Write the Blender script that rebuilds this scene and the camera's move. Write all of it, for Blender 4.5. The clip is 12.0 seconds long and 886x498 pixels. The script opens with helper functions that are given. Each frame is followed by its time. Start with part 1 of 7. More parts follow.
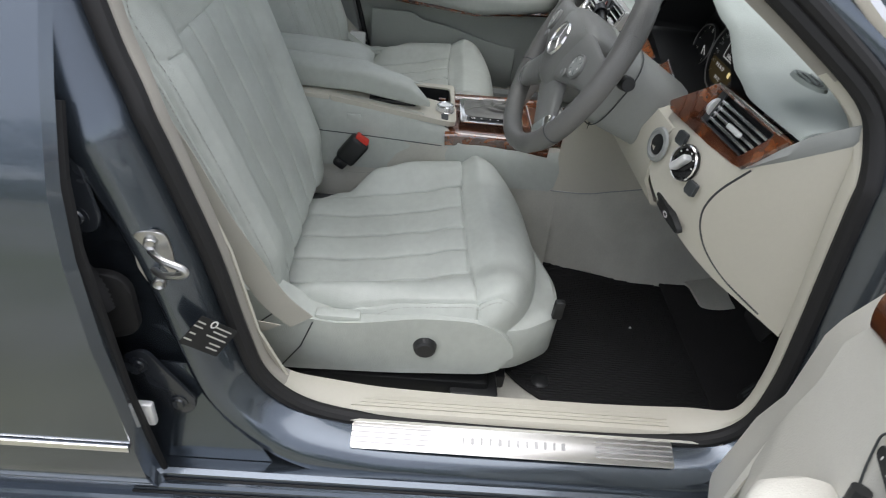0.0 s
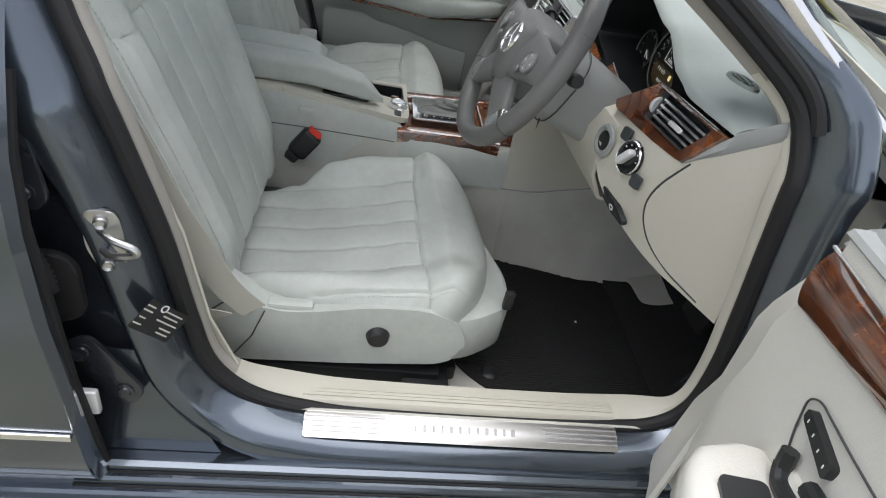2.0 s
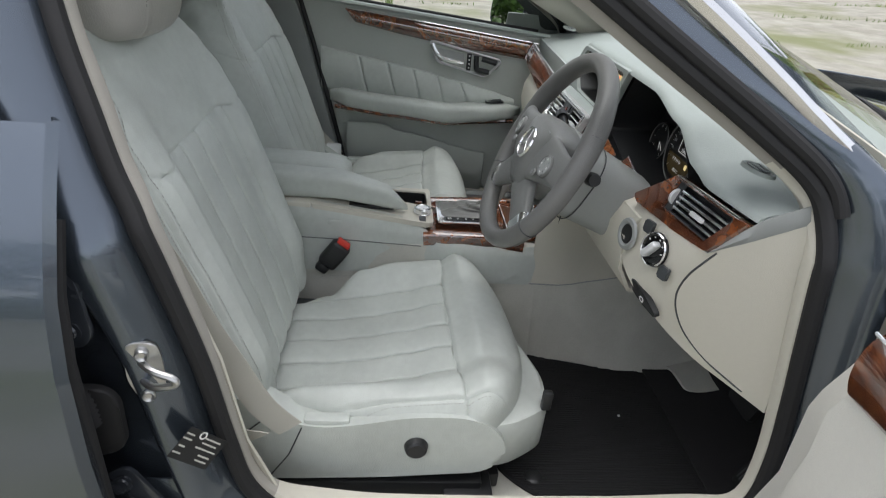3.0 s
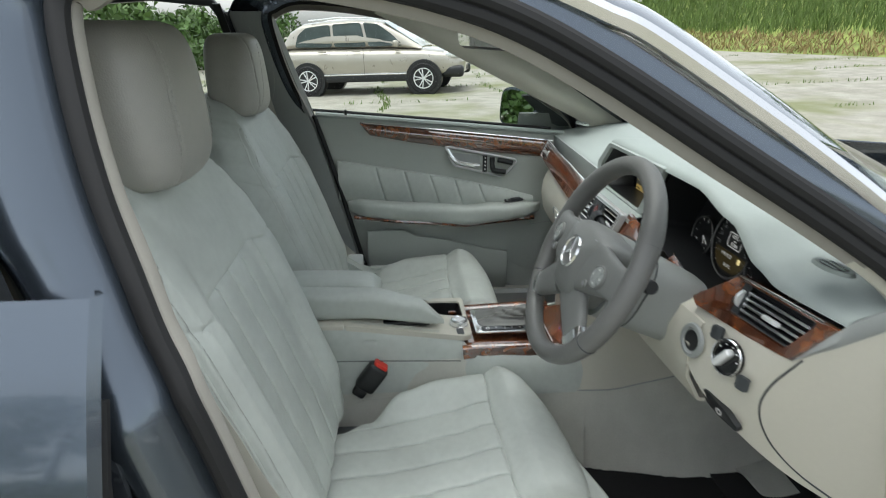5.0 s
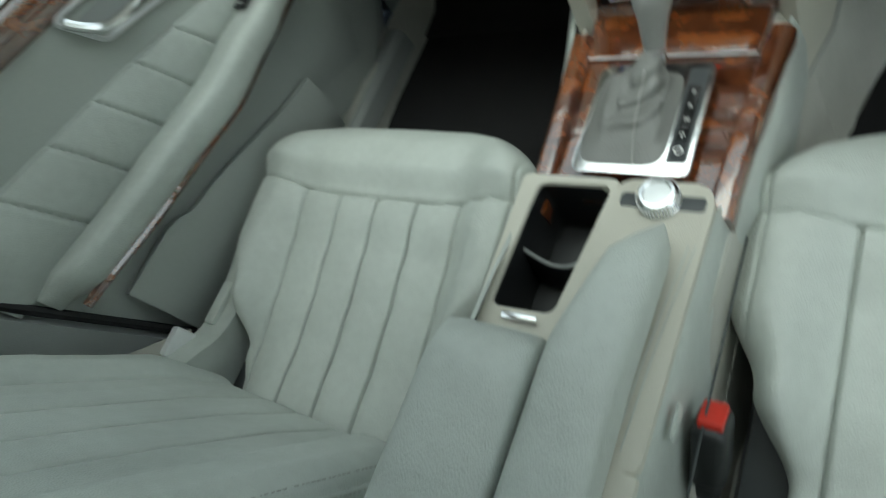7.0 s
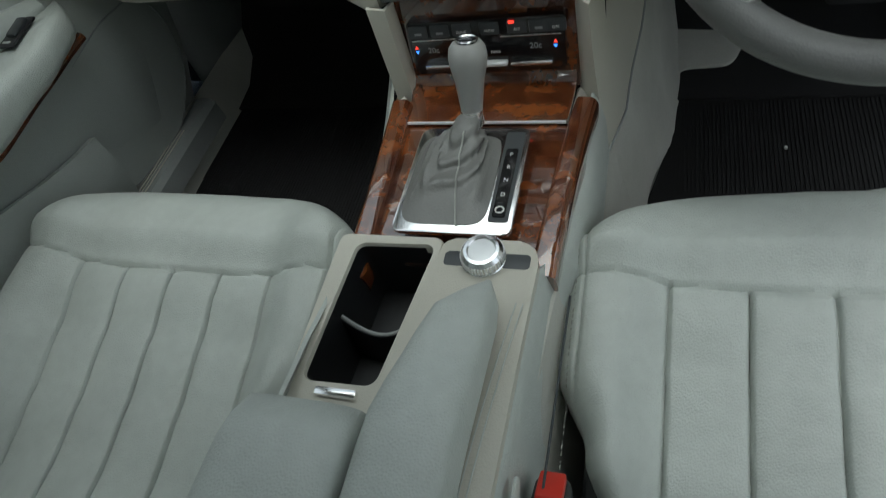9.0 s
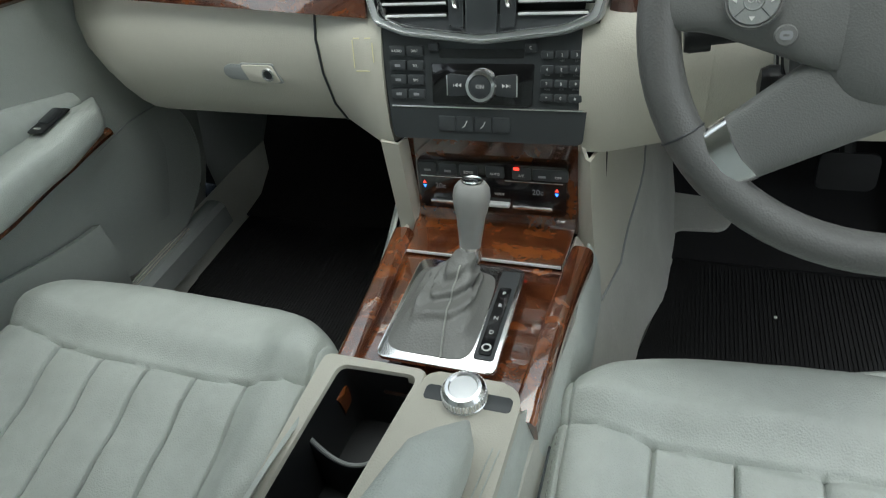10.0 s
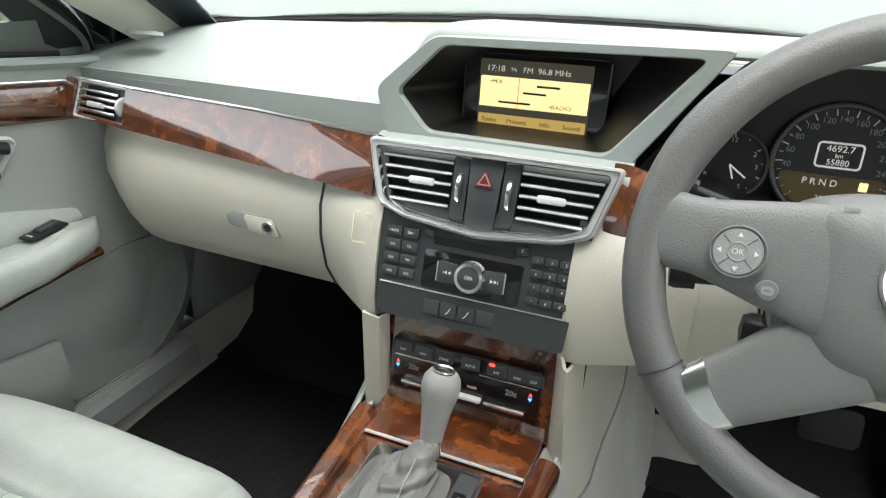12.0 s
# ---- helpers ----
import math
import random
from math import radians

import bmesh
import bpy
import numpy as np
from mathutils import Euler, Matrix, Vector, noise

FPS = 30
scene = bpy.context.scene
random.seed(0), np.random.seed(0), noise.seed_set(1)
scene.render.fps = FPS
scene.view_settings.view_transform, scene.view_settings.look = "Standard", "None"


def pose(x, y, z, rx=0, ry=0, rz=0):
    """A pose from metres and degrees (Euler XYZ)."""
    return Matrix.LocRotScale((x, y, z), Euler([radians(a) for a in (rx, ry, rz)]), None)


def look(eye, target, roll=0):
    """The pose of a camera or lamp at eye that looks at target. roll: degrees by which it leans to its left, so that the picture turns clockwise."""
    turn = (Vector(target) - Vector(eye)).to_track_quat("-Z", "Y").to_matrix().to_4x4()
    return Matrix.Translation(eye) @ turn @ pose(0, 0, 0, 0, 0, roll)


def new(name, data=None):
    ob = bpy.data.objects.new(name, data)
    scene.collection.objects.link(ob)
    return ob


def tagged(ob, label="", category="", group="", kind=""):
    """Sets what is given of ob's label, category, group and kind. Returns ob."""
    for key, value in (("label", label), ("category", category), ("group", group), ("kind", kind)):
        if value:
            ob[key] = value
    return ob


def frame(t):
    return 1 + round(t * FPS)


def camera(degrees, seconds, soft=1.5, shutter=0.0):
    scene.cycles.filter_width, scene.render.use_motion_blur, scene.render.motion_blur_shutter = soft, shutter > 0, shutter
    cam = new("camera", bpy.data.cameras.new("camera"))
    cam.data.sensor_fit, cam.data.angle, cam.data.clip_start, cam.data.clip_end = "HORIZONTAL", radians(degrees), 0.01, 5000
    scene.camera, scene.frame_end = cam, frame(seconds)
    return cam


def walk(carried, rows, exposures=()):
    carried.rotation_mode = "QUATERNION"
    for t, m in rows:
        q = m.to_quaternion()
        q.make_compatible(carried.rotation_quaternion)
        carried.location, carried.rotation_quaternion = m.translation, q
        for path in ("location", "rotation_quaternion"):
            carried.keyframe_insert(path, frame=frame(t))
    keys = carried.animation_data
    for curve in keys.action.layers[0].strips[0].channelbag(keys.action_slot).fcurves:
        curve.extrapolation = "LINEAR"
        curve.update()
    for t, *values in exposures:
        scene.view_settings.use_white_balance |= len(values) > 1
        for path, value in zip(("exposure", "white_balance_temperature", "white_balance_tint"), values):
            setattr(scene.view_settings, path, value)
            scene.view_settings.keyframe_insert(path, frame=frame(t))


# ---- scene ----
cam = camera(71.4, 12.0, 1.0, 0.25)
EXPOSURE = [(0, 0.96, 6350, 12), (3.2, 0.96, 6350, 12), (5, 1.07, 6300, 6), (6, 0.99, 6300, -4), (6.6, 1.28, 6200, -6), (7.2, 1.2, 6200, -4), (9, 0.69, 6150, 2), (9.5, 0.84, 6150, 2), (10, 1.15, 6250, 3), (11, 1.7, 6450, 6), (12, 1.9, 6500, 8)]
PATH = [
    (0, (1.366, 0.250, 1.288), (-0.216, 0.385, 0.072), 8.0),
    (0.5, (1.383, 0.205, 1.268), (-0.200, 0.324, 0.052), 5.5),
    (1, (1.395, 0.228, 1.273), (-0.225, 0.485, 0.129), 10.4),
    (1.5, (1.398, 0.237, 1.268), (-0.181, 0.561, 0.083), 12.5),
    (2, (1.397, 0.236, 1.271), (-0.197, 0.546, 0.102), 12.2),
    (2.5, (1.395, 0.236, 1.286), (-0.298, 0.447, 0.241), 8.4),
    (3, (1.392, 0.235, 1.297), (-0.364, 0.426, 0.360), 5.6),
    (3.2, (1.390, 0.237, 1.304), (-0.394, 0.414, 0.418), 4.5),
    (4.8, (1.363, 0.208, 1.323), (-0.505, 0.361, 0.627), 0.3),
    (5, (1.317, 0.177, 1.326), (-0.555, 0.337, 0.642), 0.2),
    (5.5, (1.062, 0.035, 1.363), (-0.796, 0.480, 0.774), -7.6),
    (6, (0.691, 0.011, 1.294), (-1.081, 0.457, 0.482), -11.4),
    (6.5, (0.332, 0.041, 1.214), (-1.210, 0.700, 0.123), -25.5),
    (7, (0.215, 0.015, 1.209), (-0.885, 0.662, -0.331), -43.8),
    (7.2, (0.205, 0.013, 1.199), (-0.751, 0.526, -0.481), -54.1),
    (8.8, (0.193, 0.016, 1.138), (-0.448, 1.000, -0.481), -24.9),
    (9, (0.194, 0.017, 1.136), (-0.429, 1.093, -0.431), -21.3),
    (9.5, (0.199, 0.021, 1.132), (-0.401, 1.292, -0.291), -13.8),
    (10, (0.197, 0.023, 1.140), (-0.438, 1.401, -0.163), -10.5),
    (10.5, (0.199, 0.033, 1.131), (-0.425, 1.496, -0.082), -5.9),
    (11, (0.201, 0.037, 1.135), (-0.442, 1.599, 0.064), -2.8),
    (11.5, (0.200, 0.037, 1.138), (-0.476, 1.654, 0.175), -0.8),
    (12, (0.203, 0.048, 1.144), (-0.480, 1.725, 0.296), 1.3),
]
walk(cam, [(t, look(eye, target, roll)) for t, eye, target, roll in PATH], EXPOSURE)

# ---- light ----
world = bpy.data.worlds.new("overcast_sky")
scene.world = world
world.use_nodes = True
wn, wl = world.node_tree.nodes, world.node_tree.links
sky = wn.new("ShaderNodeTexSky")
sky.sky_type, sky.sun_disc = "NISHITA", False
sky.sun_elevation, sky.sun_rotation = radians(80), radians(157)
sky.air_density, sky.dust_density, sky.ozone_density = 1.0, 2.0, 1.0
veil = wn.new("ShaderNodeHueSaturation")
veil.inputs["Saturation"].default_value = 0.22
wl.new(sky.outputs[0], veil.inputs["Color"])
wl.new(veil.outputs[0], wn["Background"].inputs["Color"])
wn["Background"].inputs["Strength"].default_value = 0.15
sun_data = bpy.data.lights.new("sun", "SUN")
sun_data.energy, sun_data.angle, sun_data.color = 1.05, radians(75), (1.0, 0.97, 0.92)
sun = new("sun", sun_data)
sun.matrix_world = look((0.7, -1.6, 11), (0, 0, 0))

# ---- tools ----
def mesh_of(name, bm, mat, angle=35):
    bmesh.ops.recalc_face_normals(bm, faces=bm.faces)
    me = bpy.data.meshes.new(name)
    bm.to_mesh(me)
    bm.free()
    me.polygons.foreach_set("use_smooth", [True] * len(me.polygons))
    me.set_sharp_from_angle(angle=radians(angle))
    me.materials.append(mat)
    return me


def part(name, bm, mat, parent=None, label="", angle=35):
    """Links a bmesh as one mesh object under a thing or a part."""
    ob = new(name, mesh_of(name, bm, mat, angle))
    if parent:
        ob.parent = parent
    return tagged(ob, label)


def thing(name, label, category, at=(0, 0, 0), group="", kind=""):
    ob = new(name)
    ob.location = at
    ob.empty_display_size = 0.05
    return tagged(ob, label, category, group, kind)


def move(bm, m):
    bmesh.ops.transform(bm, matrix=m, verts=bm.verts)
    return bm


def axes(o, x, y):
    """A pose with its origin, its x axis and its y axis, z being the way out of the face."""
    x = Vector(x).normalized()
    z = x.cross(Vector(y)).normalized()
    y = z.cross(x)
    return Matrix(((x.x, y.x, z.x, o[0]), (x.y, y.y, z.y, o[1]), (x.z, y.z, z.z, o[2]), (0, 0, 0, 1)))


def join(*bms):
    out = bmesh.new()
    for b in bms:
        me = bpy.data.meshes.new("join")
        b.to_mesh(me)
        out.from_mesh(me)
        bpy.data.meshes.remove(me)
        b.free()
    return out


def box(sx, sy, sz, at=(0, 0, 0), bevel=0.0, segments=2):
    bm = bmesh.new()
    bmesh.ops.create_cube(bm, size=1)
    bmesh.ops.scale(bm, vec=(sx, sy, sz), verts=bm.verts)
    if bevel:
        bmesh.ops.bevel(bm, geom=bm.edges, offset=bevel, segments=segments, profile=0.5, affect="EDGES")
    return move(bm, Matrix.Translation(at))


def slab(outline, depth, bevel=0.0, segments=2):
    """A flat piece with the given outline, its face at z = depth, its back at z = 0."""
    bm = bmesh.new()
    n = len(outline)
    lo = [bm.verts.new((x, y, 0)) for x, y in outline]
    hi = [bm.verts.new((x, y, depth)) for x, y in outline]
    bm.faces.new(lo[::-1])
    top = bm.faces.new(hi)
    for i in range(n):
        bm.faces.new((lo[i], lo[(i + 1) % n], hi[(i + 1) % n], hi[i]))
    if bevel:
        bmesh.ops.bevel(bm, geom=list(top.edges), offset=bevel, segments=segments, profile=0.5, affect="EDGES")
    return bm


def ring_slab(outer, inner, depth):
    """A frame between two outlines of the same number of corners."""
    bm = bmesh.new()
    n = len(outer)
    rows = [[bm.verts.new((x, y, z)) for x, y in o] for o, z in ((outer, 0), (outer, depth * 0.7), (shrink(outer, 0.0015), depth), (shrink(inner, -0.0015), depth), (inner, depth * 0.7), (inner, 0))]
    for k in range(6):
        a, b = rows[k], rows[(k + 1) % 6]
        for i in range(n):
            bm.faces.new((a[i], a[(i + 1) % n], b[(i + 1) % n], b[i]))
    return bm


def shrink(outline, d):
    """The outline moved inwards by d."""
    pts = [Vector(p) for p in outline]
    area = sum(a.x * b.y - b.x * a.y for a, b in zip(pts, pts[1:] + pts[:1]))
    s = 1 if area > 0 else -1
    out = []
    for i, p in enumerate(pts):
        e, f = (p - pts[i - 1]).normalized(), (pts[(i + 1) % len(pts)] - p).normalized()
        n = Vector((-(e.y + f.y), e.x + f.x)) * s
        n = n / max(0.3, n.length_squared / 2) if n.length > 1e-6 else n
        out.append((p.x + n.x * d, p.y + n.y * d))
    return out


def rounded(w, h, r, n=5, at=(0, 0)):
    pts = []
    for cx, cy, a in ((w / 2 - r, h / 2 - r, 0), (-w / 2 + r, h / 2 - r, 90), (-w / 2 + r, -h / 2 + r, 180), (w / 2 - r, -h / 2 + r, 270)):
        for k in range(n + 1):
            b = radians(a + 90 * k / n)
            pts.append((at[0] + cx + r * math.cos(b), at[1] + cy + r * math.sin(b)))
    return pts


def soften(outline, r, n=4):
    """The outline with rounded corners."""
    pts = [Vector(p) for p in outline]
    out = []
    for i, p in enumerate(pts):
        a, b = pts[i - 1] - p, pts[(i + 1) % len(pts)] - p
        d = min(r, a.length * 0.45, b.length * 0.45)
        s, e = p + a.normalized() * d, p + b.normalized() * d
        for k in range(n + 1):
            t = k / n
            q = s * (1 - t) ** 2 + p * 2 * t * (1 - t) + e * t * t
            out.append((q.x, q.y))
    return out


def lathe(profile, n=32):
    """Turns (radius, height) round z."""
    bm = bmesh.new()
    rows = []
    for r, z in profile:
        if r < 1e-6:
            rows.append([bm.verts.new((0, 0, z))] * n)
        else:
            rows.append([bm.verts.new((r * math.cos(2 * math.pi * k / n), r * math.sin(2 * math.pi * k / n), z)) for k in range(n)])
    for a, b in zip(rows, rows[1:]):
        for k in range(n):
            vs = list(dict.fromkeys((a[k], a[(k + 1) % n], b[(k + 1) % n], b[k])))
            if len(vs) > 2:
                bm.faces.new(vs)
    return bm


def loft(sections, closed=True, caps=False, wrap=False):
    """Skins a row of sections with the same number of points."""
    bm = bmesh.new()
    rows = [[bm.verts.new(p) for p in s] for s in sections]
    n = len(rows[0])
    pairs = list(zip(rows, rows[1:])) + ([(rows[-1], rows[0])] if wrap else [])
    for a, b in pairs:
        for k in range(n if closed else n - 1):
            bm.faces.new((a[k], a[(k + 1) % n], b[(k + 1) % n], b[k]))
    if caps is True or caps == 'start':
        bm.faces.new(rows[0][::-1])
    if caps is True or caps == 'end':
        bm.faces.new(rows[-1])
    return bm


def spline(pts, n=8, closed=False):
    """A smooth line through the points."""
    p = [Vector(q) for q in pts]
    out = []
    m = len(p)
    for i in range(m if closed else m - 1):
        a, b, c, d = (p[(i + k) % m] if closed else p[min(max(i + k, 0), m - 1)] for k in (-1, 0, 1, 2))
        for k in range(n):
            t = k / n
            out.append(0.5 * (2 * b + (c - a) * t + (2 * a - 5 * b + 4 * c - d) * t * t + (3 * b - a - 3 * c + d) * t ** 3))
    if not closed:
        out.append(p[-1])
    return out


def sweep(path, profile, up=(0, 0, 1), closed=False, caps=True):
    """Carries a closed profile (side, up) along a path."""
    path = [Vector(p) for p in path]
    n = len(path)
    sections = []
    for i, p in enumerate(path):
        a = path[i - 1] if closed or i else p
        b = path[(i + 1) % n] if closed or i < n - 1 else p
        t = (b - a).normalized()
        side = t.cross(Vector(up)).normalized()
        top = side.cross(t)
        sections.append([p + side * u + top * v for u, v in profile])
    return loft(sections, True, caps and not closed, closed)


def disc(r, n=12):
    return [(r * math.cos(2 * math.pi * k / n), r * math.sin(2 * math.pi * k / n)) for k in range(n)]


def tube(path, r, n=10, closed=False):
    p0, p1 = Vector(path[0]), Vector(path[-1])
    d = (p1 - p0).normalized() if not closed and (p1 - p0).length > 1e-6 else Vector((0, 0, 1))
    up = (0, 0, 1) if abs(d.z) < 0.8 else (0, 1, 0)
    return sweep(path, disc(r, n), up, closed)


def sheet(rows, thick=0.0):
    """A surface through rows of points, with thickness if asked for."""
    bm = loft(rows, False)
    if thick:
        bmesh.ops.recalc_face_normals(bm, faces=bm.faces)
        bmesh.ops.solidify(bm, geom=bm.faces[:], thickness=thick)
    return bm


def lerp(a, b, t):
    return a + (b - a) * t


def curve_at(keys, t):
    """Smooth value from rows (t, value)."""
    if t <= keys[0][0]:
        return keys[0][1]
    for (a, va), (b, vb) in zip(keys, keys[1:]):
        if t <= b:
            s = (t - a) / (b - a)
            s = s * s * (3 - 2 * s)
            return va + (vb - va) * s
    return keys[-1][1]


def line_at(keys, t):
    """Straight-line value from rows (t, value)."""
    if t <= keys[0][0]:
        return keys[0][1]
    for (a, va), (b, vb) in zip(keys, keys[1:]):
        if t <= b:
            return va + (vb - va) * (t - a) / (b - a)
    return keys[-1][1]


def groove(d, width):
    """1 on the line, falling to 0 at the width."""
    return max(0.0, 1 - abs(d) / width) ** 2


def lettering(text, size, m, mat, parent, name="lettering", align="CENTER"):
    cu = bpy.data.curves.new(name, "FONT")
    cu.body, cu.size, cu.align_x, cu.align_y, cu.extrude = text, size, align, "CENTER", 0.0002
    tmp = new(name, cu)
    me = bpy.data.meshes.new_from_object(tmp.evaluated_get(bpy.context.evaluated_depsgraph_get()))
    bpy.data.objects.remove(tmp)
    bpy.data.curves.remove(cu)
    me.transform(m)
    me.materials.clear()
    me.materials.append(mat)
    ob = new(name, me)
    ob.parent = parent
    return ob

# ---- materials ----
def material(name, color, rough=0.5, metal=0.0, vary=0.12, scale=6.0, fine=150.0, bump=0.0, bump_scale=400.0, coat=0.0, spec=0.5, voronoi=False, rough_vary=0.08, wrinkle=0.0):
    """A surface with variation at two scales and fine relief."""
    m = bpy.data.materials.new(name)
    m.use_nodes = True
    n, l = m.node_tree.nodes, m.node_tree.links
    b = n["Principled BSDF"]
    co = n.new("ShaderNodeTexCoord")
    big, small = n.new("ShaderNodeTexNoise"), n.new("ShaderNodeTexNoise")
    big.inputs["Scale"].default_value, small.inputs["Scale"].default_value = scale, fine
    big.inputs["Detail"].default_value, small.inputs["Detail"].default_value = 5, 3
    l.new(co.outputs["Object"], big.inputs["Vector"])
    l.new(co.outputs["Object"], small.inputs["Vector"])
    mixed = n.new("ShaderNodeMath")
    mixed.operation = "MULTIPLY_ADD"
    mixed.inputs[1].default_value = 0.35
    l.new(small.outputs["Fac"], mixed.inputs[0])
    l.new(big.outputs["Fac"], mixed.inputs[2])
    ramp = n.new("ShaderNodeValToRGB")
    lo, hi = ramp.color_ramp.elements
    lo.position, hi.position = 0.4, 0.95
    lo.color = (*[c * (1 - vary) for c in color], 1)
    hi.color = (*[min(1, c * (1 + vary)) for c in color], 1)
    l.new(mixed.outputs[0], ramp.inputs["Fac"])
    l.new(ramp.outputs["Color"], b.inputs["Base Color"])
    rr = n.new("ShaderNodeMapRange")
    rr.inputs["To Min"].default_value, rr.inputs["To Max"].default_value = max(0.02, rough - rough_vary), rough + rough_vary
    l.new(big.outputs["Fac"], rr.inputs["Value"])
    l.new(rr.outputs[0], b.inputs["Roughness"])
    b.inputs["Metallic"].default_value = metal
    b.inputs["Specular IOR Level"].default_value = spec
    b.inputs["Coat Weight"].default_value = coat
    b.inputs["Coat Roughness"].default_value = 0.04
    if bump:
        bp = n.new("ShaderNodeBump")
        bp.inputs["Strength"].default_value, bp.inputs["Distance"].default_value = bump, 0.001
        if voronoi:
            tex = n.new("ShaderNodeTexVoronoi")
            tex.inputs["Scale"].default_value = bump_scale
            l.new(tex.outputs["Distance"], bp.inputs["Height"])
        else:
            tex = n.new("ShaderNodeTexNoise")
            tex.inputs["Scale"].default_value, tex.inputs["Detail"].default_value = bump_scale, 4
            l.new(tex.outputs["Fac"], bp.inputs["Height"])
        l.new(co.outputs["Object"], tex.inputs["Vector"])
        l.new(bp.outputs["Normal"], b.inputs["Normal"])
        if wrinkle:
            crease, soft = n.new("ShaderNodeTexNoise"), n.new("ShaderNodeBump")
            crease.noise_type = "RIDGED_MULTIFRACTAL"
            crease.inputs["Scale"].default_value, crease.inputs["Detail"].default_value, crease.inputs["Distortion"].default_value = 22, 3, 1.2
            soft.inputs["Strength"].default_value, soft.inputs["Distance"].default_value = wrinkle, 0.004
            l.new(co.outputs["Object"], crease.inputs["Vector"])
            l.new(crease.outputs["Fac"], soft.inputs["Height"])
            l.new(soft.outputs["Normal"], bp.inputs["Normal"])
    return m


def burl_wood():
    m = bpy.data.materials.new("burl_walnut")
    m.use_nodes = True
    n, l = m.node_tree.nodes, m.node_tree.links
    b = n["Principled BSDF"]
    co = n.new("ShaderNodeTexCoord")
    warp = n.new("ShaderNodeTexNoise")
    warp.inputs["Scale"].default_value, warp.inputs["Detail"].default_value, warp.inputs["Distortion"].default_value = 16, 6, 2.2
    fine = n.new("ShaderNodeTexNoise")
    fine.inputs["Scale"].default_value, fine.inputs["Detail"].default_value, fine.inputs["Distortion"].default_value = 90, 6, 1.0
    for t in (warp, fine):
        l.new(co.outputs["Object"], t.inputs["Vector"])
    add = n.new("ShaderNodeMath")
    add.operation = "MULTIPLY_ADD"
    add.inputs[1].default_value = 0.4
    l.new(fine.outputs["Fac"], add.inputs[0])
    l.new(warp.outputs["Fac"], add.inputs[2])
    ramp = n.new("ShaderNodeValToRGB")
    els = ramp.color_ramp.elements
    els[0].position, els[0].color = 0.46, (0.028, 0.008, 0.004, 1)
    els[1].position, els[1].color = 0.92, (0.26, 0.078, 0.020, 1)
    e = els.new(0.62)
    e.color = (0.085, 0.024, 0.009, 1)
    e = els.new(0.74)
    e.color = (0.14, 0.042, 0.014, 1)
    l.new(add.outputs[0], ramp.inputs["Fac"])
    l.new(ramp.outputs["Color"], b.inputs["Base Color"])
    b.inputs["Roughness"].default_value = 0.16
    b.inputs["Specular IOR Level"].default_value = 0.8
    b.inputs["Coat Weight"].default_value, b.inputs["Coat Roughness"].default_value, b.inputs["Coat IOR"].default_value = 1.0, 0.02, 2.05
    return m


def glass(name, tint=(1, 1, 1), rough=0.0):
    m = bpy.data.materials.new(name)
    m.use_nodes = True
    n, l = m.node_tree.nodes, m.node_tree.links
    out = n["Material Output"]
    n.remove(n["Principled BSDF"])
    clear, shine, mix, fres = n.new("ShaderNodeBsdfTransparent"), n.new("ShaderNodeBsdfGlossy"), n.new("ShaderNodeMixShader"), n.new("ShaderNodeFresnel")
    clear.inputs["Color"].default_value = (*tint, 1)
    shine.inputs["Roughness"].default_value = rough
    fres.inputs["IOR"].default_value = 1.17
    l.new(fres.outputs[0], mix.inputs[0])
    l.new(clear.outputs[0], mix.inputs[1])
    l.new(shine.outputs[0], mix.inputs[2])
    l.new(mix.outputs[0], out.inputs[0])
    return m


def glow(name, color, strength):
    m = bpy.data.materials.new(name)
    m.use_nodes = True
    b = m.node_tree.nodes["Principled BSDF"]
    b.inputs["Base Color"].default_value = (*[c * 0.3 for c in color], 1)
    b.inputs["Emission Color"].default_value, b.inputs["Emission Strength"].default_value = (*color, 1), strength
    return m


LEATHER = material("grey_beige_leather", (0.485, 0.515, 0.48), 0.40, vary=0.13, scale=7, fine=70, bump=0.45, bump_scale=520, voronoi=True, wrinkle=0.17)
# Headrest leather, darker and warmer than the seat leather.
LEATHER_D = material("darker_grey_leather", (0.385, 0.375, 0.345), 0.42, vary=0.08, scale=5, fine=60, bump=0.3, bump_scale=420, voronoi=True)
STITCH = material("grey_thread", (0.37, 0.375, 0.345), 0.8)
DASH = material("soft_grey_green_plastic", (0.36, 0.40, 0.38), 0.55, vary=0.05, scale=4, bump=0.3, bump_scale=700, voronoi=True)
# Passenger door lining, greyer and darker than the driver's cream one.
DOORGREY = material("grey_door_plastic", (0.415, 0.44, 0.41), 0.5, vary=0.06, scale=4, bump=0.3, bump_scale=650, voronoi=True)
# The cabin's cream, lightened for the daylight on the open driver's door.
LITCREAM = material("daylit_cream_plastic", (0.64, 0.63, 0.575), 0.5, vary=0.05, scale=5, bump=0.35, bump_scale=420, voronoi=True)
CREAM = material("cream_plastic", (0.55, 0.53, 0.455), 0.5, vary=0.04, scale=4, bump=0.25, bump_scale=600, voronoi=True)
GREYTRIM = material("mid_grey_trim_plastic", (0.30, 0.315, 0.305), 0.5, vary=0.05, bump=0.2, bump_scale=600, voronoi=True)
LINER = material("grey_roof_fabric", (0.40, 0.40, 0.36), 0.95, vary=0.06, fine=500, bump=0.3, bump_scale=900)
CARPET = material("pale_grey_carpet", (0.54, 0.535, 0.48), 0.98, vary=0.14, scale=9, fine=300, bump=0.8, bump_scale=800)
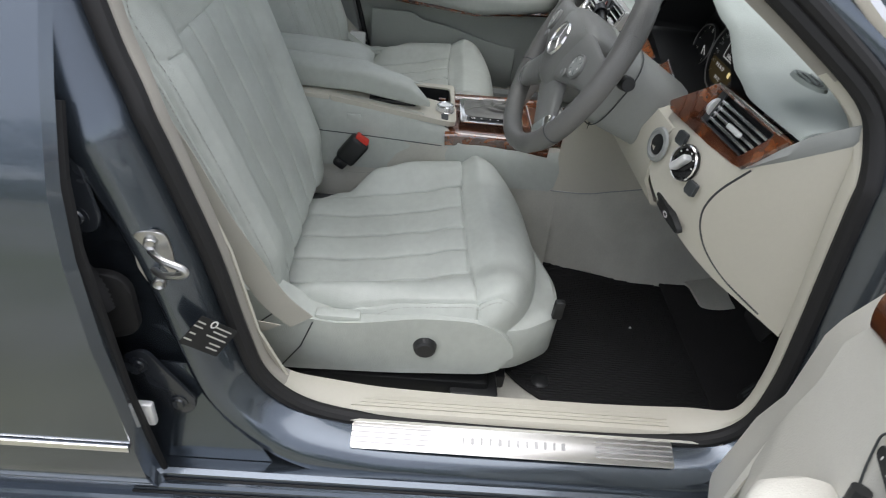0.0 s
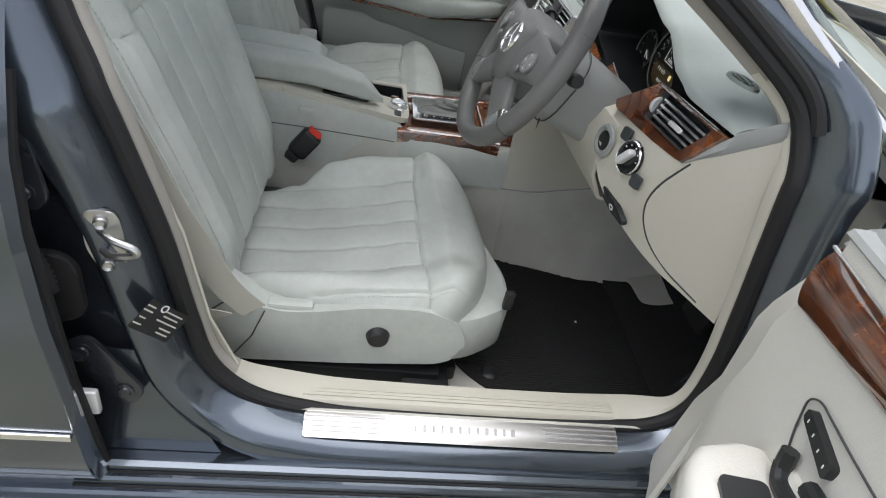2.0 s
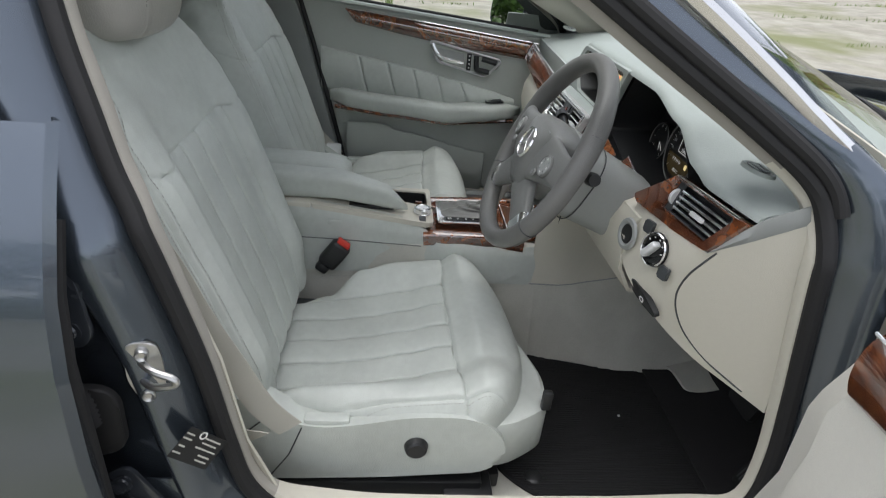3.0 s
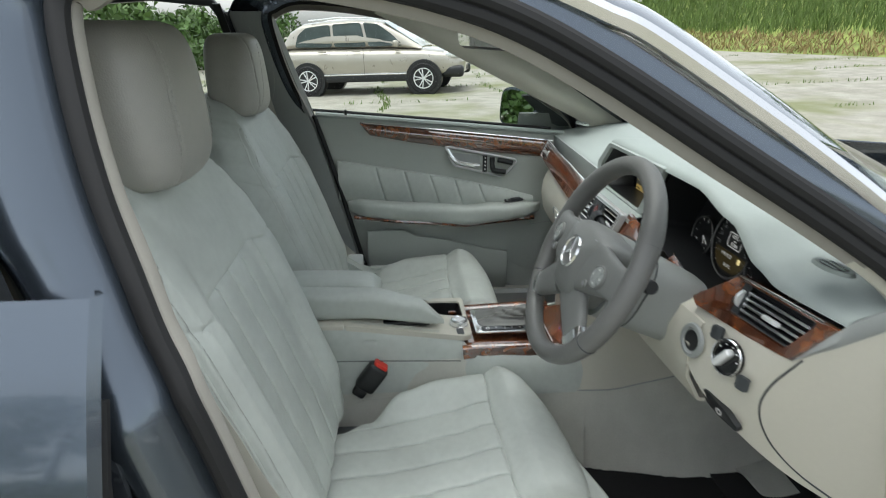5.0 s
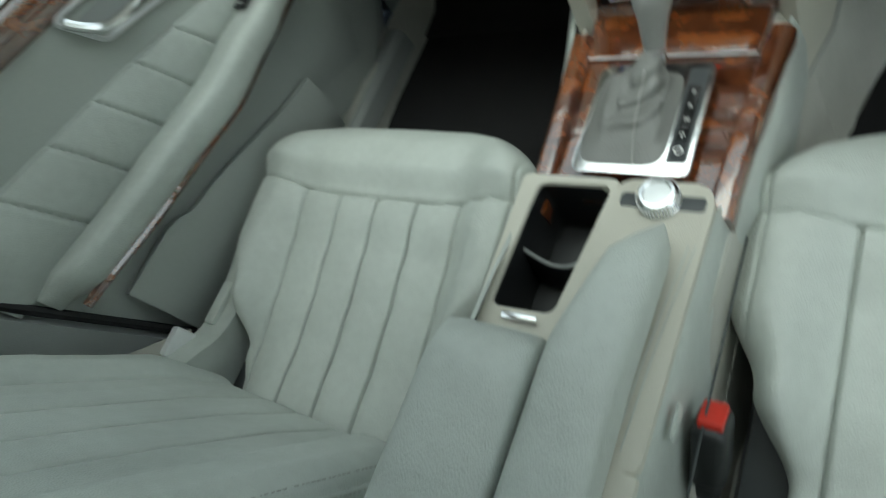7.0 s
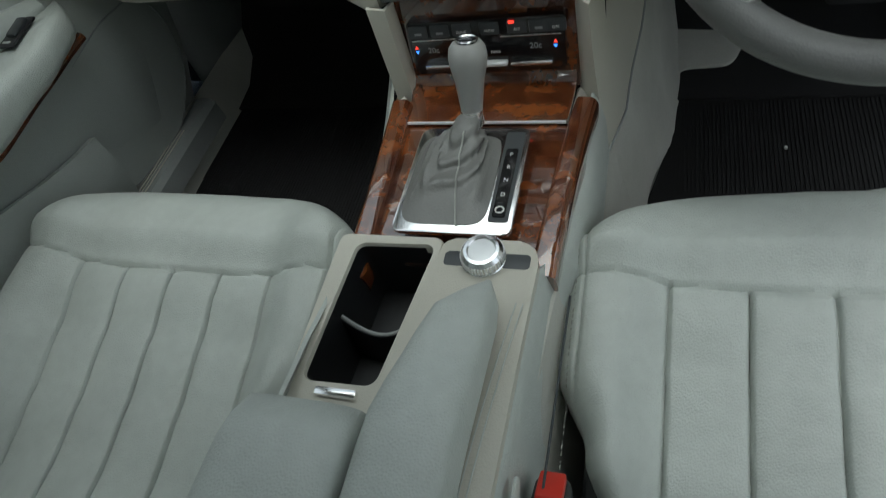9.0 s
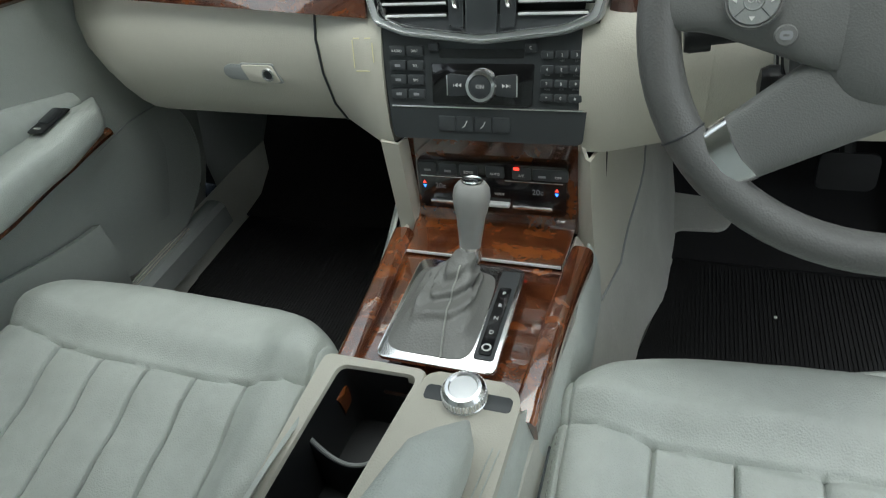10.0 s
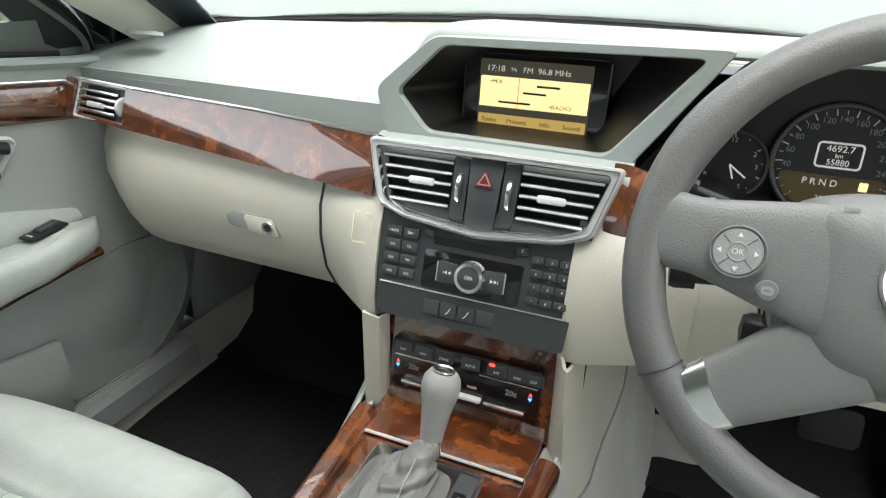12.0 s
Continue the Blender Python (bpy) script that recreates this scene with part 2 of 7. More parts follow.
MAT_BLACK = material("black_ribbed_carpet", (0.012, 0.012, 0.013), 0.95, vary=0.3, scale=12, fine=300, bump=0.8, bump_scale=700)
BLACK = material("black_plastic", (0.014, 0.015, 0.016), 0.4, vary=0.1, bump=0.1, bump_scale=500)
GLOSS = material("gloss_black_plastic", (0.008, 0.008, 0.009), 0.12, vary=0.1, coat=0.5)
CHARCOAL = material("charcoal_plastic", (0.045, 0.05, 0.053), 0.42, vary=0.08, bump=0.1, bump_scale=700)
GUTTER = material("grey_ribbed_rubber", (0.30, 0.30, 0.29), 0.55, vary=0.1)
RUBBER = material("black_rubber", (0.011, 0.011, 0.012), 0.72, vary=0.15, bump=0.1, bump_scale=300)
CHROME = material("satin_chrome", (0.88, 0.88, 0.88), 0.2, 1.0, vary=0.03, rough_vary=0.04)
SILVER = material("silver_paint", (0.78, 0.79, 0.79), 0.3, 0.3, vary=0.04)
SATIN = material("satin_silver_paint", (0.60, 0.61, 0.61), 0.32, 0.35, vary=0.04)
STEEL = material("brushed_steel", (0.66, 0.65, 0.63), 0.3, 1.0, vary=0.08, scale=3, fine=200)
PAINT = material("blue_grey_metallic_paint", (0.105, 0.128, 0.158), 0.24, 0.8, vary=0.05, scale=3, fine=900, coat=1.0)
WHEELGREY = material("grey_wheel_leather", (0.145, 0.145, 0.14), 0.42, vary=0.08, bump=0.25, bump_scale=500, voronoi=True)
HUBGREY = material("grey_hub_plastic", (0.175, 0.178, 0.172), 0.45, vary=0.05, bump=0.2, bump_scale=700, voronoi=True)
BELT = material("beige_belt_webbing", (0.46, 0.45, 0.40), 0.85, vary=0.1, fine=700, bump=0.4, bump_scale=900)
# Separate edge trim, with the shade it lies in mixed into its colour.
EDGE_SHADED = material("shaded_edge_trim", (0.33, 0.315, 0.28), 0.8, vary=0.06, fine=400, bump=0.3, bump_scale=800)
KNOBGREY = material("light_grey_knob", (0.33, 0.33, 0.315), 0.35, vary=0.04)
RED = material("red_plastic", (0.62, 0.035, 0.02), 0.4)
WHITE = material("white_print", (0.75, 0.75, 0.73), 0.6)
ZINC = material("dull_zinc", (0.55, 0.55, 0.54), 0.38, 1.0, vary=0.15, scale=30)
DARKSTEEL = material("darker_steel", (0.36, 0.36, 0.36), 0.5, 0.8, vary=0.2, scale=60)
HINGE = material("dark_hinge_paint", (0.035, 0.040, 0.048), 0.25, 0.3, vary=0.08, coat=0.6)
GREYPRINT = material("grey_print", (0.28, 0.29, 0.3), 0.6)
SWITCH_MARK = material("pale_print", (0.55, 0.55, 0.5), 0.6)
WOOD = burl_wood()
GLASS = glass("clear_glass", (0.93, 0.96, 0.94))
# Tint added to unseen rear panes only to dim the rear cabin.
DIMGLASS = glass("cabin_dimming_glass", (0.50, 0.54, 0.51))
MIRROR = material("mirror_glass", (0.85, 0.87, 0.87), 0.02, 1.0, vary=0.0, rough_vary=0.0)

# ---- the car's shell ----
# The front door opening, (y, z), the same on both sides.
OPENING = spline([(v[0], v[1], 0) for v in ((-.161, 1.343), (-.149, 1.254), (-.125, 1.159), (-.094, 1.074), (-.073, 1.018), (-.045, .955), (-.014, .845), (.010, .748), (.033, .619), (.057, .528), (.115, .468), (.214, .440), (.345, .433), (.542, .432), (.697, .436), (.799, .450), (.847, .501), (.852, .596), (.837, .710), (.819, .819), (.802, .923), (.793, .987), (.768, 1.04), (.693, 1.095), (.551, 1.183), (.413, 1.268), (.312, 1.320), (.220, 1.349), (.133, 1.366), (.052, 1.377), (-.025, 1.382), (-.079, 1.382), (-.112, 1.375), (-.140, 1.361))], 6, True)
OPENING = [(p.x, p.y) for p in OPENING]
MID = (0.33, 0.9)


def side_x(z):
    return 0.73 - 0.35 * max(0.0, z - 0.95)


def outward(i):
    (a, b), (c, d) = OPENING[i - 1], OPENING[(i + 1) % len(OPENING)]
    n = Vector((-(d - b), c - a)).normalized()
    y, z = OPENING[i]
    return n if n.dot(Vector((y - MID[0], z - MID[1]))) > 0 else -n


def ring(side, sill, roof, s=1):
    """A loop round the opening: (outwards, sideways) for its uprights, its sill and its top."""
    pts = []
    for i, (y, z) in enumerate(OPENING):
        n = outward(i)
        a, b = max(0, -n.y) ** 3, max(0, n.y) ** 1.5
        if y > 0.25:
            b *= 0.9
        f = min(1, max(0, (z - 1.02) / .15)) * min(1, max(0, (y + .12) / .08))
        a, b = a * (1 - f), lerp(b, 1, f)
        c = max(0.0, 1 - a - b)
        grow = 1 + .38 * min(1, max(0, (z - .85) / .25)) if side[0] > .06 else 1
        d = side[0] * grow * c + sill[0] * a + roof[0] * b
        w = side[1] * c + sill[1] * a + roof[1] * b
        pts.append((s * (side_x(z) + w + (0 if s > 0 else .02)), y + n.x * d, z + n.y * d))
    return pts


def seal_ring(parent, s, d, w, r, name, mat):
    path = ring((d, w), (d, w), (d, w), s)
    sections = []
    for i, p in enumerate(path):
        n = outward(i)
        sections.append([(p[0] + s * r * math.sin(2 * math.pi * k / 10), p[1] + n.x * r * math.cos(2 * math.pi * k / 10), p[2] + n.y * r * math.cos(2 * math.pi * k / 10)) for k in range(10)])
    return part(name, loft(sections, True, False, True), mat, parent)


def is_upper(f):
    c = f.calc_center_median()
    return c.z > (.50 if c.y < .5 else 1.06)


car = thing("car_body", "blue-grey metallic saloon car body with its front door open", "car")
for s in (1, -1):
    jamb = loft([ring((.004, -.012), (.002, -.004), (.004, -.012), s), ring((.020, -.004), (.006, .016), (.014, -.006), s), ring((.034, .012), (.010, .050), (.020, -.004), s),
                 ring((.046, .034), (.018, .066), (.028, -.004), s), ring((.070, .046), (.034, .078), (.034, -.006), s), ring((.079, .040), (.055, .082), (.040, -.008), s), ring((.083, .024), (.056, .080), (.046, -.008), s), ring((.086, -.004), (.057, .076), (.052, -.010), s)], True, False)
    part("door_jamb", jamb, PAINT, car, "blue-grey painted door frame", angle=75)
    whole = loft([ring((-.003, -.002), (-.002, -.004), (-.003, -.004), s), ring((-.008, -.004), (-.012, -.02), (-.012, -.006), s), ring((-.011, -.010), (-.012, -.05), (-.021, -.012), s), ring((-.010, -.022), (-.012, -.055), (-.020, -.030), s)], True, False)
    upper = whole.copy()
    bmesh.ops.delete(whole, geom=[f for f in whole.faces if is_upper(f)], context="FACES")
    bmesh.ops.delete(upper, geom=[f for f in upper.faces if not is_upper(f)], context="FACES")
    # Cream for the driver's side, grey for the passenger's.
    part("trim_ring", whole, CREAM if s > 0 else LINER, car, "lower door frame trim, cream on the driver's side")
    part("trim_ring", upper, EDGE_SHADED, car, "grey-brown upper door frame trim, partly darkened for shade")
    seal_ring(car, s, .004, .004, .0125, "door_seal", RUBBER)
# a second, outer seal along the head of the opening
for s in (1, -1):
    path = [p for p, q in zip(ring((.020, .010), (.020, .010), (.020, .010), s), OPENING) if q[1] > 1.0 and (q[0] > .1 or q[1] > 1.365)]
    k = max(range(len(path)), key=lambda i: abs(path[i][2] - path[i - 1][2]) + abs(path[i][1] - path[i - 1][1]))
    path = path[k:] + path[:k]
    part("upper_seal", tube(path, .0112), RUBBER, car)
    # ribbed rubber gutter and bright roof edge outside it
    rail = spline([(s * side_x(z), y, z) for y, z in ((-.80, 1.410), (-.35, 1.436), (-.114, 1.437), (.02, 1.429), (.14, 1.414), (.23, 1.395), (.274, 1.379), (.321, 1.364), (.369, 1.346), (.419, 1.325), (.472, 1.301), (.606, 1.215), (.70, 1.150), (.765, 1.102), (.894, 1.012), (1.0, .945))], 8)
    inner = [Vector((0, -(b.z - a.z), b.y - a.y)).normalized() * -1 for a, b in zip([rail[0]] + rail[:-1], rail[1:] + [rail[-1]])]
    for k in range(8):
        off = [p + n * (.0020 + .0024 * k) + Vector((s * (.005 - .0005 * k), 0, 0)) for p, n in zip(rail, inner)]
        part("gutter_rib", tube(off, .0014, 6), GUTTER, car)
    part("roof_edge", sweep([p + Vector((s * .004, 0, .008)) for p in rail], [(.0, -.007), (.011, -.004), (.016, .007), (.007, .015), (-.012, .013), (-.015, .0)]), CHROME, car, "bright roof edge strip")
    # outer pillar and roof flank
    flank = []
    for p in rail:
        c = Vector((p.x - s * .10, p.y + (.055 if p.y > .15 else 0), p.z + (.035 if p.y > .15 else .03)))
        a = p + Vector((0, 0, .012))
        flank.append([a, a.lerp(c, .33) + Vector((0, 0, .007)), a.lerp(c, .66) + Vector((0, 0, .007)), c])
    part("roof_flank", sheet(flank, .004), PAINT, car)

# roof skin and lining
rows, liner = [], []
for k in range(15):
    y = lerp(.30, -1.45, k / 14)
    rise = 0.045 * math.sin(min(1, (k + 3) / 9) * math.pi / 2) - 0.10 * max(0, (k - 9) / 5) ** 2
    rows.append([(lerp(-.56, .56, i / 12), y, 1.425 + rise + 0.02 * (1 - ((i - 6) / 6) ** 2)) for i in range(13)])
    liner.append([(lerp(-.558, .558, i / 16), y - .03, 1.372 + .6 * rise + 0.02 * (1 - ((i - 8) / 8) ** 4)) for i in range(17)])
part("roof_skin", sheet(rows, .004), PAINT, car)
part("roof_lining", sheet(liner, .006), LINER, car, "grey fabric roof lining")

# windscreen with its black edge, sun visors' line kept plain
def screen_point(u, v):
    """u across (-1 to 1), v from the base (0) to the top (1)."""
    w = lerp(.71, .572, v)
    bow = (1 - u * u)
    return (u * w, lerp(1.00, .27, v) + .20 * bow * (1 - .75 * v), lerp(1.03, 1.405, v) + .03 * bow * v + .018 * bow * (1 - v))


glass_ob = part("windscreen", sheet([[screen_point(lerp(-1, 1, i / 16), j / 10) for i in range(17)] for j in range(11)]), GLASS, car, "clear windscreen")
glass_ob.visible_shadow = False
part("screen_edge", tube([screen_point(lerp(-1, 1, i / 24), 0.0) for i in range(25)], .007, 6), RUBBER, car)
for s in (1, -1):
    inner = [Vector(screen_point(s * 1.0, k / 10)) for k in range(11)]
    rows = []
    for p in inner:
        f = (p.z - 1.03) / .38
        q = Vector((s * (side_x(p.z) - .028), p.y - (.10 + .03 * f if s < 0 else .06), p.z - (.05 if s < 0 else .035)))
        a = p + Vector((-s * .02, -.005, -.012))
        m = a.lerp(q, .5) + Vector((-s * (.022 if s < 0 else .006), -.012 if s < 0 else -.004, 0))
        rows.append([a, a.lerp(m, .5) + Vector((-s * .006, -.004, 0)), m, m.lerp(q, .5) + Vector((-s * .004, -.004, 0)), q])
    part("pillar_trim", sheet(rows, .004), CREAM, car, "grey front pillar trim")

# bonnet and wings
rows = []
for k in range(13):
    y = lerp(1.14, 2.35, k / 12)
    rows.append([(u * lerp(.80, .74, k / 12), y + .06 * (1 - u * u), .965 - .16 * (k / 12) ** 1.4 + .02 * (1 - u * u) - .05 * abs(u) ** 6) for u in [lerp(-1, 1, i / 16) for i in range(17)]])
part("bonnet", sheet(rows, .004), PAINT, car)
rows = [[(u * .76, y, z) for u in [lerp(-1, 1, i / 12) for i in range(13)]] for y, z in ((1.00, .985), (1.10, .985), (1.13, .955), (1.20, .94))]
part("scuttle", sheet([[(x, y + .20 * (1 - (x / .76) ** 2), z) for x, y, z in r] for r in rows], .003), BLACK, car, "black scuttle panel under the windscreen")
for s in (1, -1):
    prof = [(.80, 1.0), (.84, .985), (.88, .94), (.905, .86), (.915, .72), (.905, .55), (.90, .40), (.87, .25)]
    rows = [[(s * (x - .04 * max(0, t - .5)), lerp(.93, 2.35, t), z - .10 * t) for x, z in prof] for t in [k / 10 for k in range(11)]]
    part("front_wing", sheet(rows, .004), PAINT, car)
    rows = [[(s * x, y, z) for x, z in ((.80, 1.0), (.80, .85), (.80, .65), (.80, .42))] for y in (.90, .94)]
    part("hinge_pillar", sheet(rows, .004), PAINT, car)
    for z in (.86, .56):
        part("hinge", join(box(.05, .03, .06, (s * .815, .905, z), .006), tube([(s * .845, .905, z - .04), (s * .845, .905, z + .04)], .009)), PAINT, car)

# sill with its stepped ledges
for s in (1, -1):
    prof = [(.780, .390), (.826, .392), (.838, .398), (.850, .400), (.858, .396), (.860, .387), (.869, .386), (.873, .382), (.875, .373), (.884, .372), (.888, .367), (.890, .356), (.905, .354), (.913, .346), (.916, .33), (.912, .30), (.895, .24), (.86, .21), (.80, .21)]
    part("sill", loft([[(s * (x - .03), y, z) for x, z in prof] for y in (-1.15, -.6, -.1, .4, .95)], False), PAINT, car, "stepped painted door sill", angle=25)
    for x, z in ((.862, .3868), (.877, .3728)):
        part("sill_seal", box(.003, 1.05, .004, (s * (x - .03), .40, z)), RUBBER, car)
    part("tread_plate", move(slab(rounded(.530, .042, .004), .003, .001), axes((s * .767, .462, .4385), (0, s, 0), (-s, 0, .42 * 1))), STEEL, car, "brushed steel tread plate")
    if s > 0:
        M = axes((.767, .462, .4418), (0, 1, 0), (-1, 0, .42))
        for k in range(4):
            for u in (-.20, .20):
                part("tread_groove", move(slab(rounded(.13, .0022, .001, 2, (u, -.012 + .008 * k)), .0006), M), DARKSTEEL, car)
        # Plain bars stand for the plate's engraved lettering.
        for k in range(12):
            part("tread_lettering", move(slab(rounded(.0035 + .0035 * (k * 5 % 7) / 7, .012, .0015, 2, (-.085 + .0150 * k, 0)), .0004), M), DARKSTEEL, car, "engraved lettering on the tread plate, drawn as bars")
    # inner sill cover
    prof = [(.700, .40), (.703, .440), (.712, .450), (.728, .452), (.744, .449), (.750, .440), (.750, .42)]
    inset = 0 if s > 0 else .045
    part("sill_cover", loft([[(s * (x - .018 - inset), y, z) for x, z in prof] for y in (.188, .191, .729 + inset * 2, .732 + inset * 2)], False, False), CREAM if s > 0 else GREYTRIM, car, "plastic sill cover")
    for k in range(3):
        part("sill_rib", box(.0016, .54, .002, (s * (.704 - inset + .007 * k), .46, .4522)), CREAM, car)

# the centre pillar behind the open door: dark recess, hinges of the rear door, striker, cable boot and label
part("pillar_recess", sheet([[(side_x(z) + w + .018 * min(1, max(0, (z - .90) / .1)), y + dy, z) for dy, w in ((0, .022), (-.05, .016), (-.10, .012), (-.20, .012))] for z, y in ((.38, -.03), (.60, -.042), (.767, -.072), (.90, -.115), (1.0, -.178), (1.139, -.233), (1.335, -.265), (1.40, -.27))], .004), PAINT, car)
part("pillar_foot", sheet([[(x, lerp(-.125, end, t), z) for x, z, end in ((.766, .58, -.020), (.770, .52, .000), (.776, .47, .026), (.785, .435, .050), (.796, .394, .075))] for t in (0, .25, .5, .75, 1)], .003), PAINT, car)
for hy, hz, (bu, bv), turn in ((-.126, .869, (-.004, .0275), 0), (-.079, .550, (-.0235, .0345), 30)):
    M = axes((.776, hy, hz), (0, 1, .05), (-.15, -.05, 1))
    lobe = [(math.cos(radians(a)) * .024, math.sin(radians(a)) * .024) for a in range(0, 360, 20)]
    outline = [(bu + x, bv + y) for x, y in lobe if x * bu + y * bv >= -.0001] + [(-bu + x, -bv + y) for x, y in lobe if x * bu + y * bv < 0]
    outline.sort(key=lambda p: math.atan2(p[1], p[0]))
    hinge = part("rear_hinge", move(slab(outline, .007, .003), M), HINGE, car, "painted door hinge plate")
    for q in (1, -1):
        part("bolt", move(lathe([(.0, .007), (.008, .007), (.0095, .004), (.0135, .0035), (.0135, .0)], 14), M @ Matrix.Translation((q * bu, q * bv, .006))), HINGE, hinge)
    part("hinge_arm", move(box(.05, .020, .012, (-.045, bv - .006, .008), .005), M), HINGE, hinge)
part("check_link", box(.012, .05, .045, (.822, -.098, .535), .004), SILVER, car)
boot = [Vector((.83, -.165, .80)), Vector((.805, -.142, .78)), Vector((.79, -.130, .74)), Vector((.78, -.125, .70))]
rings = []
line = spline(boot, 12)
for i, p in enumerate(line):
    t = (line[min(i + 1, len(line) - 1)] - line[max(i - 1, 0)]).normalized()
    a = t.cross(Vector((1, 0, 0))).normalized()
    b = t.cross(a)
    r = .019 if i % 2 else .014
    rings.append([p + a * r * math.cos(k * math.pi / 6) + b * r * math.sin(k * math.pi / 6) for k in range(12)])
part("cable_boot", loft(rings, True, True), RUBBER, car, "ribbed black rubber cable boot", angle=60)
part("boot_flange", move(slab(rounded(.075, .11, .03), .012, .004), axes((.773, -.122, .70), (0, 1, 0), (0, 0, 1))), RUBBER, car)

M = axes((.763, -.054, .772), (-.25, 1, .0), (.05, -.18, 1))
striker = part("striker", move(slab(soften([(-.020, .045), (.018, .042), (.022, .01), (.020, -.045), (-.008, -.050), (-.022, -.01)], .012), .006, .002), M), ZINC, car, "bare steel door striker")
part("striker_loop", move(tube(spline([(-.006, .014, 0), (.010, .013, .022), (.034, .006, .034), (.034, -.004, .034), (.008, -.012, .022), (-.008, -.013, 0)], 6), .0048, 8), M), ZINC, striker)
for v in (.030, -.034):
    part("striker_screw", move(lathe([(.0, .0085), (.004, .0085), (.007, .011), (.0085, .009), (.0085, .0)], 14), M @ Matrix.Translation((0, v, .004))), ZINC, striker)
M = axes((.778, .002, .652), (-.45, .51, -.86), (-.45, .51, .86))
label = part("label", move(slab(rounded(.072, .046, .002), .0008), M), BLACK, car, "black printed sticker on the pillar")
for u, v, w in ((-.028, .014, .016), (-.028, .007, .018), (-.028, -.004, .012), (-.028, -.014, .016), (.012, .016, .036), (.012, .009, .03), (.012, .001, .042), (.018, -.008, .024), (.018, -.015, .024)):
    part("print_bar", move(slab(rounded(w * .9, .0022, .0006, 2, (u, v)), .0004), M @ Matrix.Translation((0, 0, .0008))), SWITCH_MARK, label)
part("emblem_ring", move(lathe([(.0035, 0), (.0048, .0003), (.006, 0)], 16), M @ Matrix.Translation((-.008, .018, .0009))), WHITE, label)

# inner pillar trims (middle) and the car's closed rear
for s in (1, -1):
    rows = []
    for z in (.46, .60, .75, .90, 1.0, 1.12, 1.25, 1.36):
        i = min(range(len(OPENING)), key=lambda k: abs(OPENING[k][1] - z) + (9 if OPENING[k][0] > .1 else 0))
        y = OPENING[i][0]
        x = side_x(z)
        w = -.012 if s > 0 else .03
        if s < 0:
            g = line_at([(.40, .11), (.52, .08), (.73, .025), (.90, -.02), (1.05, -.063), (1.36, -.15)], z)
            b = -.715 + .33 * max(0, z - 1.05)
            rows.append([(b - .02, g - .010, z), (b, g - .020, z), (b - .004, g - .08, z), (b - .012, g - .125, z), (b - .05, g - .145, z)])
            continue
        y -= .022 * min(1, max(0, (z - .85) / .15))
        rows.append([(s * (x - .018), y + .012, z), (s * (x - .038 - w), y - .004, z), (s * (x - .055 - w), y - .02, z), (s * (x - .062 - w), y - .09, z), (s * (x - .058 - w), y - .15, z), (s * (x - .03), y - .18, z)])
    # The passenger's pillar trim is a darker grey than the driver's.
    part("middle_pillar_trim", sheet(rows, .004), GREYTRIM if s < 0 else CREAM, car, "middle pillar trim, cream on the driver's side")
    # outer middle pillar above the waist
    rows = [[(s * (side_x(z) + .01), y0 - (.105 if s > 0 else .09), z), (s * (side_x(z) + .012), y0 - (.20 if s > 0 else .112), z)] for z, y0 in ((1.04, -.115), (1.2, -.165), (1.38, -.20))]
    part("pillar_cover", sheet(rows, .004), BLACK, car)
    # rear quarter
    rows = [[(s * (side_x(z) - .01), y + .18 * (z - 1.05), z) for z in (1.04, 1.15, 1.28, 1.36)] for y in (-1.32, -1.2, -1.08)]
    part("rear_pillar", sheet(rows, .05), LINER, car)
part("parcel_shelf", box(1.3, .5, .03, (0, -1.45, 1.0), .01), GREYTRIM, car)
rows = [[(x, y, z) for x in (-.62, -.3, 0, .3, .62)] for y, z in ((-1.75, 1.08), (-1.55, 1.22), (-1.32, 1.36))]
part("rear_window", sheet(rows), DIMGLASS, car)
part("boot_lid", box(1.6, .8, .12, (0, -2.15, 1.0), .05, 4), PAINT, car)
for s in (1, -1):
    rows = [[(s * x, y, z) for x, z in ((.74, 1.06), (.82, 1.0), (.885, .9), (.90, .7), (.89, .45), (.86, .25))] for y in (-1.08, -1.5, -2.0, -2.5)]
    part("rear_wing", sheet(rows, .004), PAINT, car)
# Unseen quarter panels, added to close gaps that let light into the cabin.
for s in (1, -1):
    rows = [[(s * .55, -1.02, 1.435), (s * .62, -1.02, 1.41), (s * .66, -1.02, 1.36), (s * .72, -1.06, 1.20), (s * .78, -1.08, 1.05)], [(s * .56, -1.35, 1.375), (s * .63, -1.35, 1.345), (s * .67, -1.33, 1.30), (s * .735, -1.30, 1.18), (s * .79, -1.25, 1.05)], [(s * .60, -1.58, 1.22), (s * .65, -1.56, 1.20), (s * .69, -1.53, 1.18), (s * .745, -1.48, 1.12), (s * .80, -1.42, 1.05)], [(s * .62, -1.80, 1.07), (s * .66, -1.78, 1.065), (s * .70, -1.75, 1.06), (s * .75, -1.70, 1.055), (s * .80, -1.65, 1.05)]]
    part("rear_quarter", sheet(rows, .004), PAINT, car, angle=60)
part("tail", box(1.72, .1, .7, (0, -2.5, .65), .04, 3), PAINT, car)
part("nose", box(1.6, .1, .55, (0, 2.38, .58), .05, 3), PAINT, car)
part("underbody", box(1.55, 3.3, .10, (0, -.4, .27), .02), BLACK, car)
part("bulkhead", box(1.5, .04, .7, (0, 1.33, .62), .0), BLACK, car)
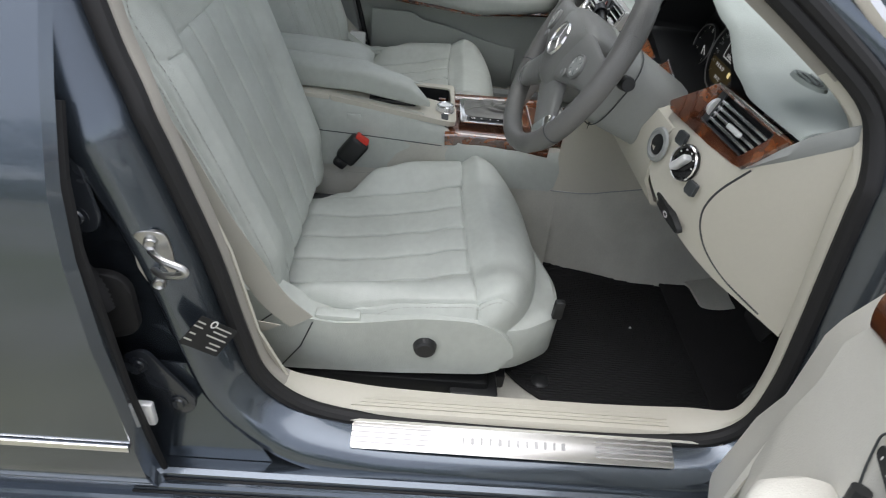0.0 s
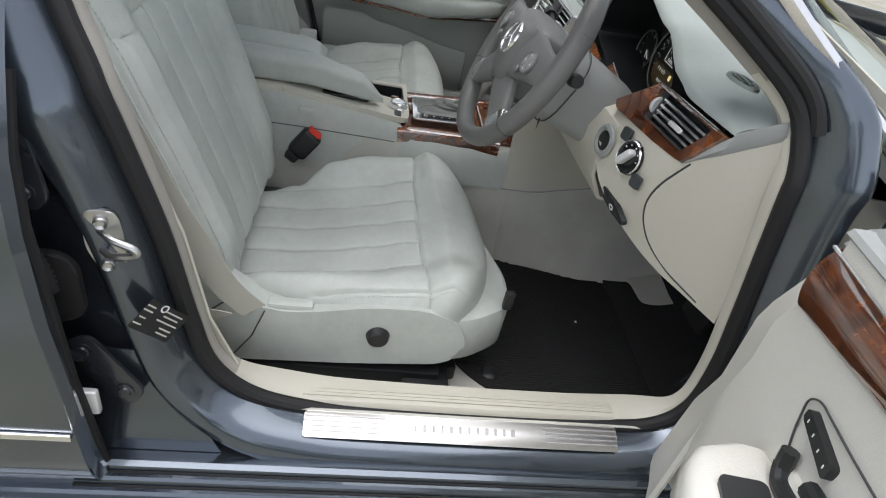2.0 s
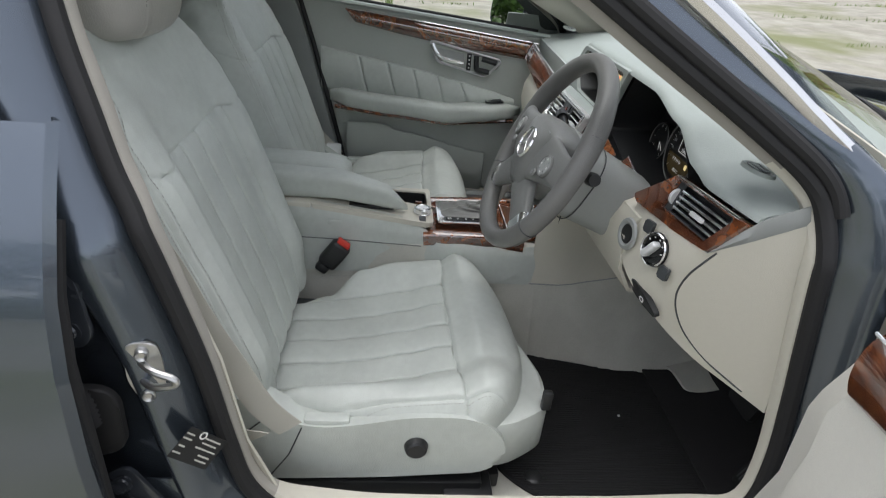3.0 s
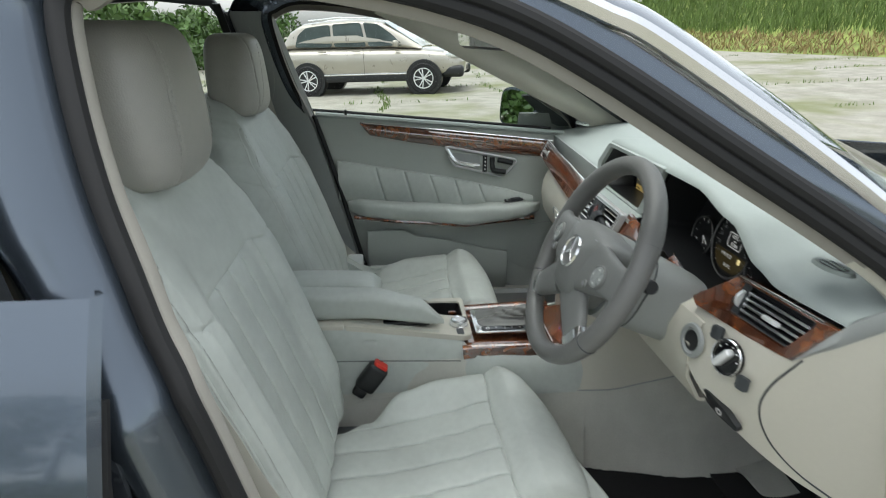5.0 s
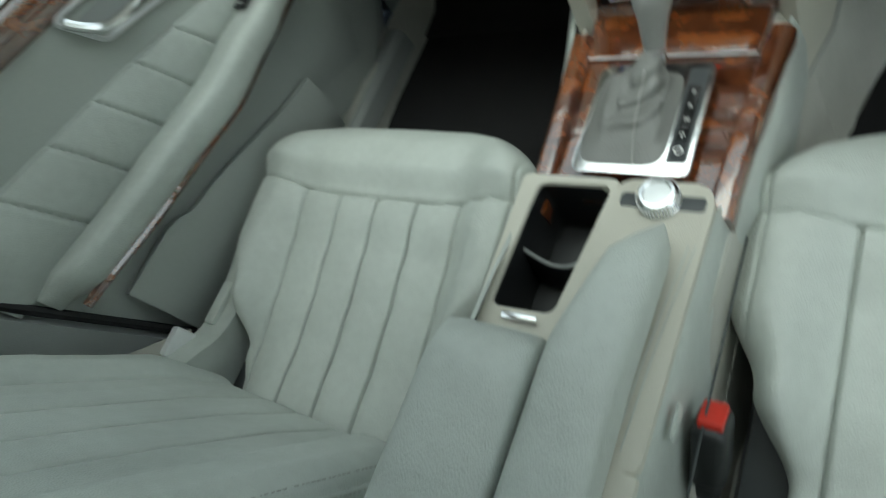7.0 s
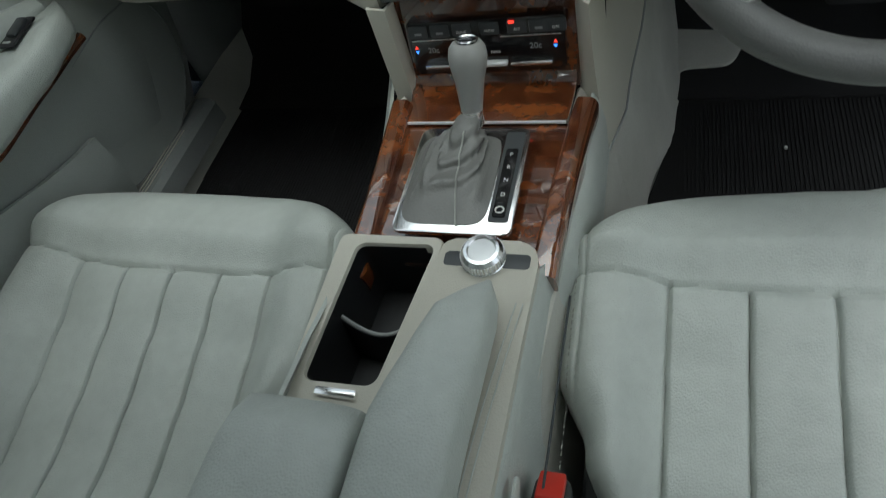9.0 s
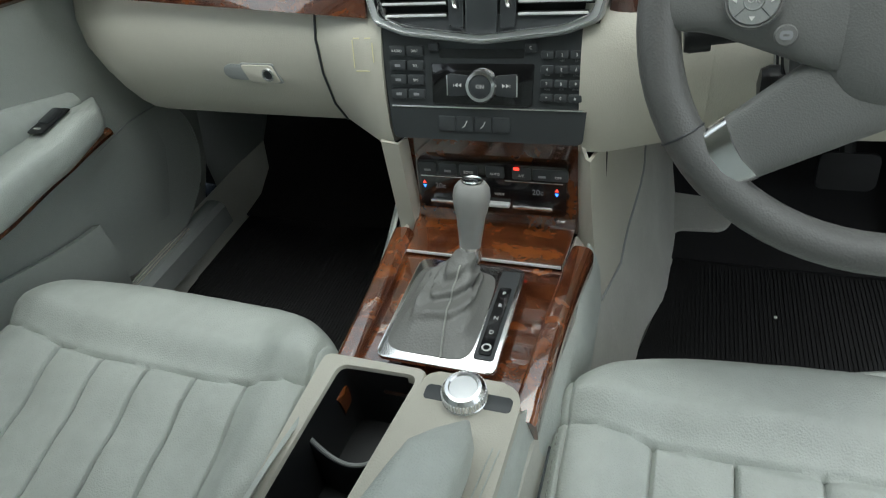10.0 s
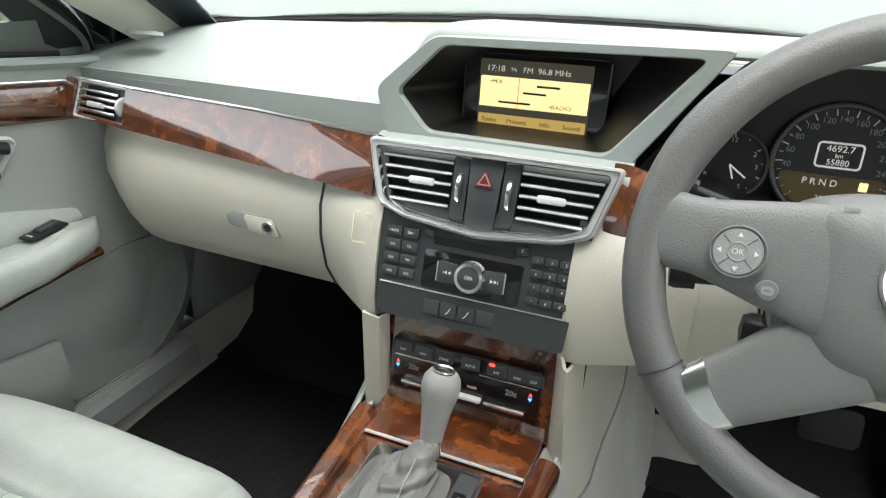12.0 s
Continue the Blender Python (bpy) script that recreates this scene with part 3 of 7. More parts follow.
for y in (1.55, -1.35):
    for s in (1, -1):
        wheel = part("road_wheel", move(lathe([(.0, .11), (.20, .10), (.23, .12), (.31, .12), (.335, .09), (.335, -.09), (.31, -.12), (.0, -.12)], 36), pose(s * .76, y, .335, 0, 90, 0)), RUBBER, car)

# ---- cabin floor, tunnel, carpets ----
floor = tagged(part("floor", sheet([[(x, y, z) for x in (-.74, -.55, -.2, 0, .2, .55, .74)] for y, z in ((-1.2, .34), (-.4, .345), (0, .345), (.5, .345), (.85, .345), (1.0, .36), (1.15, .49), (1.27, .68))], .01), CARPET), "pale grey carpeted cabin floor", "floor", kind="structure")
for s in (1, -1):
    i = 0 if s > 0 else .05
    part("side_carpet", sheet([[(s * (.745 - i), y, .445), (s * (.718 - i), y, .40), (s * (.70 - i), y, .355)] for y in (-.6, .0, .4, .8, .95, 1.2)], .004), CARPET, floor)
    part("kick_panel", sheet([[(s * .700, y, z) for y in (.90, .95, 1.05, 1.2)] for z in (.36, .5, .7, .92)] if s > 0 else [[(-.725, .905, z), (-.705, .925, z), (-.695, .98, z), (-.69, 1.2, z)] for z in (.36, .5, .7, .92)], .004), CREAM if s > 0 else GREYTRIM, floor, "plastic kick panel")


def mat_outline(s):
    pts = [(.17, .50), (.175, .60), (.198, .68), (.230, .82), (.238, .94), (.27, .985), (.34, 1.0), (.62, 1.0), (.655, .96), (.66, .80), (.645, .62), (.61, .548), (.57, .50), (.52, .465), (.30, .44)]
    return soften([(s * x, y) for x, y in pts][:: s], .03)


for s, word in ((1, "driver's"), (-1, "passenger's")):
    mat = thing("floor_mat", "black ribbed carpet floor mat with a pale fleck" if s > 0 else "black ribbed carpet floor mat", "floor mat", group="front floor mats")
    part("backing", move(slab(mat_outline(s), .006, .003), Matrix.Translation((0, 0, .356))), MAT_BLACK, mat)
    cords = bmesh.new()
    edge = mat_outline(s)
    for k in range(80):
        x = s * (.172 + k * .0062)
        cross = sorted(lerp(a[1], b[1], (x - a[0]) / (b[0] - a[0])) for a, b in zip(edge, edge[1:] + edge[:1]) if (a[0] - x) * (b[0] - x) < 0)
        if len(cross) < 2 or cross[-1] - cross[0] < .08:
            continue
        y0, y1 = cross[0] + .012, cross[-1] - .012
        tmp = box(.0034, y1 - y0, .002, (x, (y0 + y1) / 2, .3625))
        me = bpy.data.meshes.new("cord")
        tmp.to_mesh(me)
        tmp.free()
        cords.from_mesh(me)
        bpy.data.meshes.remove(me)
    tagged(part("cord", cords, MAT_BLACK, mat), kind="stuff")
    part("button", move(lathe([(.0, .006), (.012, .006), (.018, .003), (.020, .0)], 20), Matrix.Translation((s * .56, .545, .361))), BLACK, mat)
    if s > 0:
        part("fleck", box(.005, .005, .003, (.391, .770, .365), .001), WHITE, mat)
    toe = part("toe_carpet", sheet([[(s * x, y, z) for x in (.19, .3, .5, .735)] for y, z in ((.88, .3655), (.95, .370), (1.02, .395), (1.10, .47), (1.18, .56), (1.27, .70))], .005), MAT_BLACK, floor)

tunnel = thing("tunnel", "pale carpeted centre tunnel between the footwells", "tunnel", kind="structure")
prof = [(.165, .35), (.150, .42), (.135, .52), (.125, .58), (.120, .62), (.10, .64)]
# the driver's side flares into the footwell
def cheek_point(k, z):
    """The side of the tunnel towards the driver: k from the stack's edge (0) forward (24)."""
    t = max(0, .758 - z) / .396
    if k < 5:
        x, y, f = ((.110, .620, 0), (.110, .611, .05), (.112, .604, .15), (.116, .598, .35), (.121, .591, .65))[k]
        return (x + .05 * f * t ** 1.6, y - .012 * t * (1 - f), z)
    y = lerp(.586, 1.20, (k - 5) / 19)
    xb = curve_at([(.55, .165), (.674, .196), (.816, .230), (.94, .240), (1.2, .25)], y)
    xt = curve_at([(.575, .126), (.66, .144), (.85, .160), (1.2, .165)], y)
    return (lerp(xt, xb, t ** 1.6), y, z)


def seam_z(k):
    return line_at([(0, .548), (5, .548), (8, .562), (12, .600), (15, .66), (20, .74), (24, .75)], k)


part("tunnel_upper", sheet([[cheek_point(k, lerp(line_at([(0, .775), (2, .775), (4, .758)], k), seam_z(k), j / 8)) for j in range(9)] for k in range(25)], .004), CREAM, tunnel, "smooth grey-cream side panel", angle=80)
part("tunnel_cheek", sheet([[cheek_point(k, lerp(seam_z(k), .362, j / 10)) for j in range(11)] for k in range(25)], .004), CARPET, tunnel, "pale carpeted side of the tunnel", angle=80)
part("tunnel_seam", tube([Vector(cheek_point(k, seam_z(k))) + Vector((.001, -.001, 0)) for k in range(3, 20)], .0016, 5), GREYTRIM, tunnel)
for s in (1, -1):
    rows = []
    for y in (-.5, .0, .15, .3, .4, .5, .60) + (() if s > 0 else (.8, 1.0, 1.25)):
        w = line_at([(-.5, -.036), (.20, -.034), (.40, 0), (.45, 0), (.70, .045)], y) if s > 0 else line_at([(.45, 0), (.70, .045)], y)
        rows.append([(s * (x + w * (.4 + .6 * (.64 - z) / .3)), y, z) for x, z in prof])
    part("tunnel_side", sheet(rows, .004), CARPET, tunnel)
    if s < 0:
        part("tunnel_upper", sheet([[(s * .140, y, .55), (s * .134, y, .62), (s * .128, y, .70), (s * .122, y, .78)] for y in (.632, .7, .85, 1.2)], .004), CREAM, tunnel, "cream plastic tunnel cheek")
# heel flap by the tunnel in the driver's footwell
flap = soften([(.215, .90), (.238, .948), (.318, .952), (.335, .985), (.340, 1.06), (.215, 1.06)], .016, 5)
flap_bm = slab(flap, .008, .003)
for v in flap_bm.verts:
    v.co.z += .374 + .35 * max(0, v.co.y - .965)
part("carpet_flap", flap_bm, CARPET, tunnel)

# pedals
pedals = thing("pedal_set", "brake pedal and ribbed floor-hinged accelerator", "pedals")
part("brake_arm", tube([(.455, 1.12, .66), (.47, 1.02, .58), (.48, .985, .50)], .012, 8), BLACK, pedals)
brake = part("brake_pad", move(slab(rounded(.085, .06, .01), .012, .004), axes((.48, .985, .50), (1, 0, 0), (0, .35, 1))), RUBBER, pedals)
acc = part("accelerator", move(slab(soften([(-.026, -.11), (.026, -.11), (.030, .10), (-.022, .10)], .01), .016, .005), axes((.60, 1.0, .47), (1, 0, 0), (0, .55, 1))), RUBBER, pedals)
for k in range(5):
    part("tread", move(box(.003, .19, .004, (-.016 + .008 * k, 0, .017)), axes((.60, 1.0, .47), (1, 0, 0), (0, .55, 1))), CHARCOAL, acc)

# ---- seats ----
RIBS = [-.147, -.0735, 0.0, .0735, .147]


def sup(a, n):
    return math.copysign(abs(a) ** (2 / n), a)


def around(k, n, power):
    a = 2 * math.pi * (k + .5) / n
    return sup(math.cos(a), power), sup(math.sin(a), power)


def edge_fall(d, r):
    """How far a rounded edge of radius r has dropped at the distance d from it."""
    d = max(0.0, d)
    return 0.0 if d >= r else r - math.sqrt(max(0, r * r - (r - d) ** 2))


def seam(d, depth, width=.0055):
    """A crisp stitched seam with a soft shoulder."""
    return depth * (.78 * groove(d, width * 1.15) + .22 * groove(d, width * 4.5))


CUSHION_W = [(-.08, .150), (.05, .175), (.13, .222), (.22, .264), (.33, .264), (.385, .240), (.425, .202), (.445, .150), (.454, .095)]
CUSHION_TOP = [(-.08, .590), (.05, .603), (.20, .612), (.32, .622), (.36, .640), (.466, .640)]


OUTER_W = [(-.08, .205), (.05, .225), (.13, .246), (.22, .264), (.33, .264)]


def cushion_w(y):
    return curve_at(CUSHION_W, y) if y < .33 else max(.05, .264 * math.sqrt(max(0, 1 - ((y - .33) / .124) ** 2.4)))


def cushion_z(x, y, wide=False):
    a = abs(x)
    w = curve_at(OUTER_W, y) if wide and x > 0 and y < .33 else cushion_w(y)
    fade = curve_at([(-.02, .3), (.05, 1), (.36, 1), (.44, .15)], y)
    top = curve_at(CUSHION_TOP, y) if y < .36 else .55 + .090 * math.sqrt(max(0, 1 - ((y - .36) / .094) ** 3.2))
    # the sitting area dips between the bolsters
    top -= curve_at([(-.08, .036), (.06, .038), (.14, .031), (.22, .018), (.29, .006), (.34, 0)], y) * (1 - curve_at([(.15, 0), (.215, 1)], a))
    z = top - edge_fall(w - a, .045)
    z += .020 * fade * curve_at([(.13, 0), (.20, 1), (.235, .9), (.268, .35)], a)
    cross = .308 + .014 * (a / .25) ** 2
    if y < cross:
        q = x
        z -= max(seam(q - r, .0105, .0036) for r in RIBS)
        z += .0018 * abs(math.sin(math.pi * (q / .0735))) ** .6 * (1 if a < .147 else 0) * min(1, (cross - y) / .05)
    z -= seam(y - cross, .0080, .0042)
    z += .0022 * math.exp(-((y - cross - .02) / .02) ** 2)
    z -= seam(a - .238, .0075, .004) if y < .43 else 0
    p = Vector((x * 7, y * 7, 3))
    crease = .0016 * max(0, noise.noise(Vector((x * 30, y * 9, 7)))) * max(0, noise.noise(Vector((x * 4, y * 4, 1))))
    return z + .0022 * noise.noise(p) + .0009 * noise.noise(p * 5) - crease


def swept_y(x, y, s):
    """The cushion's front is cut back towards the middle of the car."""
    t = min(1, max(0, (y - .20) / .22))
    return y - (.032 if s > 0 else .008) * max(0, (-s * x + .06) / .30) ** 1.5 * t * t * (3 - 2 * t)


def tucked(x, s):
    """The side towards the console is narrower."""
    return x if s * x > -.15 else -s * (.15 + (abs(x) - .15) * .90)


def cushion_bm(dy, s):
    sections = []
    N, n = 170, 400
    for j in range(N + 1):
        y = lerp(-.08, .454, j / N)
        w = cushion_w(y)
        wo = curve_at(OUTER_W, y) if s > 0 and y < .33 else w
        bottom = curve_at([(-.08, .54), (.3, .54), (.42, .50), (.454, .515)], y)
        pts = [(lerp(wo, -w, k / (n - 1)), y) for k in range(n)]
        sections.append([(tucked(x, s), swept_y(x, y, s) + dy, max(bottom + .002, cushion_z(x, y, s > 0))) for x, y in pts] + [(tucked(lerp(-w, wo, k / 23), s) * .985, swept_y(lerp(-w, wo, k / 23), y, s) + dy, bottom) for k in range(24)])
    return loft(sections, True, True)


BACK_LINE = [(.56, .045), (.66, .018), (.80, -.032), (.93, -.082), (1.02, -.118), (1.09, -.152), (1.145, -.198)]
BACK_W = [(.545, .258), (.60, .264), (.75, .276), (.90, .280), (1.0, .272), (1.06, .240), (1.105, .205), (1.135, .155), (1.150, .09)]


def back_point(x, z):
    """A point of the backrest's face."""
    a = abs(x)
    w = curve_at(BACK_W, z)
    fade = curve_at([(.56, .35), (.66, 1), (.92, 1), (1.08, .25)], z)
    d = -edge_fall(w - a, .030) - 1.5 * max(0, a - min(.243, w - .025)) - .03 * max(0, (z - 1.12) / .03) ** 2
    d += .030 * fade * curve_at([(.120, 0), (.185, 1), (.210, .95), (.245, .45), (.27, .1)], a)
    cross = .950 + .014 * (a / .25) ** 2
    if z < cross:
        d -= max(seam(x - r, .0105, .0036) for r in RIBS)
        d += .0026 * abs(math.sin(math.pi * (x / .0735))) ** .6 * (1 if a < .147 else 0) * min(1, (cross - z) / .05)
    d -= seam(z - cross, .0065)
    d -= seam(a - min(.243, w - .025), .0120, .0055) if z < 1.09 else 0
    p = Vector((x * 6, 9, z * 6))
    d += .0022 * noise.noise(p) + .0008 * noise.noise(p * 5)
    return (x, line_at(BACK_LINE, z) + d, z - .30 * max(d, -.05))


def backrest_bm(dy):
    sections = []
    N, n = 140, 400
    for j in range(N + 1):
        z = lerp(.545, 1.150, j / N)
        w = curve_at(BACK_W, z)
        thick = curve_at([(.545, .10), (.8, .125), (1.0, .11), (1.12, .075), (1.150, .03)], z)
        yf = line_at(BACK_LINE, z) - .03 * max(0, (z - 1.12) / .03) ** 2
        row = []
        for k in range(n):
            x, y, zz = back_point(w * lerp(1, -1, k / (n - 1)), z)
            row.append((x, max(y, yf - thick + .002) + dy, zz))
        sections.append(row + [(w * lerp(-1, 1, k / 23) * .985, yf - thick + dy, z) for k in range(24)])
    return loft(sections, True, True)


def headrest_bm(dy, wide=1.0):
    sections = []
    N = 40
    for j in range(N + 1):
        t = j / N
        z = lerp(1.104, 1.330 if wide > .95 else 1.304, t)
        e = max(0.001, 1 - abs(2 * t - 1) ** 4.2) ** .45
        w = lerp(.128, .137, 1 - abs(2 * t - 1)) * (.62 + .38 * e) * (1 - .06 * t) * wide
        dd = (.068 if wide > .95 else .058) * (.42 + .58 * e) * (1 - .15 * (t - .5))
        yc = -.212 - .012 * (t - .5) - (.005 if wide > .95 else 0)
        pts = []
        for k in range(160):
            c, s = around(k, 160, 4.2)
            seam = .0045 * (groove(c * w - .072, .004) + groove(c * w + .072, .004)) * (1 if s > 0 else 0)
            pts.append((c * w * (1 - seam * 3), yc + s * (dd - seam) + .014 * (1 - (c) ** 2) * (1 if s > 0 else 0) + dy, z))
        sections.append(pts)
    return loft(sections, True, True)


def stitched(path, parent, name="stitching", step=.0065, r=.0007):
    """Short threads along a line."""
    bm = bmesh.new()
    path = [Vector(p) for p in path]
    left = 0.0
    for a, b in zip(path, path[1:]):
        d = (b - a)
        L = d.length
        if L < 1e-6:
            continue
        u = d / L
        s = left
        while s < L:
            p, q = a + u * s, a + u * min(L, s + step * .62)
            o = u.cross(Vector((.3, .2, 1))).normalized() * r
            o2 = u.cross(o).normalized() * r
            vs = [bm.verts.new(c) for c in (p + o, p + o2, p - o, p - o2, q + o, q + o2, q - o, q - o2)]
            for k in range(4):
                bm.faces.new((vs[k], vs[(k + 1) % 4], vs[4 + (k + 1) % 4], vs[4 + k]))
            s += step
        left = s - L
    return tagged(part(name, bm, STITCH, parent), kind="stuff")


def seat(cx, s, dy, label, dz, dys, dyb):
    base = Vector((cx, .2 + dy, .36))
    T = Matrix.Translation((0, -.2 - dy, -.36))
    ob = thing("front_seat", label, "car seat", base, "front seats")
    C = Matrix.Translation((0, 0, dz)) @ T
    cushion = part("cushion", move(cushion_bm(dy, s), C), LEATHER, ob, "pleated grey leather seat cushion", angle=50)
    up = Vector((0, 0, .0017))
    for sx in (1, -1):
        for off in (.247,):
            stitched([C @ (Vector((tucked(sx * off, s), swept_y(sx * off, y, s) + dy, cushion_z(sx * off, y, s > 0))) + up) for y in [lerp(.02, .36, k / 36) for k in range(37)]], cushion)
    back = part("backrest", move(backrest_bm(dyb), T), LEATHER, ob, "pleated grey leather backrest", angle=50)
    for sx in (1, -1):
        for off in (-.007, .007):
            line = []
            for z in [lerp(.62, 1.08, k / 44) for k in range(45)]:
                xx = min(.243, curve_at(BACK_W, z) - .025) + off
                line.append(T @ (Vector(back_point(sx * xx, z)) + Vector((0, dyb + .0018, .0003))))
            stitched(line, back)
    head = part("headrest", move(headrest_bm(dyb + .02, 1.06 if s > 0 else .88), T), LEATHER_D, ob, "rounded grey leather headrest", angle=60)
    for sx in (1, -1):
        stitched([T @ Vector((sx * .079, -.1435 + .0122 - (.005 if s > 0 else 0) + dyb + .02 - .016 * (2 * t - 1) ** 4 - .012 * (t - .5), lerp(1.130, 1.322, t))) for t in [k / 20 for k in range(21)]], head)
        part("headrest_post", move(tube([(sx * .06, -.192 + dyb + .02, 1.06), (sx * .06, -.198 + dyb + .02, 1.14)], .006, 10), T), CHROME, ob)
    # plastic shields round the seat's foot
    out = [(-.06, .60), (-.055, .50), (-.02, .437), (.05, .430), (.23, .436), (.40, .450), (.438, .475), (.440, .52), (.405, .560), (.36, .576), (.27, .574), (.19, .556), (.13, .548), (.08, .556), (.04, .585), (-.02, .615)]
    shield = part("side_shield", move(slab(soften([(y, z) for y, z in out], .03, 5), .055, .007, 3), T @ axes((s * .210, dys, 0), (0, 1, 0), (0, 0, 1)) if s > 0 else T @ axes((s * .265, dys, 0), (0, 1, 0), (0, 0, 1))), LEATHER, ob, "grey plastic seat side shield")
    part("knob", move(lathe([(.0, .014), (.014, .014), (.018, .011), (.020, .004), (.021, .0)], 24), T @ Matrix.Translation((s * .264, .285 + dys, .510)) @ pose(0, 0, 0, 0, s * 90, 0)), BLACK, shield, "round black lumbar knob")
    for a, b in (((.095, .548), (.035, .43)), ((.03, .56), (-.05, .50))):
        part("shield_joint", move(tube([(s * .2655, a[0] + dys, a[1]), (s * .2665, (a[0] + b[0]) / 2 + .008 + dys, (a[1] + b[1]) / 2), (s * .2655, b[0] + dys, b[1])], .0012, 5), T), CHARCOAL, shield)
    front = part("front_shield", move(loft([[(x, y + dys, z) for x, y in [(q[0] * f, .30 + (q[1] - .30) * f) for q in soften([(-s * .24, .28), (-s * .24, .34), (-s * .19, .41), (-s * .10, .47), (s * .12, .530 if s > 0 else .49), (s * .205, .524 if s > 0 else .47), (s * .252, .45 if s > 0 else .40), (s * .256, .30)][:: s], .03)]] for f, z in ((.90, .440), (.97, .445), (1.0, .46), (1.0, .530), (.985, .546), (.95, .552))], True, True), T), LEATHER, ob)
    if s > 0:
        part("front_latch", move(box(.014, .018, .04, (s * .205, .515 + dys, .565), .004), T), BLACK, ob)
    for sx in (-.2, .2):
        rail = part("rail", move(box(.035, .52, .035, (sx, .19 + dys, .375), .005), T), BLACK, ob)
    part("rail_cover", move(box(.05, .42, .05, (s * .235, .20 + dys, .392), .006), T), BLACK, ob, "black steel seat rail cover")
    part("rail_end", move(box(.06, .09, .03, (s * .245, .385 + dys, .388), .006), T), BLACK, ob)
    part("seat_pan", move(box(.44, .46, .06, (0, .17 + dys, .46), .015), T), CHARCOAL, ob)
    # belt anchor tray at the rear of the side shield
    part("anchor_tray", move(box(.022, .075, .014, (s * .250, .135 + dys, .553), .004), T), LEATHER, ob)
    return ob


seat(.366, 1, .066, "grey leather driver's seat with pleated centre and side shield", -.036, .020, .005)
seat(-.377, -1, .034, "grey leather passenger seat with pleated centre", -.033, .0, -.026)


def buckle(at, s):
    ob = thing("belt_buckle", "black seat belt buckle with a red button", "belt buckle", at, "belt buckles")
    M = pose(0, 0, 0, -36, 0, 0) @ Matrix.Scale(.86, 4)
    part("stalk", move(box(.024, .036, .03, (0, -.002, -.050), .008), M), BLACK, ob)
    part("body", move(box(.036, .054, .080, (0, 0, 0), .011, 3), M), BLACK, ob)
    part("button", move(box(.025, .036, .012, (0, 0, .042), .003), M), RED, ob, "red release button")


buckle((.133, .122, .598), 1)
buckle((-.140, .115, .607), -1)


def strap(points, width, mat, parent, name="strap", across=(0, 1, 0)):
    line = spline(points, 8)
    a = Vector(across).normalized() * width / 2
    return part(name, sheet([[p - a, p - a * .5, p, p + a * .5, p + a] for p in line], .0015), mat, parent)


belt = thing("seat_belt", "beige seat belt webbing hanging beside the driver's seat", "seat belt")
strap([(.650, -.225, 1.17), (.656, -.125, 1.0), (.658, -.052, .86), (.660, -.016, .775), (.660, .020, .70), (.656, .060, .615), (.648, .10, .562)], .046, BELT, belt, across=(0, .80, .60))
strap([(.660, -.245, 1.17), (.690, -.17, .95), (.695, -.125, .76), (.690, -.08, .62), (.660, .05, .552)], .044, BELT, belt, across=(0, .85, .5))
part("belt_guide", box(.02, .06, .03, (.668, -.245, 1.18), .008), GREYTRIM, belt)
belt2 = thing("seat_belt", "beige seat belt webbing beside the passenger seat", "seat belt")
strap([(-.655, -.235, 1.22), (-.675, -.17, .95), (-.672, -.09, .72), (-.640, .06, .56)], .046, BELT, belt2, across=(0, .85, .5))
strap([(-.655, -.24, 1.22), (-.680, -.22, .9), (-.69, -.20, .6)], .046, BELT, belt2, across=(0, 1, .1))
part("belt_guide", box(.025, .06, .07, (-.655, -.238, 1.235), .01), GREYTRIM, belt2)
part("belt_tongue", box(.016, .05, .05, (-.640, .05, .575), .006), SILVER, belt2)

bench = thing("rear_bench", "grey leather rear bench seat", "bench seat")
part("cushion", move(box(1.28, .50, .16, (0, -.80, .56), .05, 5), Matrix.Identity(4)), LEATHER, bench)
part("backrest", move(box(1.26, .14, .60, (0, 0, 0), .05, 5), pose(0, -1.10, .86, -18, 0, 0)), LEATHER, bench)
for x in (-.4, .4):
    part("headrest", move(box(.26, .10, .16, (0, 0, 0), .04, 5), pose(x, -1.24, 1.20, -15, 0, 0)), LEATHER_D, bench)

# ---- dashboard ----
dash = thing("dashboard", "grey-green padded dashboard over a cream lower half", "dashboard")


def hood(x):
    return curve_at([(-.152, 0), (-.068, 1), (.35, 1), (.455, .70), (.53, .16), (.575, 0)], x)


def lip(x):
    """The front edge of the upper pad: y and z."""
    h = hood(x)
    y = .690 + (.018 * abs(x / .7) ** 2 if x < 0 else .034 * max(0, (x - .3) / .4) ** 2) - .004 * h
    return y, .988 + .088 * h


# upper pad in three stretches: the top runs through, the front edge rises over the screen and the dials
rows = []
for k in range(89):
    x = lerp(-.700, .690, k / 88)
    y, z = lip(x)
    h = hood(x)
    end = curve_at([(.60, 0), (.725, 1)], abs(x))
    base = 1.035 - .012 * end
    back = 1.195 - .20 * (x / .74) ** 2
    row = [(x, y + .024, z - .012), (x, y + .008, z - .010), (x, y, z - .006), (x, y + .002, z), (x, y + .014, z + .006)]
    for t in (.10, .22, .36, .52, .70, .86, 1.0):
        zz = lerp(z + .008, base + .02 * (1 - h) * math.sin(math.pi * min(1, t * 1.1)), min(1, t ** .9 * 1.05)) + .012 * h * math.sin(math.pi * t)
        row.append((x, lerp(y + .014, back, t), zz - .010 * end * t))
    rows.append(row)
part("upper_pad", sheet(rows, .004), DASH, dash, "soft grey-green upper pad", angle=45)
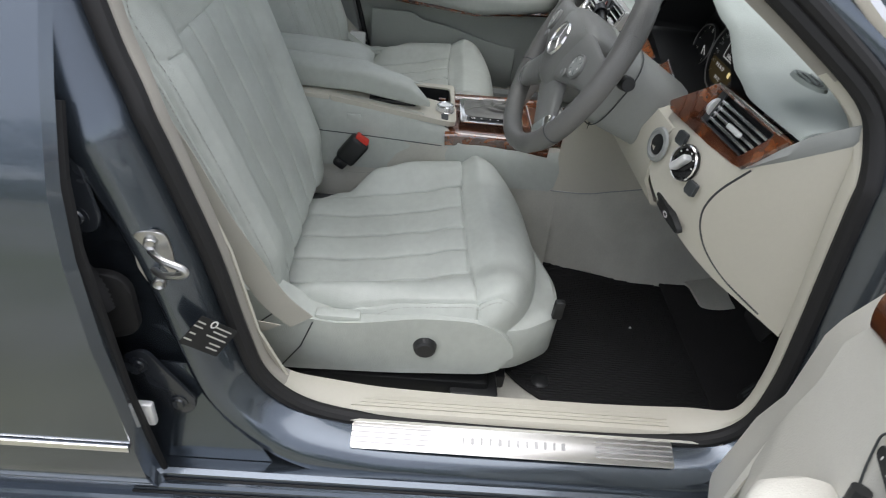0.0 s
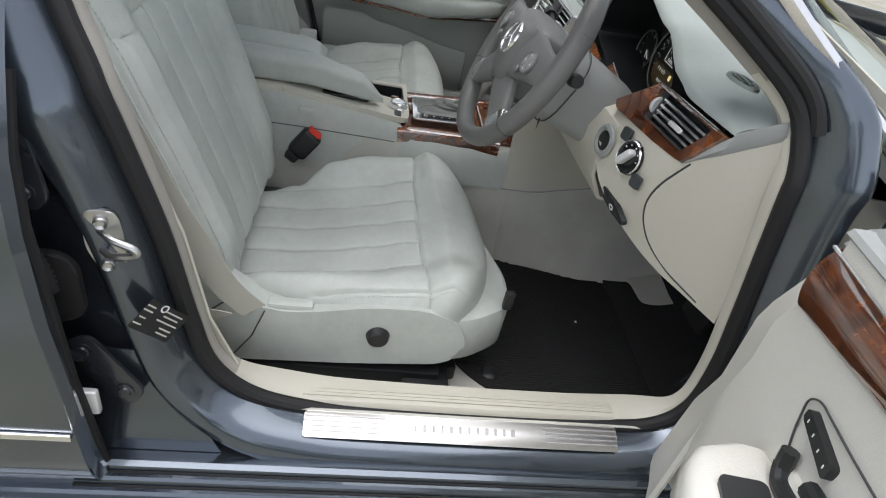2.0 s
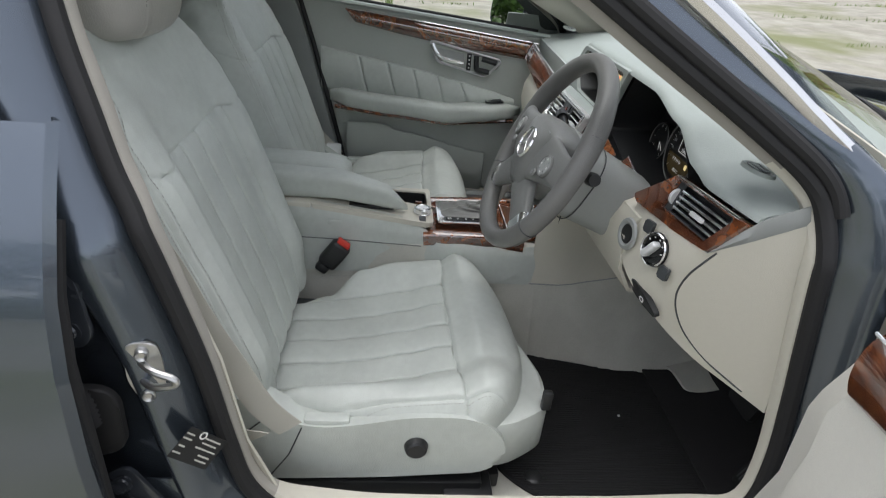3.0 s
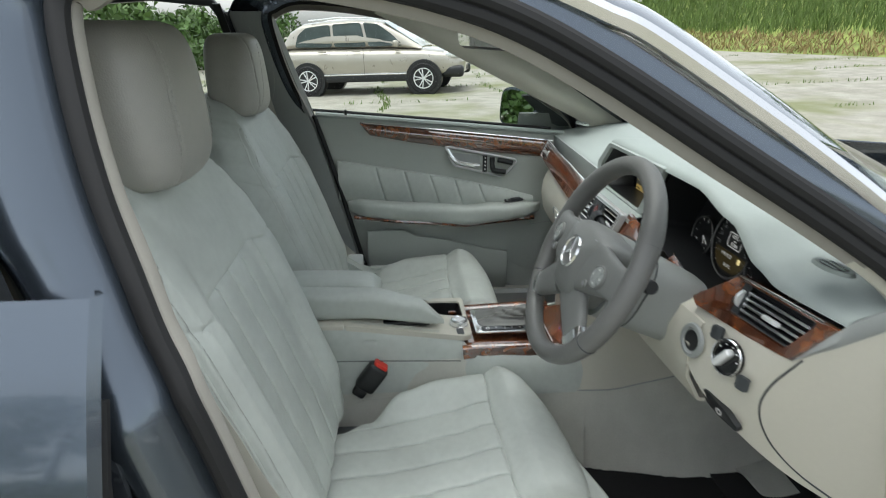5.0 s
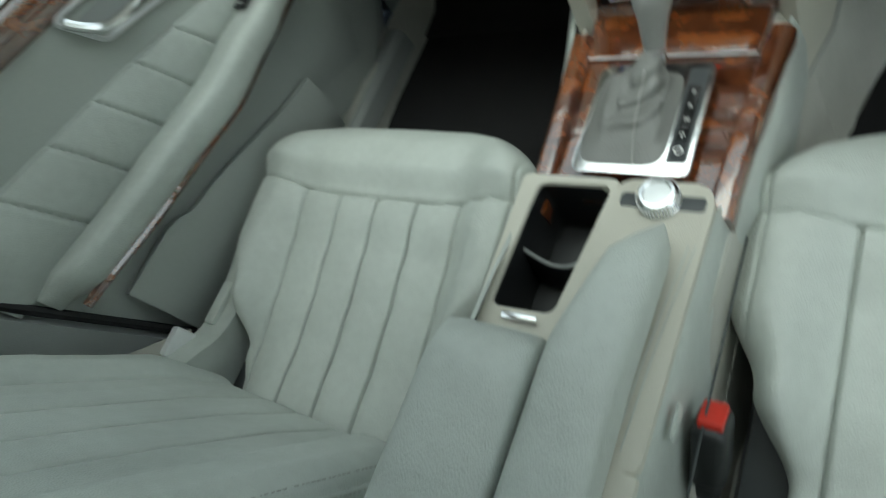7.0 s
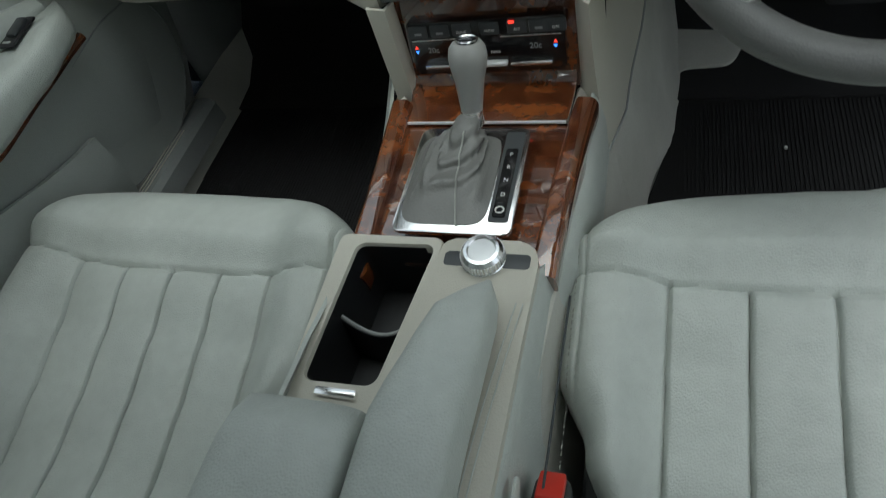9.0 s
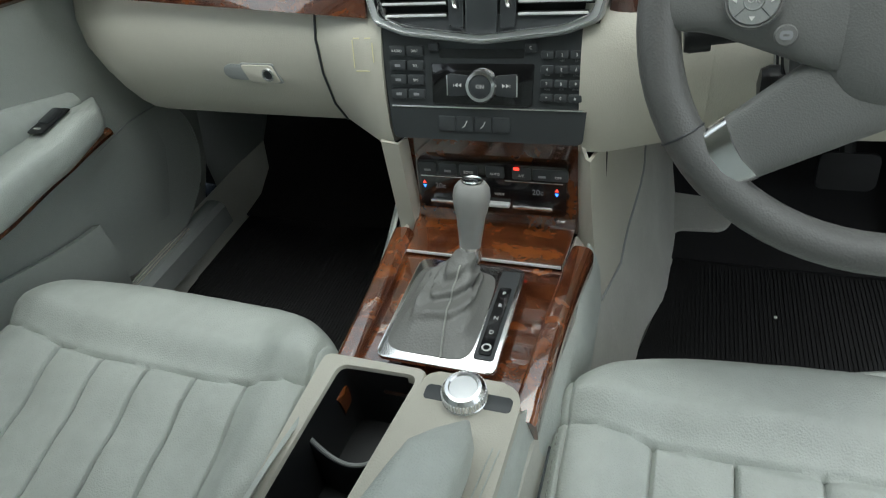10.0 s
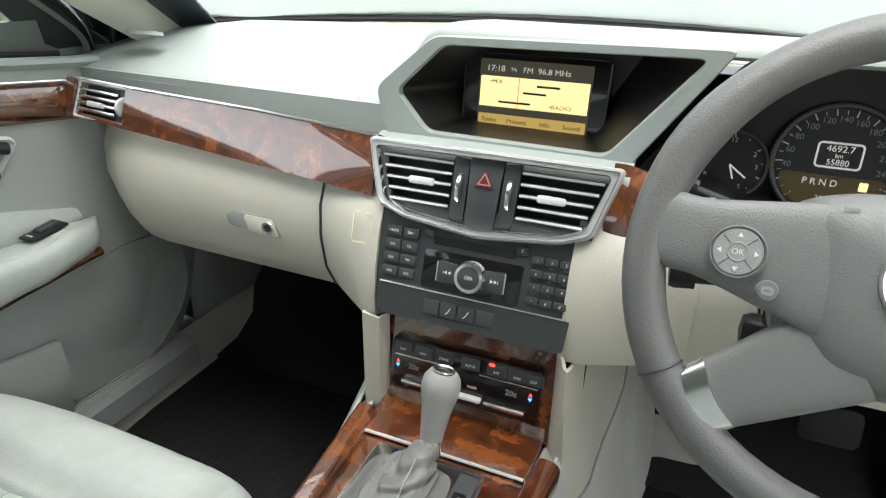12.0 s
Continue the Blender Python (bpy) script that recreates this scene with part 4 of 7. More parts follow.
# pale face of the pad between the wood band and the rising hood, passenger side
part("defroster_slot", box(.09, .030, .006, (-.10, 1.055, 1.050), .002), BLACK, dash, "dark sensor recess in the dashboard top")
for x in (-.585, .620):
    vent = part("side_demister", move(lathe([(.0, .003), (.024, .003), (.027, .005), (.031, .005), (.033, .0)], 28), Matrix.Translation((x, .775 if x < 0 else .744, 1.030 if x > 0 else 1.034)) @ pose(0, 0, 0, -7, 0, 0) @ Matrix.Diagonal((1.0, .62, 1, 1))), DASH, dash, "small oval demister vent")
    part("vent_hole", move(lathe([(.0, .004), (.023, .004)], 24), Matrix.Translation((x, .775 if x < 0 else .744, 1.0305 if x > 0 else 1.0345)) @ pose(0, 0, 0, -7, 0, 0) @ Matrix.Diagonal((1.0, .62, 1, 1))), BLACK, vent)
    for k in range(3):
        part("slat", box(.036 if k == 1 else .03, .0028, .002, (x, (.767 if x < 0 else .736) + .008 * k, 1.0355 if x > 0 else 1.0395)), DASH, vent)


def band(x0, x1, top, bottom, y_top, y_bot, bulge, mat, name, parent, label="", n=24, proud=.0):
    """A strip across the dashboard; each value is a row of (x, value)."""
    rows = []
    for k in range(n + 1):
        x = lerp(x0, x1, k / n)
        zt, zb, yt, yb = line_at(top, x), line_at(bottom, x), line_at(y_top, x), line_at(y_bot, x)
        rows.append([(x, lerp(yb, yt, t) - bulge * math.sin(math.pi * t) - proud, lerp(zb, zt, t)) for t in [j / 6 for j in range(7)]])
    return part(name, sheet(rows, .005), mat, parent, label)


L_TOP = [(-.70, .985), (-.62, .981), (-.50, .977), (-.30, .971), (-.13, .961)]
L_BOT = [(-.70, .925), (-.60, .930), (-.52, .926), (-.117, .899)]
L_YT = [(-.70, .690), (-.62, .678), (-.50, .670), (-.13, .660)]
L_YB = [(-.70, .672), (-.60, .662), (-.52, .652), (-.117, .631)]
band(-.517, -.122, L_TOP, L_BOT, L_YT, L_YB, .0020, WOOD, "wood_band", dash, "glossy burl walnut trim band")
part("wood_chrome", tube([(x, line_at(L_YT, x) - .006, line_at(L_TOP, x) + .003) for x in [lerp(-.635, -.125, k / 20) for k in range(21)]], .0022, 6), CHROME, dash)
# backing of the pad behind the bands
band(-.71, -.12, [(-1, .992), (1, .99)], [(-1, .93), (1, .90)], [(-.7, .712), (-.12, .69)], [(-.7, .715), (-.12, .69)], 0, DASH, "pad_backing", dash)


def vent(m, w, h, slats, tab, parent, name="air_vent", wheel=0, rim=None):
    """An air vent: black box, bright slats, a tab and a thumb wheel, in the plane of m."""
    v = part(name, move(slab(rounded(w, h, .002, 2), .002), m @ Matrix.Translation((0, 0, -.012))), BLACK, parent, "air vent with chrome slats")
    fr = part("vent_frame", move(ring_slab(rounded(w + .008, h + .008, .003, 3), rounded(w, h, .002, 3), .006), m @ Matrix.Translation((0, 0, -.003))), rim or SILVER, v)
    x0 = -w / 2 + (.016 if wheel < 0 else 0)
    x1 = w / 2 - (.016 if wheel > 0 else 0)
    for k in range(slats):
        yy = h * ((k + 1) / (slats + 1) - .5)
        s = part("slat", move(box(x1 - x0, .0042, .010, ((x0 + x1) / 2, yy, -.004), .0012), m), BLACK, v)
        part("slat_edge", move(box(x1 - x0, .0044, .0022, ((x0 + x1) / 2, yy, .0018), .0008), m), CHROME, s)
    part("tab", move(box(.030, .0075, .008, ((x0 + x1) / 2 + tab, h * (.5 - (slats // 2 + 1) / (slats + 1)) + .0, .003), .002), m), SILVER, v)
    if wheel:
        xx = wheel * (w / 2 - .007)
        part("wheel_panel", move(box(.014, h, .004, (xx, 0, -.001), .001), m), CHARCOAL, v)
        part("thumb_wheel", move(lathe([(.0, -.003), (.013, -.003), (.014, -.002), (.014, .002), (.013, .003), (.0, .003)], 20), m @ Matrix.Translation((xx, 0, -.003)) @ pose(0, 0, 0, 0, 90, 0)), SILVER, v)
    return v


vent(axes((-.570, .667, .953), (1, -.055, -.04), (0, .45, 1)), .094, .046, 4, 0, dash, wheel=1)
# thin wood edges round the side vent
band(-.640, -.622, L_TOP, L_BOT, L_YT, L_YB, .0020, WOOD, "wood_edge", dash, n=3)
band(-.640, -.517, [(-.64, .934), (-.517, .930)], L_BOT, [(-.64, .668), (-.517, .654)], L_YB, .0005, WOOD, "wood_edge", dash, n=6)

# glove box and cream lower half on the passenger side
GLOVE = [(.672, .922), (.648, .908), (.632, .875), (.628, .835), (.636, .79), (.655, .757), (.685, .742), (.74, .738)]


def lower(x0, x1, prof, name, parent, mat, label="", curl=.0, n=14):
    rows = []
    for k in range(n + 1):
        t = k / n
        x = lerp(x0, x1, t)
        e = .05 * curl * (max(0, .28 - t) / .28) ** 2
        rows.append([(x, y + e + .02 * abs(x / .7) ** 2, z + (.02 * curl * (max(0, .28 - t) / .28) ** 2 if z < .8 else 0)) for y, z in prof])
    return part(name, sheet(rows, .006), mat, parent, label)


fill = [(y + .012, z) for y, z in GLOVE]
lower(-.640, -.13, fill, "glove_surround", dash, CREAM, curl=1.0)
glove = lower(-.612, -.198, [(y, z - .0) for y, z in GLOVE], "glove_box_lid", dash, CREAM, "cream glove box lid", curl=1.0)
gl_m = axes((-.298, .633, .833), (1, 0, 0), (0, .02, 1))
# Flat slab; the shadow of the grip recess is only in its grey.
part("latch_recess", move(slab(soften([(-.046, .002), (-.040, -.009), (-.004, -.011), (.002, .010), (-.036, .011)], .008), .002, .001), gl_m @ Matrix.Translation((0, 0, -.001))), GREYTRIM, glove, "grip recess, its shadow painted as flat grey")
part("latch_frame", move(slab(soften([(-.015, .0128), (.033, .0118), (.041, -.0135), (-.006, -.0128)], .002), .003, .001), gl_m), GREYTRIM, glove)
latch = part("latch_handle", move(slab(soften([(-.013, .0112), (.0315, .0102), (.0385, -.0118), (-.0045, -.0112)], .003), .0055, .0018), gl_m), CREAM, glove, "grey latch handle")
part("lock", move(lathe([(.0055, .0), (.0062, .0022), (.0082, .0022), (.0090, .0)], 24), gl_m @ Matrix.Translation((.025, -.001, .0055))), CHROME, latch)
part("lock_core", move(lathe([(.0, .001), (.0056, .001)], 20), gl_m @ Matrix.Translation((.025, -.001, .0055))), CHARCOAL, latch)
part("key_slot", move(box(.0012, .005, .0006, (.025, -.001, .0068)), gl_m), BLACK, latch)
COLUMN = [(.645, .905), (.626, .890), (.612, .862), (.602, .825), (.598, .785), (.600, .762), (.615, .756), (.68, .756)]


def cheek(x0, x1, prof, name, label=""):
    rows = []
    for k in range(11):
        t = k / 10
        x = lerp(x0, x1, t)
        rows.append([(x, lerp(a[0] + .02 * abs(x / .7) ** 2, b[0], min(1, t * 1.25)), lerp(a[1], b[1], min(1, t * 1.1))) for a, b in zip(prof, COLUMN)])
    return part(name, sheet(rows, .006), CREAM, dash, label)


col = cheek(-.194, -.106, GLOVE, "centre_cheek", "cream cheek beside the radio")
part("glove_joint", tube([(-.196, y + .0005, z) for y, z in [(a + .02 * (.196 / .7) ** 2 - .001, b) for a, b in GLOVE[:7]]], .0014, 5), CHARCOAL, dash)
st_m = axes((-.127, .612, .866), (1, 0, 0), (0, .30, 1)) @ Matrix.Scale(.8, 4)
for a, b in (((-.013, .022), (-.004, .022)), ((.004, .022), (.013, .022)), ((-.013, -.022), (.008, -.022)), ((-.015, -.018), (-.015, .020)), ((.015, -.010), (.015, .016))):
    part("sticker_mark", move(tube([(a[0], a[1], .001), (b[0], b[1], .001)], .0009, 5), st_m), material("yellowed_glue", (.72, .68, .42), .7) if "yellowed_glue" not in bpy.data.materials else bpy.data.materials["yellowed_glue"], col)
cheek(.235, .112, [(.668, .905), (.640, .895), (.622, .865), (.622, .83), (.625, .79), (.640, .762), (.66, .750), (.72, .745)], "centre_cheek", "cream cheek beside the radio")

# Added black sheets under the dashboard; they block light so the footwells stay dark.
part("footwell_light_block", sheet([[(x, y, .752) for x in (-.60, -.4, -.11)] for y in (.74, 1.0, 1.32)], .006), BLACK, dash, "added black sheet that keeps light out of the footwell")
part("footwell_light_block", sheet([[(x, y, .757) for x in (.16, .4, .58)] for y in (.76, 1.0, 1.32)], .006), BLACK, dash)

# driver's lower half: knee panel, light switch panel, outer end
KNEE = [(.668, .905), (.640, .895), (.622, .86), (.625, .80), (.650, .755), (.72, .745)]
lower(.21, .50, KNEE, "knee_panel", dash, CREAM)


def path_at(pts, t):
    """A point of a line through the points, t from 0 to 1."""
    line = spline(pts, 8)
    u = min(max(t, 0), 1) * (len(line) - 1)
    k = min(int(u), len(line) - 2)
    return line[k].lerp(line[k + 1], u - k)


PANEL_TOP = [(.462, .662, .906), (.510, .664, .907), (.570, .672, .909), (.625, .684, .911), (.648, .692, .914), (.672, .716, .932), (.690, .752, .958), (.704, .792, .983)]
PANEL_LOW = [(.470, .655, .872), (.486, .642, .838), (.516, .640, .818), (.552, .652, .794), (.598, .690, .755), (.638, .736, .722), (.672, .786, .697), (.704, .834, .673)]


def panel_point(t, v):
    """The cream lower panel: t along it, v from its top edge to its lower edge."""
    a, b = path_at(PANEL_TOP, t), path_at(PANEL_LOW, t)
    out = Vector((.25 + .45 * t, -1, .0)).normalized()
    c = a.lerp(b, .5) + out * (.008 if t < .6 else lerp(.008, .002, (t - .6) / .4))
    return a * (1 - v) ** 2 + c * 2 * v * (1 - v) + b * v * v


rows = []
for k in range(41):
    t = k / 40
    row = [panel_point(t, q / 16) for q in range(17)]
    low = row[-1]
    rows.append([row[0] + Vector((0, .03, 0))] + row + [low + Vector((-.004, .010, -.004)), low + Vector((-.004, .05, .006))])
panel = part("switch_panel", sheet(rows, .004), CREAM, dash, "cream lower dashboard panel", angle=50)
joint = [panel_point(t, v) + Vector((.0015, -.003, 0)) for t, v in ((.64, .0), (.60, .10), (.565, .25), (.555, .42), (.565, .58), (.60, .74), (.66, .87), (.76, .95), (.90, .985))]
part("panel_joint", tube(spline(joint, 6), .0019, 6), CHARCOAL, dash)
# right-hand wood frame with its vent
vm = axes((.521, .687, .977), (.985, .171, -.022), (-.037, .335, .941))
out = soften([(-.002, .005), (.168, .004), (.132, -.062), (.06, -.069), (-.058, -.0725), (-.072, -.062), (-.040, -.032)], .006)
hole = soften([(.005, -.003), (.141, -.003), (.116, -.051), (.06, -.0512), (.004, -.051), (.0042, -.035), (.0045, -.018)], .003)
part("wood_frame", move(ring_slab(out, hole, .014), vm @ Matrix.Translation((0, 0, -.010))), WOOD, dash, "glossy burl walnut vent surround")
vent(vm @ Matrix.Translation((.068, -.027, -.004)), .128, .046, 4, .0, dash, wheel=-1, rim=CHARCOAL)
part("wood_chrome", tube([vm @ Vector((.0, .003, .004)), vm @ Vector((.150, .003, .004))], .0022, 6), CHROME, dash)
# grey fillet from the side vent to the pillar
above = spline([(.650, .692, .916), (.687, .720, .977), (.698, .746, 1.0), (.704, .776, 1.016)], 8)
below = [path_at(PANEL_TOP, lerp(.58, 1, k / (len(above) - 1))) for k in range(len(above))]
part("corner_fillet", sheet([[a, a.lerp(b, .5) + Vector((.004, -.005, 0)), b] for a, b in zip(above, below)], .002), GREYTRIM, dash, "grey corner fillet")
# wood strip under the dials
band(.136, .275, [(.15, .962), (.19, .950), (.275, .926)], [(.15, .880), (.21, .893), (.275, .900)], [(.15, .668), (.275, .675)], [(.15, .640), (.275, .655)], .005, WOOD, "wood_band", dash)
band(.275, .475, [(.275, .922), (.38, .900), (.475, .928)], [(.275, .896), (.38, .880), (.475, .905)], [(.275, .70), (.475, .682)], [(.275, .675), (.475, .660)], .004, WOOD, "wood_band", dash)
part("wood_chrome", tube(spline([(.275, .70, .924), (.33, .70, .910), (.38, .698, .902), (.43, .690, .914), (.472, .682, .930)], 5), .0018, 6), CHROME, dash)
# round ignition switch and rotary light switch
sm = axes((.500, .637, .866), (1, .12, .0), (0, .12, 1))
ign = part("ignition_bezel", move(lathe([(.0, .002), (.018, .002), (.021, .005), (.026, .004), (.028, .0)], 30), sm), GREYTRIM, dash)
part("ignition_slot", move(lathe([(.0, .0035), (.016, .003), (.017, .0)], 24), sm), BLACK, ign)
lm = axes((.572, .655, .876), (1, .28, .02), (0, .18, 1))
ls = part("light_switch", move(lathe([(.0, .004), (.022, .004), (.0245, .006), (.027, .005), (.028, .0)], 36), lm), GLOSS, dash, "rotary light switch")
part("switch_ring", move(lathe([(.0245, .005), (.0260, .0075), (.0275, .005)], 36), lm), CHROME, ls)
part("switch_grip", move(box(.011, .034, .016, (0, 0, .011), .004, 3), lm @ pose(0, 0, 0, 0, 0, -35)), SILVER, ls)
for a in range(0, 180, 36):
    part("switch_mark", move(box(.003, .002, .0006, (.019 * math.cos(radians(a)), .019 * math.sin(radians(a)), .0045)), lm), WHITE, ls)
for du, dv in ((-.028, .026), (.036, -.022)):
    part("side_switch", move(slab(rounded(.020, .020, .003), .006, .002), lm @ Matrix.Translation((du, dv, 0))), CHARCOAL, dash)
bx, bn = Vector((.90, .30, -.32)).normalized(), Vector((.45, -.85, -.30)).normalized()
release = part("brake_release", move(slab(soften([(-.040, .008), (-.030, .014), (.010, .012), (.036, .005), (.038, -.003), (.0, -.011), (-.032, -.009)], .005), .009, .003), axes((.572, .663, .788), tuple(bx), tuple(bn.cross(bx)))), BLACK, dash, "black parking brake release")
part("release_print", move(lathe([(.003, .0105), (.0055, .0108), (.006, .0105)], 16), axes((.572, .663, .788), tuple(bx), tuple(bn.cross(bx)))), WHITE, release)

# ---- screen and dials ----
MARK = glow("amber_display", (1.0, .80, .36), .34)
SCREEN_BG = glow("dim_display", (.02, .018, .012), .6)
AMBER_D = glow("dark_amber_display", (.22, .155, .05), .025)
INK = material("display_ink", (.03, .02, .01), .6)
MENU = glow("menu_bar_amber", (.50, .34, .10), .26)
LIT = glow("white_display", (.9, .9, .86), .14)
REDLIT = glow("red_light", (1.0, .05, .03), 1.0)

surround = thing("screen_housing", "dark recessed display housing in a grey-green hood", "display housing")
outer = soften([(-.130, .956), (-.144, 1.012), (-.072, 1.072), (.230, 1.077), (.146, .953)], .012)
inner = soften([(-.079, .967), (-.116, 1.010), (-.060, 1.062), (.204, 1.066), (.123, .965)], .010)
hm = axes((0, .690, 0), (1, 0, 0), (0, .0, 1))
part("bezel", move(ring_slab(outer, inner, .012), hm @ Matrix.Translation((0, 0, -.004))), DASH, surround, "grey-green bezel")
rows = [[(x, .690, z) for x, z in inner], [(lerp(x, .02, .18), .735, lerp(z, 1.01, .06)) for x, z in inner], [(lerp(x, .02, .34), .768, lerp(z, 1.01, .10)) for x, z in inner]]
part("recess", loft(rows, True, 'end'), BLACK, surround)
part("chin", sheet([[(x, y, z + .001 * (1 - ((x - .008) / .145) ** 2)) for x in [lerp(-.137, .153, k / 14) for k in range(15)]] for y, z in ((.654, .945), (.656, .952), (.664, .956), (.678, .960), (.700, .9640))], .003), DASH, surround, "grey-green sill under the display", angle=60)
display = thing("display", "small colour display showing an amber radio menu", "display")
dm = axes((.025, .748, 1.003), (1, 0, 0), (0, .10, 1)) @ Matrix.Diagonal((.965, .86, 1, 1))
part("panel", move(slab(rounded(.176, .108, .004), .010, .002), dm @ Matrix.Translation((0, 0, -.010))), GLOSS, display)
part("screen", move(slab(rounded(.136, .092, .001, 2), .0008), dm), SCREEN_BG, display)
part("map_field", move(slab(rounded(.132, .040, .001, 2, (0, .004)), .0006), dm @ Matrix.Translation((0, 0, .0009))), MARK, display)
part("menu_bar", move(slab(rounded(.132, .016, .001, 2, (0, -.034)), .0006), dm @ Matrix.Translation((0, 0, .0009))), MENU, display)
D = lambda u, v: dm @ Matrix.Translation((u, v, .0019))
for text, u, v, size, mat in (("17:18", -.048, .034, .0105, LIT), ("TA", -.026, .034, .006, LIT), ("FM  96.8 MHz", .014, .034, .0100, LIT), ("Radio", -.052, -.034, .0085, INK), ("Presets", -.017, -.034, .0085, INK), ("Info", .018, -.034, .0085, INK), ("Sound", .050, -.034, .0085, INK)):
    lettering(text, size, D(u, v), mat, display)
for text, u, v in (("•MIX", -.046, .017), ("•RADIO", .034, -.010)):
    lettering(text, .0078, D(u, v), INK, display)
for u, v, w in ((.018, .015, .028), (.002, .005, .028), (-.022, -.009, .040)):
    part("print_bar", move(slab(rounded(w, .0028, .0008, 2, (u, v)), .0004), dm @ Matrix.Translation((0, 0, .0016))), INK, display)
part("needle", move(box(.0009, .040, .0004, (-.018, .004, .0017)), dm), REDLIT, display)

cluster = thing("instrument_cluster", "dark instrument cluster with round dials behind the wheel", "instruments")
outer = soften([(.150, .945), (.240, 1.072), (.348, 1.080), (.450, 1.048), (.525, .978), (.515, .918), (.385, .888), (.250, .918)], .02)
rows = [[(x, .694 + .03 * max(0, (x - .3)) , z) for x, z in outer], [(lerp(x, .36, .06), .74, lerp(z, .99, .05)) for x, z in outer], [(lerp(x, .36, .12), .782, lerp(z, .99, .08)) for x, z in outer]]
part("binnacle", loft(rows, True, 'end'), BLACK, cluster)
cm = axes((.343, .774, .962), (1, 0, 0), (0, .16, 1))


def dial(u, v, r, parent, marks, name="dial", start=225, sweepa=270):
    m = cm @ Matrix.Translation((u, v, 0))
    d = part(name, move(lathe([(.0, .001), (r * .93, .001), (r * .95, .006), (r, .007), (r * 1.04, .004), (r * 1.05, .0)], 48), m), BLACK, parent, "round dial with a silver rim, drawn dark for its dimness")
    # Silver rim coloured dark grey for the dimness behind the cover.
    part("rim", move(lathe([(r * .95, .006), (r * .985, .0078), (r * 1.02, .006)], 48), m), WHEELGREY, d)
    for k in range(marks):
        a = radians(start - sweepa * k / (marks - 1))
        big = k % 2 == 0
        part("tick", move(box(r * (.12 if big else .07), .0013 if big else .0007, .0004, (r * .86, 0, .0016)), m @ Matrix.Rotation(a, 4, "Z")), WHITE, d)
    return d, m


sp, spm = dial(0, 0, .060, cluster, 27)
for k, text in enumerate(("20", "40", "60", "80", "100", "120", "140", "160", "180", "200", "220", "240", "260")):
    a = radians(207 - 234 * k / 12)
    lettering(text, .0085, spm @ Matrix.Translation((.0445 * math.cos(a), .0445 * math.sin(a), .0016)), GREYPRINT, sp)
part("readout", move(ring_slab(rounded(.042, .026, .004), rounded(.040, .024, .003), .0006), spm @ Matrix.Translation((.002, .008, .0014))), LIT, sp)
lettering("4692.7", .0095, spm @ Matrix.Translation((.002, .0145, .0016)), LIT, sp)
lettering("km", .006, spm @ Matrix.Translation((.002, .0075, .0016)), LIT, sp)
lettering("55880", .0085, spm @ Matrix.Translation((.002, .0005, .0016)), LIT, sp)
part("amber_band", move(slab(soften([(-.052, -.013), (.052, -.013), (.042, -.038), (.020, -.048), (-.020, -.048), (-.042, -.038)], .01), .0006), spm @ Matrix.Translation((0, 0, .0012))), AMBER_D, sp)
lettering("P R N D", .0095, spm @ Matrix.Translation((-.010, -.021, .0022)), LIT, sp)
part("gear_mark", move(slab(rounded(.008, .009, .001, 2, (.030, -.021)), .0006), spm @ Matrix.Translation((0, 0, .0018))), MARK, sp)
lettering("30.5°C", .0080, spm @ Matrix.Translation((.0, -.038, .0022)), LIT, sp)
ck, ckm = dial(-.098, -.014, .037, cluster, 13, start=90, sweepa=330)
for a, length in ((-35, .022), (-70, .016)):
    part("clock_hand", move(box(length, .0018, .0005, (length / 2, 0, .003)), ckm @ Matrix.Rotation(radians(a), 4, "Z")), LIT, ck)
for k, text in ((0, "12"), (2, "2"), (3, "3"), (5, "5"), (6, "6"), (7, "7"), (8, "8")):
    a = radians(90 - 30 * k)
    lettering(text, .0070, ckm @ Matrix.Translation((.0265 * math.cos(a), .0265 * math.sin(a), .0016)), WHITE, ck)
rv, rvm = dial(.096, -.014, .040, cluster, 15)
part("needle", move(box(.028, .0015, .0006, (.014, 0, .003)), rvm @ Matrix.Rotation(radians(215), 4, "Z")), WHITE, rv)
part("warning_light", move(lathe([(.0, .001), (.003, .0008)], 10), cm @ Matrix.Translation((-.135, -.035, .001))), REDLIT, cluster)

# ---- centre stack ----
SM = axes((.009, .591, .775), (1, 0, 0), (0, .315, .949)) @ Matrix.Scale(.93, 4)
S = lambda u, v, d=0.0: SM @ Matrix.Translation((u, v, d))
vents = thing("centre_vents", "pair of chrome-slatted centre air vents with hazard switch", "air vents")
outer = soften([(-.152, .212), (.152, .212), (.130, .134), (.094, .121), (0, .111), (-.094, .121), (-.130, .134)], .008)
inner = soften([(-.138, .202), (.138, .202), (.119, .142), (.089, .131), (0, .122), (-.089, .131), (-.119, .142)], .006)
part("surround", move(ring_slab(outer, inner, .014), S(0, 0, -.002)), SATIN, vents, "silver vent surround")
part("bright_edge", move(ring_slab(shrink(outer, .003), shrink(outer, .0052), .0135), S(0, 0, .0012)), CHROME, vents)
part("bright_edge", move(ring_slab(shrink(inner, -.0022), inner, .0135), S(0, 0, .0012)), CHROME, vents)
part("cavity", move(slab(shrink(inner, -.002), .004), S(0, 0, -.022)), BLACK, vents)
